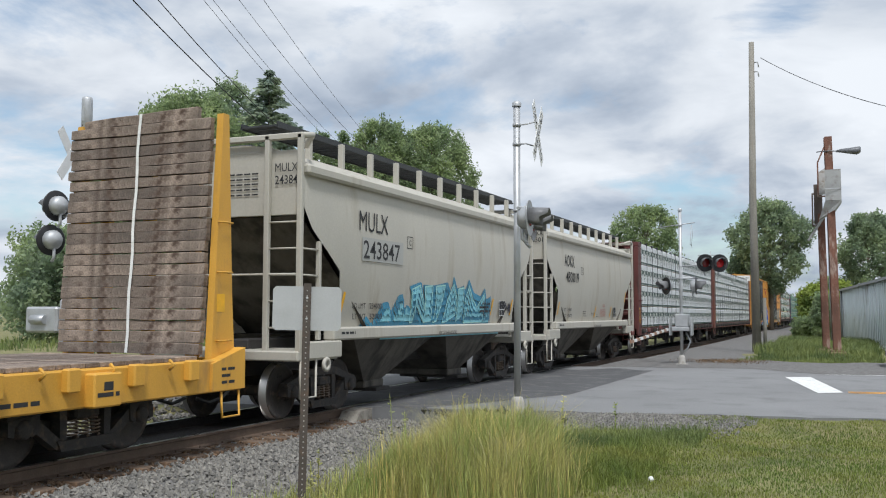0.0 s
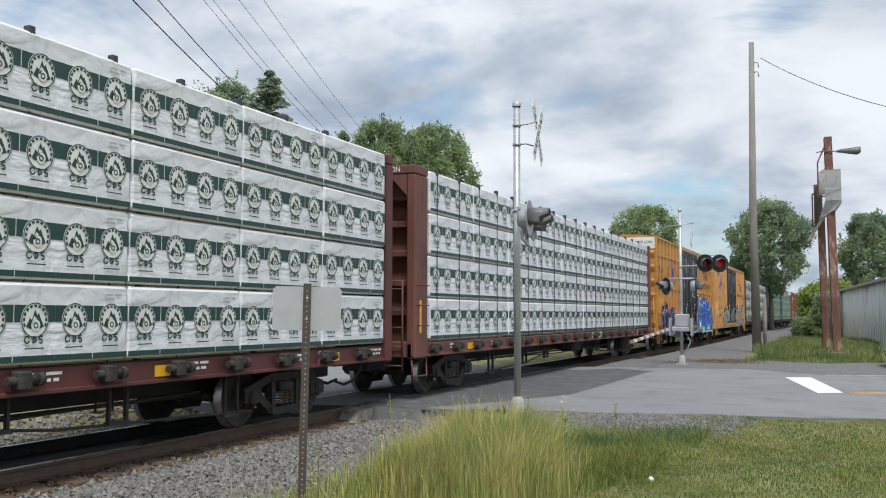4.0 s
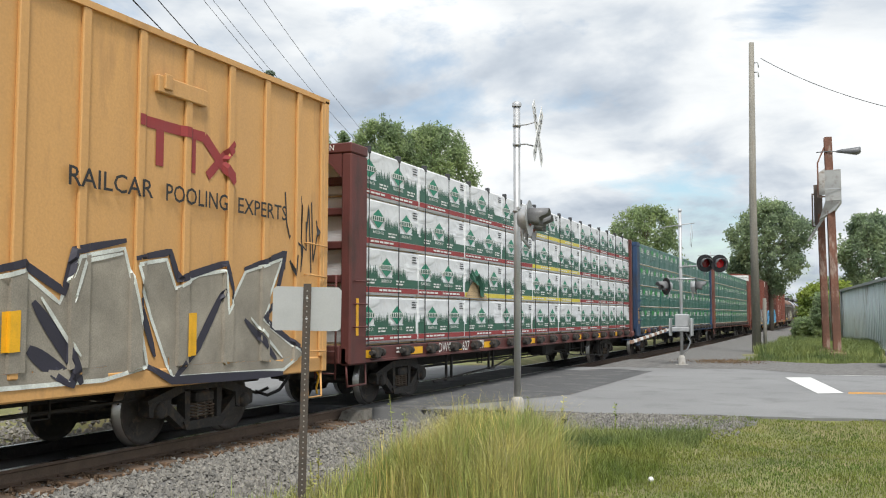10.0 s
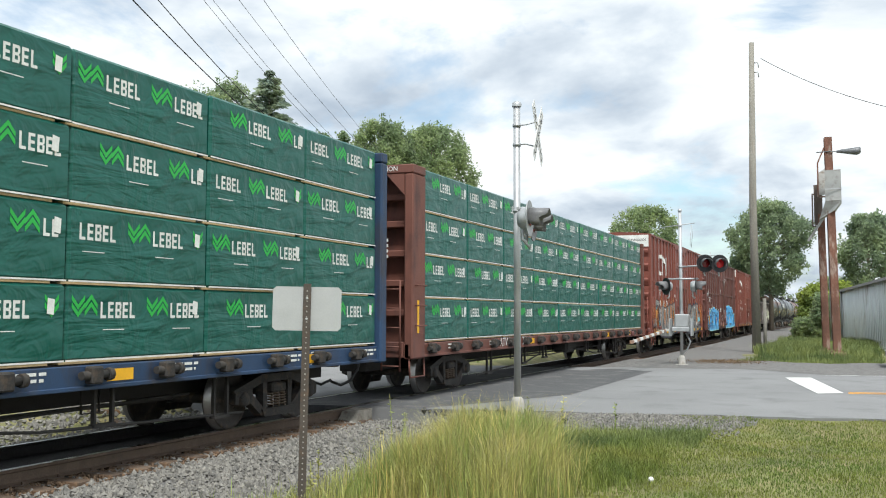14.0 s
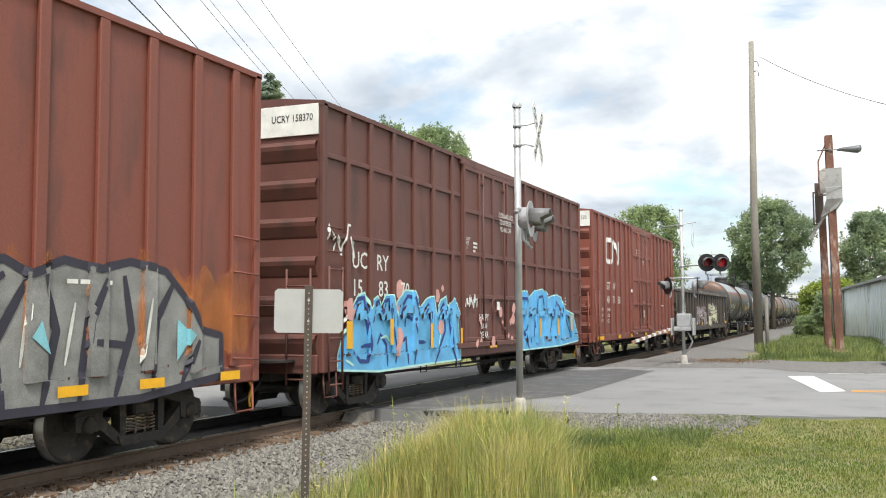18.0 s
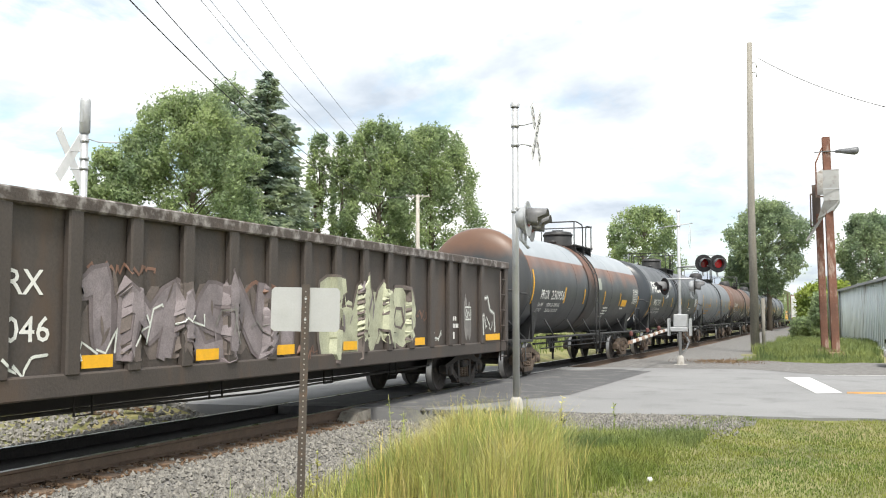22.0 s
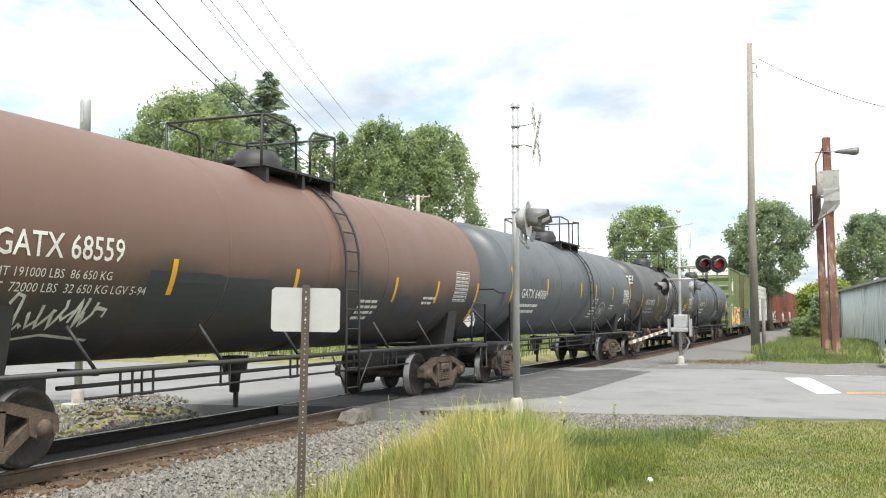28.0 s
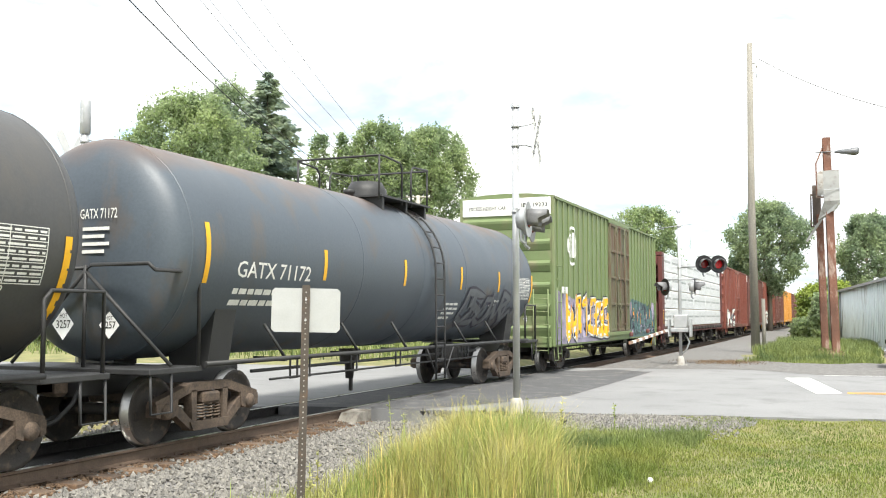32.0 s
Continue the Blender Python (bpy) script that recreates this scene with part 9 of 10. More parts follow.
    g.tube([(RT + 0.1, lad - 0.7, 1.06), (RT + 0.1, lad - 0.23, 0.5)], 0.016, 6).tube([(RT + 0.1, lad + 0.7, 1.06), (RT + 0.1, lad + 0.23, 0.5)], 0.016, 6)
    part("side_ladder", g, fit, car)
    # long side rod with brackets
    g = Geo().tube([(1.5, -B + 0.5, 1.08), (1.5, B - 0.5, 1.08)], 0.035, 8)
    g.tube([(0.95, -4.6, 0.72), (0.95, 4.6, 0.72)], 0.02, 6).tube([(0.8, -4.9, 0.86), (0.8, 4.9, 0.86)], 0.03, 6)
    for y in (-5.0, -2.6, -0.6, 2.6, 4.6):
        g.box(0.95, 1.5, y - 0.03, y + 0.03, 1.03, 1.09).box(barrel_x(1.5) - 0.1, 1.5, y - 0.02, y + 0.02, 1.06, 1.1)
        g.tube([(1.48, y, 1.08), (barrel_x(1.75) + 0.02, y - 0.25, 1.6)], 0.025, 6)
    for y in (-4.0, -3.6, -1.9, 0.0, 2.2, 3.4, 3.8):
        g.tube([(0.95, y, 1.06), (0.95, y, 0.7), (0.95, y + 0.22, 0.7), (0.95, y + 0.22, 1.06)], 0.018, 6)
    part("side_rod", g, fit, car)
    g = Geo().lathe([(0.22, 1.05), (0.2, 0.8), (0.1, 0.75), (0.08, 0.45), (0.001, 0.44)], "z", 12, at=(0, -0.2, 0)).box(0.0, 0.06, -0.23, -0.17, 0.2, 0.5)
    part("outlet_valve", g, under_dark, car)
    g = Geo().lathe([(0.001, 2.3), (0.2, 2.32), (0.24, 2.4), (0.24, 3.3), (0.2, 3.38), (0.001, 3.4)], "y", 14, at=(0.6, 0.4, 0.86))
    part("air_reservoir", g, under_dark, car)
    for s in (-1, 1):
        part("end_sill", Geo().box(-0.35, 0.35, *sorted((s * 8.05, s * 4.6)), 0.68, 0.98, 0.02), fit, car)
        part("end_platform", Geo().box(-1.35, 1.45, *sorted((s * 8.05, s * 7.0)), 0.985, 1.06, 0.01), fit, car)
        for x in (1, -1):
            part("saddle", Geo().prism([(x * 0.5, 1.0), (x * 1.15, 1.0), (x * 1.3, 1.95), (x * 1.0, 1.7), (x * 0.5, 1.3)], "y", *sorted((s * 6.0, s * 6.5))), fit, car)
        g = Geo()
        e = s * 7.95
        g.tube([(1.42, s * 7.05, 1.05), (1.42, s * 7.05, 2.2), (1.42, s * 7.15, 2.3), (1.42, e, 2.3), (1.32, e, 2.38), (0.4, e, 2.38), (0.3, e, 2.3), (0.3, e, 1.05)] if s < 0 else [(1.42, s * 7.05, 1.05), (1.42, s * 7.05, 1.9), (1.42, s * 7.15, 2.0), (1.42, e, 2.0), (1.42, e, 1.05)], 0.026, 8)
        if s < 0:
            g.tube([(0.3, e, 2.38), (0.3, e, 1.05)], 0.026, 8).tube([(0.3, e, 2.3), (1.42, s * 7.6, 1.08)], 0.026, 8).tube([(0.3, e, 2.3), (-1.3, s * 7.6, 1.08)], 0.026, 8).tube([(-1.3, e, 1.06), (-1.3, e, 2.3), (0.3, e, 2.34)], 0.026, 8)
        grab(g, (1.42, s * 8.0, 1.0), (1.42, s * 7.6, 1.0), (0.02, 0, -0.5), 0.018)
        part("end_rail", g, fit, car)
        g = Geo()
        g.face([(0.55, s * (B + 0.27), 1.42), (0.72, s * (B + 0.27), 1.6), (0.55, s * (B + 0.27), 1.78), (0.38, s * (B + 0.27), 1.6)][::-1 if s > 0 else 1])
        q = Geo()
        yy = B - 0.05
        q.face([(1.3, yy, 1.45), (1.3, yy + 0.16, 1.63), (1.3, yy, 1.81), (1.3, yy - 0.16, 1.63)])
        pl = part("placard", g if s < 0 else q, placard_white, car, "white diamond placard")
        g = Geo()
        if s < 0:
            write_end(g, "3257", 0.09, 0.44, 1.56, -B - 0.275, 0.22), write_end(g, "HOT", 0.05, 0.49, 1.67, -B - 0.275, 0.12)
        else:
            write(g, "3257", 0.09, yy - 0.105, 1.585, 1.304, 0.21), write(g, "HOT", 0.05, yy - 0.055, 1.7, 1.304, 0.11)
        part("lettering", g, decal_black, pl)
    truck(car, -6.3, truck_look), truck(car, 6.3, truck_look)
    draft_gear(car, 8.05)
    # yellow reflective bars
    for y, z0, z1 in (first, *((y, *bar) for y in stripes), last):
        g = Geo()
        patch_round(g, y - 0.05, y + 0.05, z0, z1, n=8)
        part("reflective_bar", g, reflector, car)
    g = Geo()
    for text, size, y, z, w in (*name_lines, *small_print):
        write_round(g, text, size, y, z, w)
    if not small_print:
        lines_round(g, name_lines[0][2], name_lines[0][3] - 0.24, [1.7, 1.5], 0.16, 0.08, 3)
    lines_round(g, 1.6, 1.95, [0.75, 0.8, 0.7, 0.6], 0.1, 0.05, 5), lines_round(g, 4.3, 2.05, [0.6, 0.5], 0.1, 0.05, 6)
    # data table
    t0, t1, u0, u1 = table
    for k in range(9):
        z = u0 + (u1 - u0) * k / 8
        patch_round(g, t0, t1, z, z + 0.01, n=1)
        if k < 8:
            lines_round(g, t0 + 0.03, z + 0.025, [t1 - t0 - 0.06], 0.1, 0.025, k)
    for y in (t0, (t0 + t1) / 2, t1 - 0.012):
        patch_round(g, y, y + 0.012, u0, u1, n=4)
    write_end(g, name_lines[0][0], 0.13, 0.05, 3.0, -B - 0.305, 0.62)
    for k in range(4):
        g.face([(0.1, -B - 0.31, 2.84 - 0.1 * k), (0.55 - 0.08 * (k % 2), -B - 0.31, 2.84 - 0.1 * k), (0.55 - 0.08 * (k % 2), -B - 0.31, 2.885 - 0.1 * k), (0.1, -B - 0.31, 2.885 - 0.1 * k)])
    part("lettering", g, ink, car)
    return car


at_round = lambda y, z: barrel_x(z)
RUST = (0.17, 0.075, 0.042)
two_tone = tank_paint("black_tank_rust_shoulder_grey_top", (0.048, 0.053, 0.058), 0.42, (0.055, 0.055, 0.055), 0.3, RUST, 2.85, (0.30, 0.33, 0.36), ZC + 0.72)
tank_black = tank_paint("black_tank_paint", (0.036, 0.042, 0.05), 0.4, (0.05, 0.052, 0.055), 0.25)
tank_grey = tank_paint("grey_tank_paint", (0.17, 0.185, 0.205), 0.5, (0.12, 0.125, 0.135), 0.3)
tank_rust = tank_paint("rust_top_tank_paint", (0.045, 0.043, 0.042), 0.5, (0.08, 0.06, 0.05), 0.35, (0.15, 0.088, 0.068), 2.0)
tank_slate = tank_paint("slate_tank_paint", (0.082, 0.094, 0.105), 0.48, (0.085, 0.09, 0.095), 0.3)
tank_soot = tank_paint("sooty_tank_paint", (0.057, 0.057, 0.059), 0.5, (0.07, 0.065, 0.06), 0.3)
tank_slate_b = tank_paint("blue_slate_tank_paint", (0.068, 0.084, 0.104), 0.48, (0.1, 0.085, 0.075), 0.25, (0.12, 0.08, 0.06), 3.75)

S0 = 282.36
car = tank_car(S0, two_tone, "black tank car with rusty shoulders and a grey top", [("PROX", 0.26, -6.27, 2.18, 0.8), ("230956", 0.26, -5.25, 2.18, 1.38)], (-3.8, -1.45, 1.4, 3.98), lad=-0.2, dome=0.65, bar=(2.08, 2.56), last=(7.35, 1.65, 2.5), table=(6.2, 7.15, 2.17, 2.74), fit=black_steel, head=tank_paint("rust_crown_head_paint", (0.042, 0.045, 0.048), 0.5, (0.06, 0.055, 0.05), 0.3, (0.13, 0.07, 0.045), 3.3),
               small_print=(("LD LMT", 0.1, -6.35, 1.97, 0.5), ("190200 LB  86300 KG", 0.1, -5.5, 1.97, 1.35), ("LT WT", 0.1, -6.3, 1.81, 0.42), ("72800 LB  33000 KG", 0.1, -5.45, 1.81, 1.3)))
g = Geo()
patch_round(g, 0.12, 0.88, 2.6, 3.0)
part("paint_patch", g, mat("pale_green_patch", (0.34, 0.36, 0.31), 0.6, bump=0.03), car)
g = Geo()
patch_round(g, 4.3, 5.2, 2.05, 2.3)
part("yellow_plate", g, reflector, car)
g = Geo().lathe([(RT + 0.021, -1.0), (RT + 0.024, -0.98), (RT + 0.024, 0.22), (RT + 0.021, 0.25)], "y", 48, at=(0, 0, ZC))
part("rusty_band", g, tank_paint("rusty_band_paint", (0.05, 0.048, 0.046), 0.6, (0.08, 0.055, 0.045), 0.3, (0.15, 0.078, 0.055), 2.6), car, "broad rust-stained band under the ladder")
g = Geo()
scrawl(g, at_round, -4.4, -3.2, 1.7, 2.0, 91, 0, 0.02, 6)
part("graffiti", g, mat("grey_chalk", (0.16, 0.17, 0.18), 0.8, bump=0.0), car)
car = tank_car(S0 + 17.31, tank_black, "glossy black tank car with bold white letter shapes", [("PROX 71313", 0.26, -6.3, 2.16, 1.65)], (-3.97, -1.5, 1.45, 3.92), lad=-0.05, dome=1.3, bar=(2.12, 2.57), first=(-7.1, 1.64, 2.57), last=(7.1, 1.8, 2.56), table=(6.2, 6.85, 2.2, 2.62),
               small_print=(("LD LMT", 0.09, -6.22, 1.96, 0.5), ("190600 LB  86 450 KG", 0.09, -5.6, 1.96, 1.1), ("LT WT", 0.09, -6.2, 1.81, 0.42), ("72400 LB  32 850 KG", 0.09, -5.6, 1.81, 1.1)))
# a row of six bold hollow blocks
g = Geo()
FULL = [(0, 0.15, 0, 0.47), (0.15, 0.42, 0.36, 0.47), (0.15, 0.42, 0, 0.11), (0.42, 0.56, 0.04, 0.43)]
HALF = [(0, 0.15, 0, 0.47), (0.15, 0.44, 0.36, 0.47), (0.15, 0.44, 0.14, 0.24), (0.44, 0.56, 0.18, 0.43)]
OPEN = [(0, 0.15, 0.04, 0.43), (0.1, 0.54, 0.36, 0.47), (0.1, 0.54, 0, 0.11), (0.42, 0.55, 0.3, 0.36), (0.42, 0.55, 0.11, 0.17)]
for k, form in enumerate((HALF, HALF + [(0.4, 0.56, 0, 0.14)], FULL, OPEN, FULL, HALF + [(0.4, 0.56, 0, 0.14)])):
    y = -6.77 + 0.622 * k
    for a, b, c, d in form:
        patch_round(g, y + a, y + b, 2.74 + c, 2.74 + d, n=2)
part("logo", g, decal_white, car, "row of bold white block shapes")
g = Geo()
scrawl(g, at_round, -0.9, -0.3, 1.5, 2.3, 93, 0, 0.035, 7), scrawl(g, at_round, 3.5, 4.6, 1.65, 2.05, 94, 0, 0.03, 7)
stroke(g, at_round, [(-0.6 + 0.5 * math.cos(a), 1.85 + 0.48 * math.sin(a)) for a in np.linspace(0, 6.28, 15)], 0.03, 0, 0.006)
part("graffiti", g, tag_silver, car, "thin grey spray-painted scrawl")
car = tank_car(S0 + 34.31, tank_grey, "plain grey tank car with faint orange lettering", [("UTLX 640469", 0.24, -5.98, 2.18, 2.35)], (-3.8, -0.76, 2.1, 4.6), lad=0.7, ink=mat("orange_stencil", (0.45, 0.24, 0.06), 0.7, var=0.2, bump=0.03), box_dome=False)
car = tank_car(S0 + 51.53, tank_rust, "dark tank car with a rust-brown upper half", [("GATX 68559", 0.27, -6.5, 2.35, 1.88)], (-3.66, -0.7, 2.9, 4.93), lad=0.9, dome=0.35, bar=(1.98, 2.44), first=(-7.15, 1.55, 2.43), last=(7.25, 1.62, 2.46), table=(5.87, 6.65, 2.03, 2.68), box_dome=False,
               small_print=(("LD LMT 191000 LBS  86 650 KG", 0.1, -6.75, 2.13, 2.0), ("LT WT  72000 LBS  32 650 KG LGV 5-94", 0.1, -6.75, 1.97, 2.65)))
g = Geo()
scrawl(g, at_round, -6.1, -4.65, 1.5, 1.95, 95, 0, 0.045, 9), scrawl(g, at_round, -1.0, -0.3, 1.7, 2.0, 96, 0, 0.035, 5)
stroke(g, at_round, [(-6.1, 1.42), (-5.4, 1.5), (-4.6, 1.42)], 0.03, 0, 0.006)
part("graffiti", g, tag_white, car, "pale spray-painted scrawl")
g = Geo()
r = random.Random(21)
for y0, y1, z0, z1 in ((-4.1, -2.6, 1.5, 2.28), (-2.6, -1.4, 1.7, 2.25), (-6.9, -4.1, 1.2, 1.52), (3.2, 3.9, 1.7, 2.1), (1.6, 2.6, 1.3, 1.8), (-1.4, 0.1, 1.3, 1.75), (4.6, 5.4, 1.4, 1.8)):
    patch_round(g, y0, y1, z0, z1, lift=0.003)
part("paint_patch", g, tank_black, car, "patches of fresh black paint")
car = tank_car(S0 + 68.36, tank_slate, "slate-grey tank car with smears of tar", [("GATX 64088", 0.24, -6.25, 2.19, 2.23)], (-3.93, -0.12, 1.87, 4.45), lad=0.93, dome=0.65, last=(7.5, 2.08, 2.97), table=(6.3, 7.25, 2.17, 2.68), box_dome=False)
g = Geo()
r = random.Random(12)
for k in range(70):
    y, z = r.uniform(-5.6, 5.5), r.uniform(2.5, 3.25)
    stroke(g, at_round, [(y, z), (y + r.uniform(-0.05, 0.05), z - r.uniform(0.05, 0.4))], r.uniform(0.015, 0.05), 0, 0.004, 0.9)
part("tar_smear", g, tag_dark, car)
g = Geo()
write_round(g, "SHOT", 0.2, 1.45, 2.1, 0.85), scrawl(g, at_round, 2.75, 3.45, 1.72, 2.05, 97, 0, 0.03, 7)
stroke(g, at_round, [(3.1 + 0.52 * math.cos(a), 1.88 + 0.29 * math.sin(a)) for a in np.linspace(0, 6.28, 19)], 0.025, 0, 0.006)
part("graffiti", g, tag_white, car, "thin grey spray-painted scrawl")
car = tank_car(S0 + 85.55, tank_soot, "sooty black-brown tank car with white scrawls", [("GATX 59727", 0.24, -6.25, 2.17, 2.04)], (-3.42, -1.0, 2.1, 3.65, 5.42), lad=1.05, dome=0.45, rail=(-0.4, 1.95), bar=(2.13, 2.6), first=(-7.1, 1.76, 2.63), last=(7.28, 1.68, 2.59), table=(5.95, 6.99, 2.05, 2.65), box_dome=False,
               small_print=(("LD LMT  191200LB  86750KG", 0.09, -6.3, 1.98, 1.75), ("LT WT  71800LB  32530KG NEW 5-88", 0.09, -6.3, 1.82, 2.3), ("FRA-AIP", 0.11, 5.96, 1.93, 0.55)))
g = Geo()
write_end(g, "SLICE!", 0.34, 0.5, 3.05, -7.79, 0.75)
scrawl(g, at_round, -1.0, -0.45, 1.85, 2.2, 100, 0, 0.035, 4), scrawl(g, at_round, -1.0, -0.3, 1.4, 1.7, 101, 0, 0.035, 4)
part("graffiti", g, tag_white, car, "white spray-painted scrawl")
g = Geo()
for k in range(9):
    y, z = -2.5 + 0.25 * (k % 3) + 0.1 * (k // 3), 1.5 + 0.26 * (k // 3)
    stroke(g, at_round, [(y + 0.14 * math.cos(t), z + 0.14 * math.sin(t)) for t in np.linspace(0, 6.28, 11)], 0.035, 0, 0.006)
scrawl(g, at_round, -2.75, -1.85, 1.45, 2.1, 104, 0, 0.045, 5), scrawl(g, at_round, -2.6, -1.7, 1.4, 1.9, 105, 0, 0.04, 5)
part("graffiti", g, mat("ochre_spray", (0.26, 0.2, 0.06), 0.7, bump=0.0), car, "ochre spray-painted rings")
g = Geo()
patch_round(g, 4.39, 5.11, 1.94, 2.3)
pl = part("yellow_plate", g, reflector, car)
g = Geo()
lines_round(g, 4.48, 2.05, [0.55], 0.1, 0.08, 3), lines_round(g, 4.45, 2.2, [0.6], 0.06, 0.03, 4)
g.v = [(x + 0.004, y, z) for x, y, z in g.v]
part("print", g, decal_black, pl)
car = tank_car(S0 + 102.33, tank_slate_b, "blue-grey tank car streaked with rust on top", [("GATX 71172", 0.23, -6.3, 2.27, 2.0)], (-3.85, -0.75, 2.2, 4.7), lad=0.75, dome=0.5, bar=(2.3, 2.8), first=(-7.0, 2.16, 2.98), box_dome=False)
g = Geo()
tag(g, at_round, 2.6, 6.3, 1.5, 2.3, 6, 103, (0, 1, 1), 0.16, 0.004)
part("graffiti", g, [tag_dark, mat("grey_spray", (0.11, 0.12, 0.13), 0.7, bump=0.0)], car, "dull grey spray-painted lettering")
# ------------------------------------------------------------------ crossing signals
galv = mat("galvanised_steel", (0.50, 0.51, 0.52), 0.45, metal=0.5, var=0.1, scale=3, bump=0.08)
alu_grey = mat("grey_cast_aluminium", (0.44, 0.45, 0.46), 0.45, metal=0.4, var=0.12, scale=4, bump=0.1)
signal_black = mat("signal_black", (0.018, 0.018, 0.02), 0.5, var=0.15, bump=0.08)
# weathered visor black, paled to grey to stand for reflected sky
visor_grey = mat("weathered_sky_lit_visor", (0.17, 0.17, 0.175), 0.45, var=0.2, bump=0.08)
lens_red = mat("red_lens", (0.16, 0.012, 0.012), 0.12, var=0.05, bump=0.0)
lens_lit = mat("lit_red_lens", (0.5, 0.02, 0.025), 0.2, var=0.0, bump=0.0, emit=0.035)
sign_white = mat("sign_white", (0.76, 0.76, 0.75), 0.5, var=0.06, bump=0.04)
sign_back = mat("bare_aluminium_back", (0.47, 0.475, 0.48), 0.42, metal=0.35, var=0.06, scale=4, bump=0.05)
stripe_red = mat("gate_red", (0.34, 0.2, 0.13), 0.5, var=0.1, bump=0.05)


def signal_head(parent, m, lit=False, disc_paint=None):
    """A flasher: round background, lens, long visor and housing, facing its own -y."""
    g = Geo().lathe([(0.0, 0.012), (0.29, 0.012), (0.305, 0.0), (0.305, -0.01), (0.29, -0.004), (0.0, -0.004)], "y", 28)
    head = part("signal_head", g, disc_paint or signal_black, parent, at=m)
    part("lens", Geo().lathe([(0.0, -0.05), (0.09, -0.042), (0.145, -0.015)], "y", 20), lens_lit if lit else lens_red, head)
    g = Geo()
    rows = []
    for k in range(13):
        a = radians(-35 + 250 * k / 12)
        d = 0.34 if 2 < k < 10 else 0.2
        rows.append([(0.17 * math.cos(a), -0.01, 0.17 * math.sin(a)), (0.175 * math.cos(a), -d, 0.175 * math.sin(a) - 0.02), (0.185 * math.cos(a), -d, 0.185 * math.sin(a) - 0.02), (0.18 * math.cos(a), -0.01, 0.18 * math.sin(a))])
    g.rings(rows, smooth=True, closed=True)
    part("visor", g, visor_grey, head, "weathered visor, painted grey for the sky's reflection")
    g = Geo().lathe([(0.19, 0.01), (0.19, 0.1), (0.14, 0.19), (0.0, 0.21)], "y", 20)
    g.tube([(0, 0.12, -0.1), (0, 0.12, -0.35), (0, 0.05, -0.42)], 0.03, 8)
    part("housing", g, alu_grey, head)
    return head


def crossbuck(parent, m, words=True):
    """Two crossed blades facing their own -y."""
    for k, (a, word) in enumerate(((50, "CROSSING"), (-50, "RAILROAD"))):
        g = Geo().box(-0.61, 0.61, -0.006 - 0.008 * k, 0.0 - 0.008 * k, -0.115, 0.115)
        b = part("crossbuck_blade", g, sign_white, parent, at=m @ Matrix.Rotation(radians(a), 4, "Y"))
        if words:
            g = Geo()
            vs, fs = lettering(word, 0.135, 1.06)
            for f in fs:
                g.face([(vs[i][0] - 0.53, -0.008 - 0.008 * k, vs[i][1] - 0.068) for i in f])
            part("lettering", g, decal_black, b)


def mast(x, y, height, label, base_z=-0.1, r=0.06, foot=0.22):
    t = thing("crossing_signal", (x, y, 0), label, "signal")
    part("mast_pole", Geo().tube([(0, 0, 0.3), (0, 0, height)], r, 14), galv, t)
    part("pole_cap", Geo().lathe([(r + 0.02, height - 0.05), (r + 0.025, height), (r, height + 0.04), (0, height + 0.05)], "z", 14), galv, t)
    g = Geo().box(-foot, foot, -foot, foot, base_z - 0.2, base_z + 0.12, 0.02).lathe([(0.13, base_z + 0.1), (0.12, 0.2), (0.09, 0.3), (r, 0.32)], "z", 14)
    part("mast_foot", g, concrete, t)
    return t


def clamp(g, z, r=0.075):
    g.lathe([(r - 0.02, z - 0.025), (r, z - 0.025), (r, z + 0.025), (r - 0.02, z + 0.025)], "z", 12)


FACE_E = 100          # turn of a sign whose face looks along the road towards +x
near = mast(-5.23, 15.71, 5.4, "grey crossing signal mast with crossbuck and flashers beside the gravel")
crossbuck(near, pose(0.36, 0.06, 4.86, 0, 0, FACE_E - 4))
g = Geo()
for z in (5.02, 4.68):
    clamp(g, z)
    g.tube([(0.05, 0.0, z), (0.16, 0.02, z + 0.01), (0.33, 0.06, z + 0.05 * (1 if z > 4.9 else -1))], 0.014, 6)
part("sign_bracket", g, alu_grey, near)
g = Geo()
clamp(g, 3.52)
g.tube([(0.0, 0, 3.52), (0.15, 0.05, 3.56), (0.2, 0.6, 3.5)], 0.03, 8).tube([(0.15, 0.03, 3.56), (0.2, -0.55, 3.5)], 0.03, 8)
part("head_arm", g, alu_grey, near)
# discs of the near heads are paler too, for the sky they reflect
signal_head(near, pose(0.36, -0.42, 3.34, 0, 0, FACE_E - 4), False, alu_grey), signal_head(near, pose(0.16, 0.42, 3.32, 0, 0, FACE_E - 4), False, visor_grey)

far = mast(-5.3, 33.95, 5.4, "grey crossing signal mast with lowered gate and red flashers", r=0.055)
g = Geo()
g.tube([(-0.75, 0.0, 4.78), (-0.1, 0, 4.86), (0.5, 0, 4.92)], 0.018, 6)
clamp(g, 4.84)
g.tube([(0.38, 0, 4.85), (0.34, 0, 4.2), (0.4, 0, 4.05)], 0.008, 5).tube([(0.4, 0, 4.85), (0.42, 0, 4.5), (0.38, 0, 4.1)], 0.008, 5)
part("top_arm", g, alu_grey, far)
g = Geo().tube([(0, 0, 3.4), (0.5, -0.05, 3.42), (1.25, -0.1, 3.42)], 0.03, 8).tube([(-0.5, 0, 2.98), (0.6, 0, 2.98)], 0.03, 8)
clamp(g, 3.4), clamp(g, 2.98)
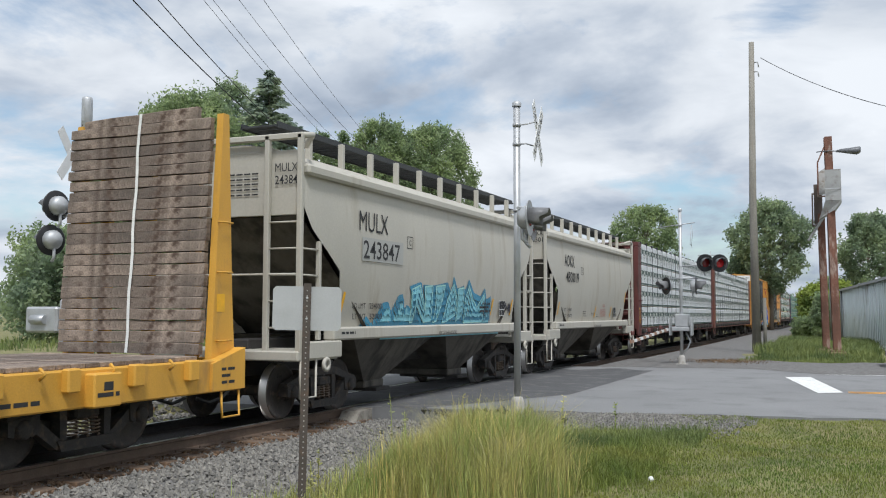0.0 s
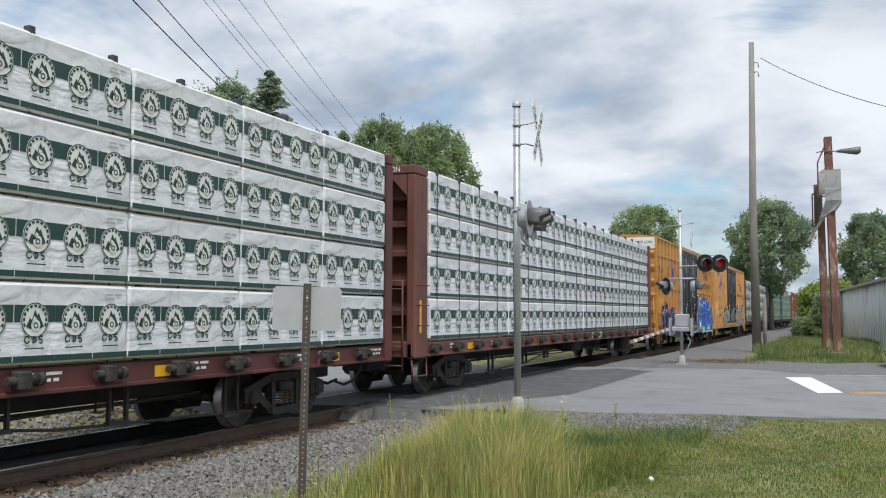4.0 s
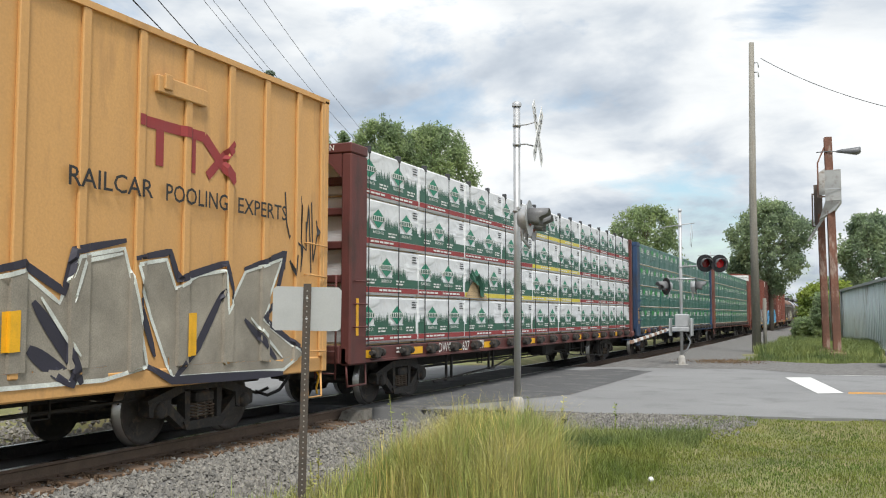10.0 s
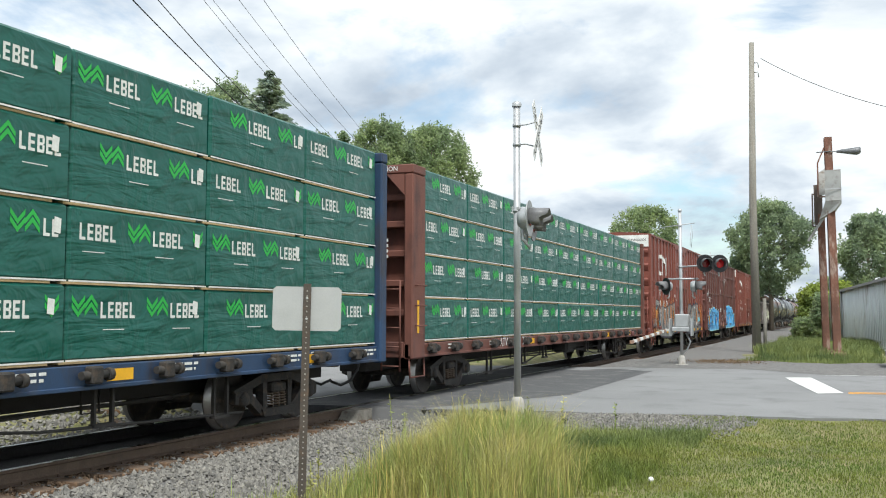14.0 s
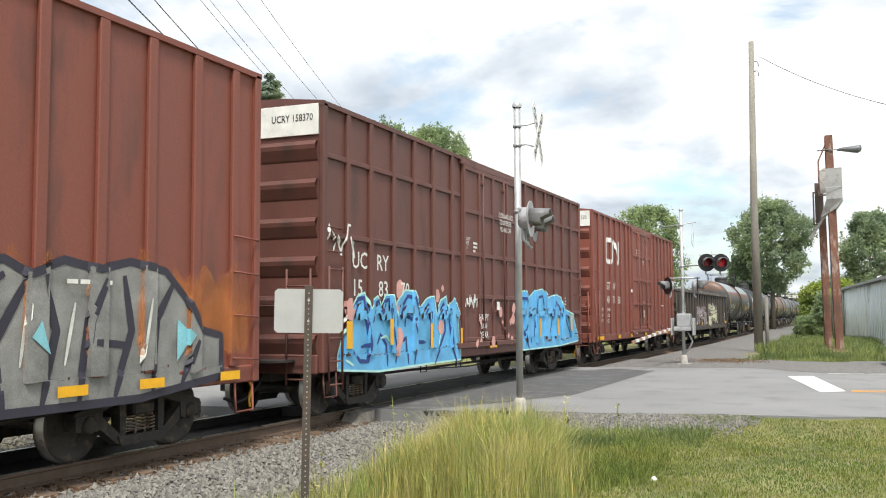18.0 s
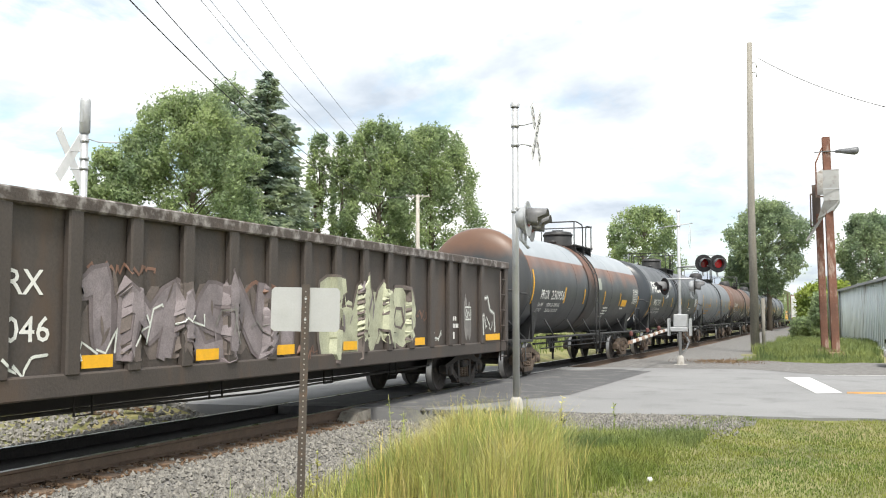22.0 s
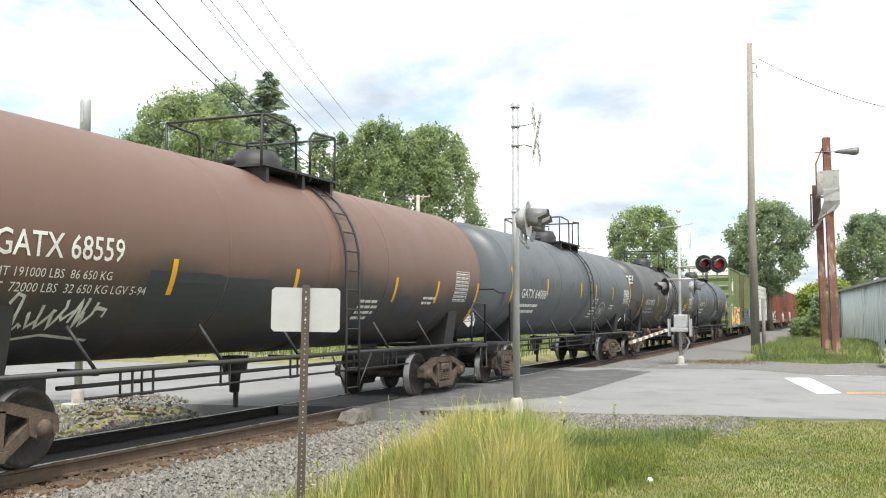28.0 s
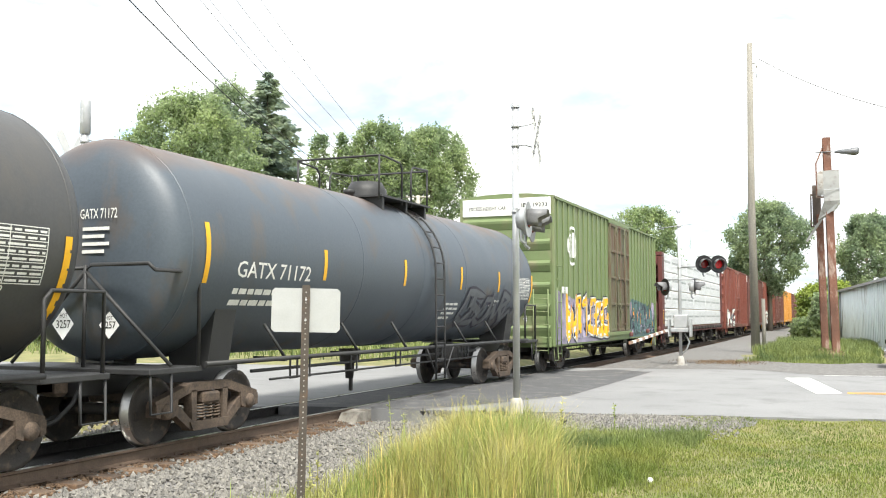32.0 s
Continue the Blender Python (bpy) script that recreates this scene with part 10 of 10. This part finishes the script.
g.tube([(1.02, -0.05, 3.42), (1.02, -0.02, 3.9)], 0.012, 6).box(0.6, 1.3, -0.08, -0.04, 3.75, 3.78)
part("head_arm", g, alu_grey, far)
signal_head(far, pose(0.86, -0.15, 3.5, 0, 0, 25)), signal_head(far, pose(1.34, -0.2, 3.48, 0, 0, 25), True)
signal_head(far, pose(-0.5, -0.05, 2.72, 0, 0, -50)), signal_head(far, pose(0.52, 0.0, 2.72, 0, 0, 95))
g = Geo().box(-0.3, 0.32, -0.28, 0.28, 1.15, 1.3, 0.02).box(-0.2, 0.26, -0.2, 0.2, 1.3, 1.75, 0.03)
g.box(-0.38, -0.33, -0.35, 0.1, 1.0, 1.6, 0.01).box(0.35, 0.4, -0.35, 0.1, 1.0, 1.6, 0.01)
part("gate_mechanism", g, alu_grey, far)
g = Geo().tube([(0.15, 0, 1.1), (0.3, 0, 0.8), (0.2, 0, 0.55), (0.05, 0, 0.4)], 0.03, 8)
part("conduit", g, galv, far)
g = Geo()
for k in range(14):
    g.box(-0.42, -0.38, -0.35 - 0.45 * (k + 1), -0.35 - 0.45 * k, 1.16 - 0.02 * k, 1.25 - 0.02 * k, 0, k % 2)
part("gate_arm", g, [sign_white, stripe_red], far, "red and white striped gate arm")
g = Geo()
for k in (3, 7, 12):
    g.lathe([(0.05, 1.27), (0.06, 1.36), (0.03, 1.4), (0.0, 1.4)], "z", 10, at=(-0.4, -0.35 - 0.5 * k, -0.012 * k))
part("gate_lamp", g, mat("dull_lamp_red", (0.1, 0.03, 0.025), 0.5, var=0.1, bump=0), far)

west = mast(-13.78, 14.5, 5.5, "grey crossing signal mast beyond the track with gate counterweight", r=0.075)
part("bell_housing", Geo().lathe([(0.085, 5.3), (0.105, 5.32), (0.105, 5.95), (0.09, 6.0), (0, 6.01)], "z", 16).box(-0.03, 0.03, -0.115, -0.09, 5.5, 5.8, 0.02), alu_grey, west)
crossbuck(west, pose(-0.3, -0.05, 4.85, 0, 0, FACE_E + 180), False)
g = Geo()
for z in (5.15, 4.8, 4.6):
    clamp(g, z, 0.09)
g.tube([(0.05, 0, 5.2), (0.3, 0.05, 5.12), (0.75, 0.1, 5.08)], 0.014, 6).tube([(-0.05, 0, 4.95), (-0.3, -0.05, 4.95)], 0.014, 6).tube([(-0.05, 0, 4.6), (-0.3, -0.05, 4.6)], 0.014, 6)
g.tube([(0, 0, 3.6), (-0.25, -0.1, 3.65), (-0.55, -0.2, 3.62)], 0.035, 8)
part("sign_bracket", g, alu_grey, west)
signal_head(west, pose(-0.42, -0.3, 3.82, 0, 0, -98)), signal_head(west, pose(-0.5, -0.34, 3.15, 0, 0, -104))
g = Geo().box(-0.95, -0.15, -0.5, -0.35, 1.35, 1.85, 0.04).box(-0.3, 0.3, -0.3, 0.3, 1.1, 2.0, 0.04)
g.tube([(-0.75, -0.52, 1.6), (-0.4, -0.52, 1.6)], 0.09, 10)
part("gate_counterweight", g, alu_grey, west)

# ------------------------------------------------------------------ plain sign seen from the back
post_steel = mat("punched_steel_post", (0.085, 0.07, 0.06), 0.7, metal=0.3, var=0.2, scale=5, bump=0.15, stain=(0.14, 0.09, 0.06), amount=0.3)
sx, sy = -4.83, 8.0
t = thing("sign_post", pose(sx, sy, 0, 0, 0.9, 28), "bare aluminium sign back on a punched steel post", "sign")
zb = float(ground_z(sx, sy)) - 0.1
g = Geo().prism([(-0.038, 0.0), (0.038, 0.0), (0.038, 0.004), (0.018, 0.004), (0.014, 0.03), (-0.014, 0.03), (-0.018, 0.004), (-0.038, 0.004)], "z", zb, 2.02)
part("post", g, post_steel, t)
g = Geo()
z = 0.0
while z < 1.98:
    g.box(-0.006, 0.006, -0.0035, 0.0, z - 0.006, z + 0.006)
    z += 0.05
part("hole_row", g, mat("hole_light", (0.35, 0.33, 0.3), 0.9, bump=0), t)
plate = [(-0.33 + 0.03, 1.565), (0.33 - 0.03, 1.565), (0.33, 1.595), (0.33, 1.96), (0.30, 1.99), (-0.30, 1.99), (-0.33, 1.96), (-0.33, 1.595)]
part("sign_plate", Geo().prism(plate, "y", 0.032, 0.036), sign_back, t)
g = Geo()
for z in (1.68, 1.88):
    g.lathe([(0.012, -0.004), (0.0, -0.006)], "y", 8, at=(0, 0, z))
part("bolt", g, galv, t)

# ------------------------------------------------------------------ poles and wires
pole_wood = mat("weathered_pole_wood", (0.25, 0.235, 0.205), 0.95, var=0.25, scale=3, bump=0.6, fine=18, streak=8, stain=(0.25, 0.22, 0.18), amount=0.3)
t = thing("utility_pole", (-3.84, 46.4, 0), "tall weathered wooden utility pole in the grass", "pole")
part("pole", Geo().tube([(0, 0, -0.2), (-0.05, 0, 7), (0.02, 0, 14.52)], [0.21, 0.165, 0.12], 14), pole_wood, t)
part("short_stub", Geo().tube([(0.35, 0.3, -0.2), (0.35, 0.3, 2.5)], 0.085, 10), pole_wood, t)
g = Geo()
for z in (13.55, 13.1):
    g.tube([(0.12, 0, z), (0.3, -0.02, z), (0.32, -0.02, z - 0.25)], 0.03, 8)
part("insulator", g, galv, t)
wire_mat = mat("black_cable", (0.02, 0.02, 0.022), 0.6, var=0.1, bump=0)


def wire(a, b, sag, r, label, ext=0.0):
    a, b = Vector(a), Vector(b)
    pts = []
    for k in range(-int(ext * 20), 21):
        u = k / 20
        p = a + (b - a) * u
        p.z -= sag * 4 * u * (1 - u)
        pts.append(p)
    c = pts[0].copy()
    ob = part("cable", Geo().tube([p - c for p in pts], r, 6), wire_mat, None, at=c)
    return tagged(ob, label, "cable")


wire((-3.4, 46.1, 13.66), (2.6, 37.5, 8.86), 0.3, 0.014, "thin black service cable hung from the wooden pole")
LINES = [((-15.76, 16.69, 9.85), 1.81, 0.017), ((-15.97, 17.87, 10.3), 1.97, 0.014), ((-15.67, 19.27, 10.74), 1.38, 0.008), ((-16.19, 20.32, 11.18), 1.39, 0.008), ((-16.25, 21.57, 11.63), 1.04, 0.008), ((-16.24, 22.85, 12.07), 0.94, 0.008)]
for k, (a, sag, r) in enumerate(LINES):
    wire(a, (-29.62 + 0.328 * k, 63.42 + 0.152 * k, 10.47), sag, r, "thin overhead line slung between distant poles", 0.3)
pale_wood = mat("pale_pole_wood", (0.42, 0.39, 0.35), 0.9, var=0.2, scale=3, bump=0.4, fine=18)
for x, y, h, s in ((-28.8, 63.8, 10.55, 1.0), (-43.6, 111.8, 12.5, 1.2), (-46.7, 184.2, 15.0, 1.6)):
    t = thing("line_pole", (x, y, 0), "pale wooden line pole with a crossarm among the trees", "pole", group="line poles")
    part("pole", Geo().tube([(0, 0, -0.2), (0, 0, h)], [0.17 * s, 0.13 * s], 10), pale_wood, t)
    a = Vector((0.9, 0.42, 0)).normalized() * 0.9 * s
    part("crossarm", Geo().tube([(-a.x, -a.y, h - 0.12), (a.x, a.y, h - 0.12)], 0.06 * s, 6).tube([(-a.x * 0.5, -a.y * 0.5, h - 0.12), (0, 0, h - 0.7)], 0.03, 6).tube([(a.x * 0.5, a.y * 0.5, h - 0.12), (0, 0, h - 0.7)], 0.03, 6), pale_wood, t)
    for q in (-0.9, -0.4, 0.4, 0.9):
        part("insulator", Geo().lathe([(0.05, 0), (0.06, 0.06), (0.03, 0.12), (0, 0.13)], "z", 8), galv, t, at=(a.x * q, a.y * q, h - 0.08))

# ------------------------------------------------------------------ rusty sign posts
rust_beam = mat("rusty_beam", (0.17, 0.08, 0.055), 0.85, var=0.4, scale=2.5, bump=0.5, fine=20, stain=(0.4, 0.31, 0.26), amount=0.3, streak=3)
sheet_grey = mat("weathered_sheet", (0.40, 0.40, 0.39), 0.6, metal=0.2, var=0.15, scale=2, bump=0.15, stain=(0.25, 0.22, 0.2), amount=0.3)
sheet_brown = mat("rusted_sheet", (0.13, 0.10, 0.085), 0.8, var=0.3, scale=2, bump=0.3)
t = thing("rusty_sign", (-0.37, 41.4, 0.3), "derelict rusty sign on two steel columns with a street lamp", "sign")


def h_beam(h, w):
    g = Geo()
    g.box(-w / 2, w / 2, -w / 2, -w / 2 + 0.035, 0, h, 0.006).box(-w / 2, w / 2, w / 2 - 0.035, w / 2, 0, h, 0.006).box(-0.025, 0.025, -w / 2 + 0.036, w / 2 - 0.036, 0, h)
    return g.box(-w / 2 - 0.08, w / 2 + 0.08, -w / 2 - 0.08, w / 2 + 0.08, -0.04, -0.002, 0.01)


part("column", h_beam(8.62, 0.29), rust_beam, t, at=pose(0, 0, 0, 0, -1.1, 8))
part("column", h_beam(5.6, 0.27), rust_beam, t, at=pose(-0.43, 1.5, 0.05, 0, -0.9, 8))
part("cable_duct", Geo().tube([(-0.2, 0.5, 0.4), (-0.24, 0.5, 5.3)], 0.035, 8), galv, t)
rusty_concrete = mat("rusty_concrete", (0.36, 0.24, 0.17), 0.9, var=0.25, bump=0.4)
part("footing", Geo().box(-0.3, 0.34, -0.32, 0.32, -0.6, -0.04, 0.04), rusty_concrete, t)
part("footing", Geo().box(-0.74, -0.12, 1.2, 1.82, -0.6, -0.0, 0.04), rusty_concrete, t)
g = Geo()
g.rings([[(-0.3, -0.3, z), (0.3, -0.42, z), (0.3, 0.75, z), (-0.3, 0.75, z)] for z in (6.0, 7.24)], smooth=False)
g.rings([[(-0.55, 0.0, 5.3), (0.05, -0.3, 5.62), (0.05, 0.7, 5.62), (-0.55, 0.7, 5.3)], [(-0.3, -0.3, 5.99), (0.3, -0.42, 5.99), (0.3, 0.75, 5.99), (-0.3, 0.75, 5.99)]], smooth=False)
part("sign_box", g, sheet_grey, t, "dented grey sheet-metal box")
part("seam", Geo().box(-0.31, 0.31, -0.44, -0.425, 6.45, 6.48), galv, t)
g = Geo()
for x0, x1, z0, z1 in ((-0.86, -0.8, 5.1, 6.5), (-0.5, -0.44, 5.3, 7.3), (-0.86, -0.44, 5.1, 5.16), (-0.8, -0.5, 6.44, 6.5)):
    g.box(x0, x1, 1.2, 1.26, z0, z1)
g.box(-0.78, -0.46, 1.5, 1.55, 5.2, 6.9)
part("sign_frame", g, sheet_brown, t, "rusted open sign frame")
g = Geo()
for x0, x1, z0, z1 in ((-0.62, -0.56, 6.3, 7.75), (-0.24, -0.18, 6.8, 8.6), (-0.6, -0.2, 6.3, 6.36)):
    g.box(x0, x1, 1.0, 1.06, z0, z1)
g.prism([(-0.62, 7.75), (-0.56, 7.75), (-0.2, 8.6), (-0.26, 8.6)], "y", 1.0, 1.06)
part("sign_frame", g, rust_beam, t, "rusted upper sign frame")
part("sign_face", Geo().prism([(-0.56, 6.4), (-0.25, 6.4), (-0.25, 7.55), (-0.56, 7.35)], "y", 1.07, 1.09), mat("faded_sign_face", (0.52, 0.51, 0.49), 0.7, var=0.15, scale=3, bump=0.1, stain=(0.3, 0.25, 0.2), amount=0.35), t, "faded pale sign face")
part("hanging_strut", Geo().box(-0.05, 0.05, 0, 0.05, -0.55, 0.55, 0.01), sheet_grey, t, at=pose(-0.72, 0.9, 4.95, 0, 33, 0))
g = Geo().tube([(-0.6, -0.2, 8.0), (-0.1, -0.2, 8.02), (0.22, -0.22, 7.98)], 0.022, 8)
g.rings([[(x, -0.22 + w * math.cos(a), z + h * math.sin(a)) for a in (0, 0.8, 1.57, 2.3, 3.14, 3.9, 4.7, 5.5)] for x, z, w, h in ((0.16, 7.98, 0.05, 0.04), (0.34, 7.99, 0.11, 0.08), (0.62, 7.97, 0.16, 0.12), (0.9, 7.96, 0.2, 0.16), (1.02, 7.99, 0.16, 0.14), (1.06, 8.0, 0.1, 0.08))], smooth=True)
part("street_lamp_head", g, mat("dull_lamp_grey", (0.16, 0.165, 0.175), 0.5, metal=0.3, var=0.15, bump=0.1), t, "dull grey street lamp head")

# ------------------------------------------------------------------ metal shed
shed_wall = mat("pale_blue_metal_wall", (0.74, 0.8, 0.82), 0.55, metal=0.1, var=0.1, scale=0.8, bump=0.1, stain=(0.3, 0.28, 0.26), amount=0.25, streak=5)
shed_roof = mat("grey_metal_roof", (0.34, 0.35, 0.36), 0.5, metal=0.3, var=0.12, scale=0.8, bump=0.1)
t = thing("metal_shed", pose(-0.35, 78.0, 0, 0, 0, 0), "pale blue corrugated metal shed behind the weeds", "shed")
g = Geo()
d = Vector((2.35, -26.0, 0)).normalized()
n = Vector((-d.y, d.x, 0))
if n.x < 0:
    n = -n
L, W = 30.0, 14.0
quad = lambda a, b, z: tuple(d * a + n * b + Vector((0, 0, z)))
g.face([quad(0, 0, -0.2), quad(L, 0, -0.2), quad(L, 0, 3.65), quad(0, 0, 3.65)]), g.face([quad(0, W, -0.2), quad(0, 0, -0.2), quad(0, 0, 3.65), quad(0, W / 2, 5.0), quad(0, W, 3.65)])
g.face([quad(L, 0, -0.2), quad(L, W, -0.2), quad(L, W, 3.65), quad(L, W / 2, 5.0), quad(L, 0, 3.65)]), g.face([quad(L, W, -0.2), quad(0, W, -0.2), quad(0, W, 3.65), quad(L, W, 3.65)])
part("wall", g, shed_wall, t)
g = Geo()
for k in range(40):
    a = 0.4 + 0.75 * k
    if a < L:
        g.tube([quad(a, -0.01, 0), quad(a, -0.01, 3.62)], 0.035, 5)
part("wall_cladding", g, shed_wall, t)
g = Geo()
g.face([quad(-0.2, -0.25, 3.6), quad(L, -0.25, 3.6), quad(L, W / 2, 5.05), quad(-0.2, W / 2, 5.05)]), g.face([quad(-0.2, W / 2, 5.05), quad(L, W / 2, 5.05), quad(L, W + 0.25, 3.6), quad(-0.2, W + 0.25, 3.6)])
g.face([quad(-0.2, -0.25, 3.45), quad(L, -0.25, 3.45), quad(L, -0.25, 3.6), quad(-0.2, -0.25, 3.6)])
part("roof", g, shed_roof, t)
part("downpipe", Geo().tube([quad(1.2, -0.1, 0), quad(1.2, -0.1, 3.5)], 0.06, 8), shed_roof, t)
part("vent_pipe", Geo().tube([quad(17, 1.2, 3.6), quad(17, 1.2, 4.9)], 0.1, 8), galv, t)

# ------------------------------------------------------------------ waiting vehicle whose nose just shows
car_black = mat("black_car_paint", (0.012, 0.012, 0.014), 0.2, var=0.05, bump=0)
glass_dark = mat("dark_car_glass", (0.02, 0.022, 0.024), 0.05, var=0.0, bump=0)
chrome = mat("chrome", (0.6, 0.6, 0.6), 0.15, metal=1.0, var=0.02, bump=0)
v = thing("parked_pickup", pose(3.85, 35.3, 0, 0, 0, 0), "black pickup truck waiting at the roadside", "vehicle")
g = Geo()
g.prism([(-2.6, 0.45), (2.6, 0.45), (2.6, 1.05), (0.6, 1.1), (0.45, 1.75), (-0.7, 1.8), (-1.5, 1.15), (-2.55, 1.0)], "y", -0.92, 0.92)
part("body", g, car_black, v)
part("window", Geo().prism([(0.35, 1.15), (0.38, 1.65), (-0.65, 1.7), (-1.2, 1.18)], "y", -0.93, 0.93), glass_dark, v)
part("bumper", Geo().box(-2.72, -2.5, -0.95, 0.95, 0.35, 0.62, 0.05), chrome, v)
part("headlight", Geo().box(-2.62, -2.45, -0.9, -0.6, 0.75, 0.92, 0.03), glass_dark, v)
part("headlight", Geo().box(-2.62, -2.45, 0.6, 0.9, 0.75, 0.92, 0.03), glass_dark, v)
for x in (-1.75, 1.7):
    for s in (-0.9, 0.9):
        w = part("wheel", Geo().lathe([(0.2, -0.12), (0.36, -0.12), (0.39, -0.08), (0.39, 0.08), (0.36, 0.12), (0.2, 0.12)], "y", 22), rubber, v, at=(x, s, 0.39))
        part("rim", Geo().lathe([(0.0, -0.1), (0.2, -0.09), (0.22, 0.0), (0.2, 0.09), (0.0, 0.1)], "y", 18), chrome, w)

# small things on the ground
ob = part("white_ball", Geo().lathe([(0.0, -0.035), (0.022, -0.028), (0.035, 0.0), (0.022, 0.028), (0.0, 0.035)], "z", 12), sign_white, None, at=(-2.1, 11.1, float(ground_z(-2.1, 11.1)) + 0.035))
tagged(ob, "small white ball lying in the mown grass", "litter")
# wooden scraps on the ballast beyond the track
for k, (x, y, a) in enumerate(((-12.2, 14.4, 20), (-12.7, 14.0, 65), (-12.0, 13.6, -30))):
    ob = part("wood_scrap", Geo().box(-0.3, 0.3, -0.07, 0.07, 0, 0.08, 0.015), tie_wood, None, at=pose(x, y, max(bed_z(x), float(ground_z(x, y))) + 0.06, 0, 4, a))
    tagged(ob, "short dark scrap of timber on the ballast", "timber")


# ------------------------------------------------------------------ stalks that stand above the grass
stalks = Geo()
r = random.Random(8)
for x, y, h in ((-5.9, 12.2, 0.95), (-5.6, 12.0, 0.7), (-3.6, 12.6, 0.8), (-3.55, 12.4, 0.62), (-5.2, 13.0, 0.8), (-4.8, 12.6, 0.75), (-2.9, 12.9, 0.7), (-5.0, 8.6, 0.6), (-4.9, 8.3, 0.5), (-6.1, 12.9, 0.6), (-4.3, 13.2, 0.7)):
    z = float(ground_z(x, y))
    lean = r.uniform(-0.1, 0.1)
    stalks.tube([(x, y, z), (x + lean * 0.4, y, z + h * 0.6), (x + lean, y, z + h)], [0.006, 0.005, 0.003], 5)
    for k in range(26):
        f = r.uniform(0.45, 1.0)
        a, q = r.uniform(0, 6.28), r.uniform(0.02, 0.07)
        p = Vector((x + lean * f * f, y, z + h * f))
        e = Vector((q * math.cos(a), q * math.sin(a), r.uniform(-0.02, 0.04)))
        side = Vector((-e.y, e.x, 0)) * 0.35
        stalks.face([p, p + e * 0.6 + side, p + e, p + e * 0.6 - side])
tagged(part("weed_stalks", stalks, tall_mat), "tall seeded weed stalks above the grass", "weeds", kind="stuff")


# ------------------------------------------------------------------ motion of the train
def motions():
    # the train runs evenly, but for slight surges near the end
    surge = ((0, 0), (8, 0), (16, 0), (20, 0), (22, 0), (23, 0), (24, -0.25), (25, -0.1), (26.5, -0.05), (28, -0.05), (29, -0.1), (30, -0.13), (31, -0.6), (32, -0.1))
    for ob, mid in TRAIN:
        walk(ob, [(t, pose(TRACK_X, mid - SPEED * t + d, 0)) for t, d in surge])
    # every wheelset rolls alike: one turning action, shared
    lead = WHEELS[0]
    turn = math.degrees(SPEED / R_WHEEL)
    walk(lead, [(k / FPS, pose(0, 0, 0, turn * k / FPS)) for k in range(32 * FPS + 1)])
    for w in WHEELS[1:]:
        w.rotation_mode = "QUATERNION"
        w.animation_data_create()
        w.animation_data.action = lead.animation_data.action
        w.animation_data.action_slot = lead.animation_data.action_slot


motions()
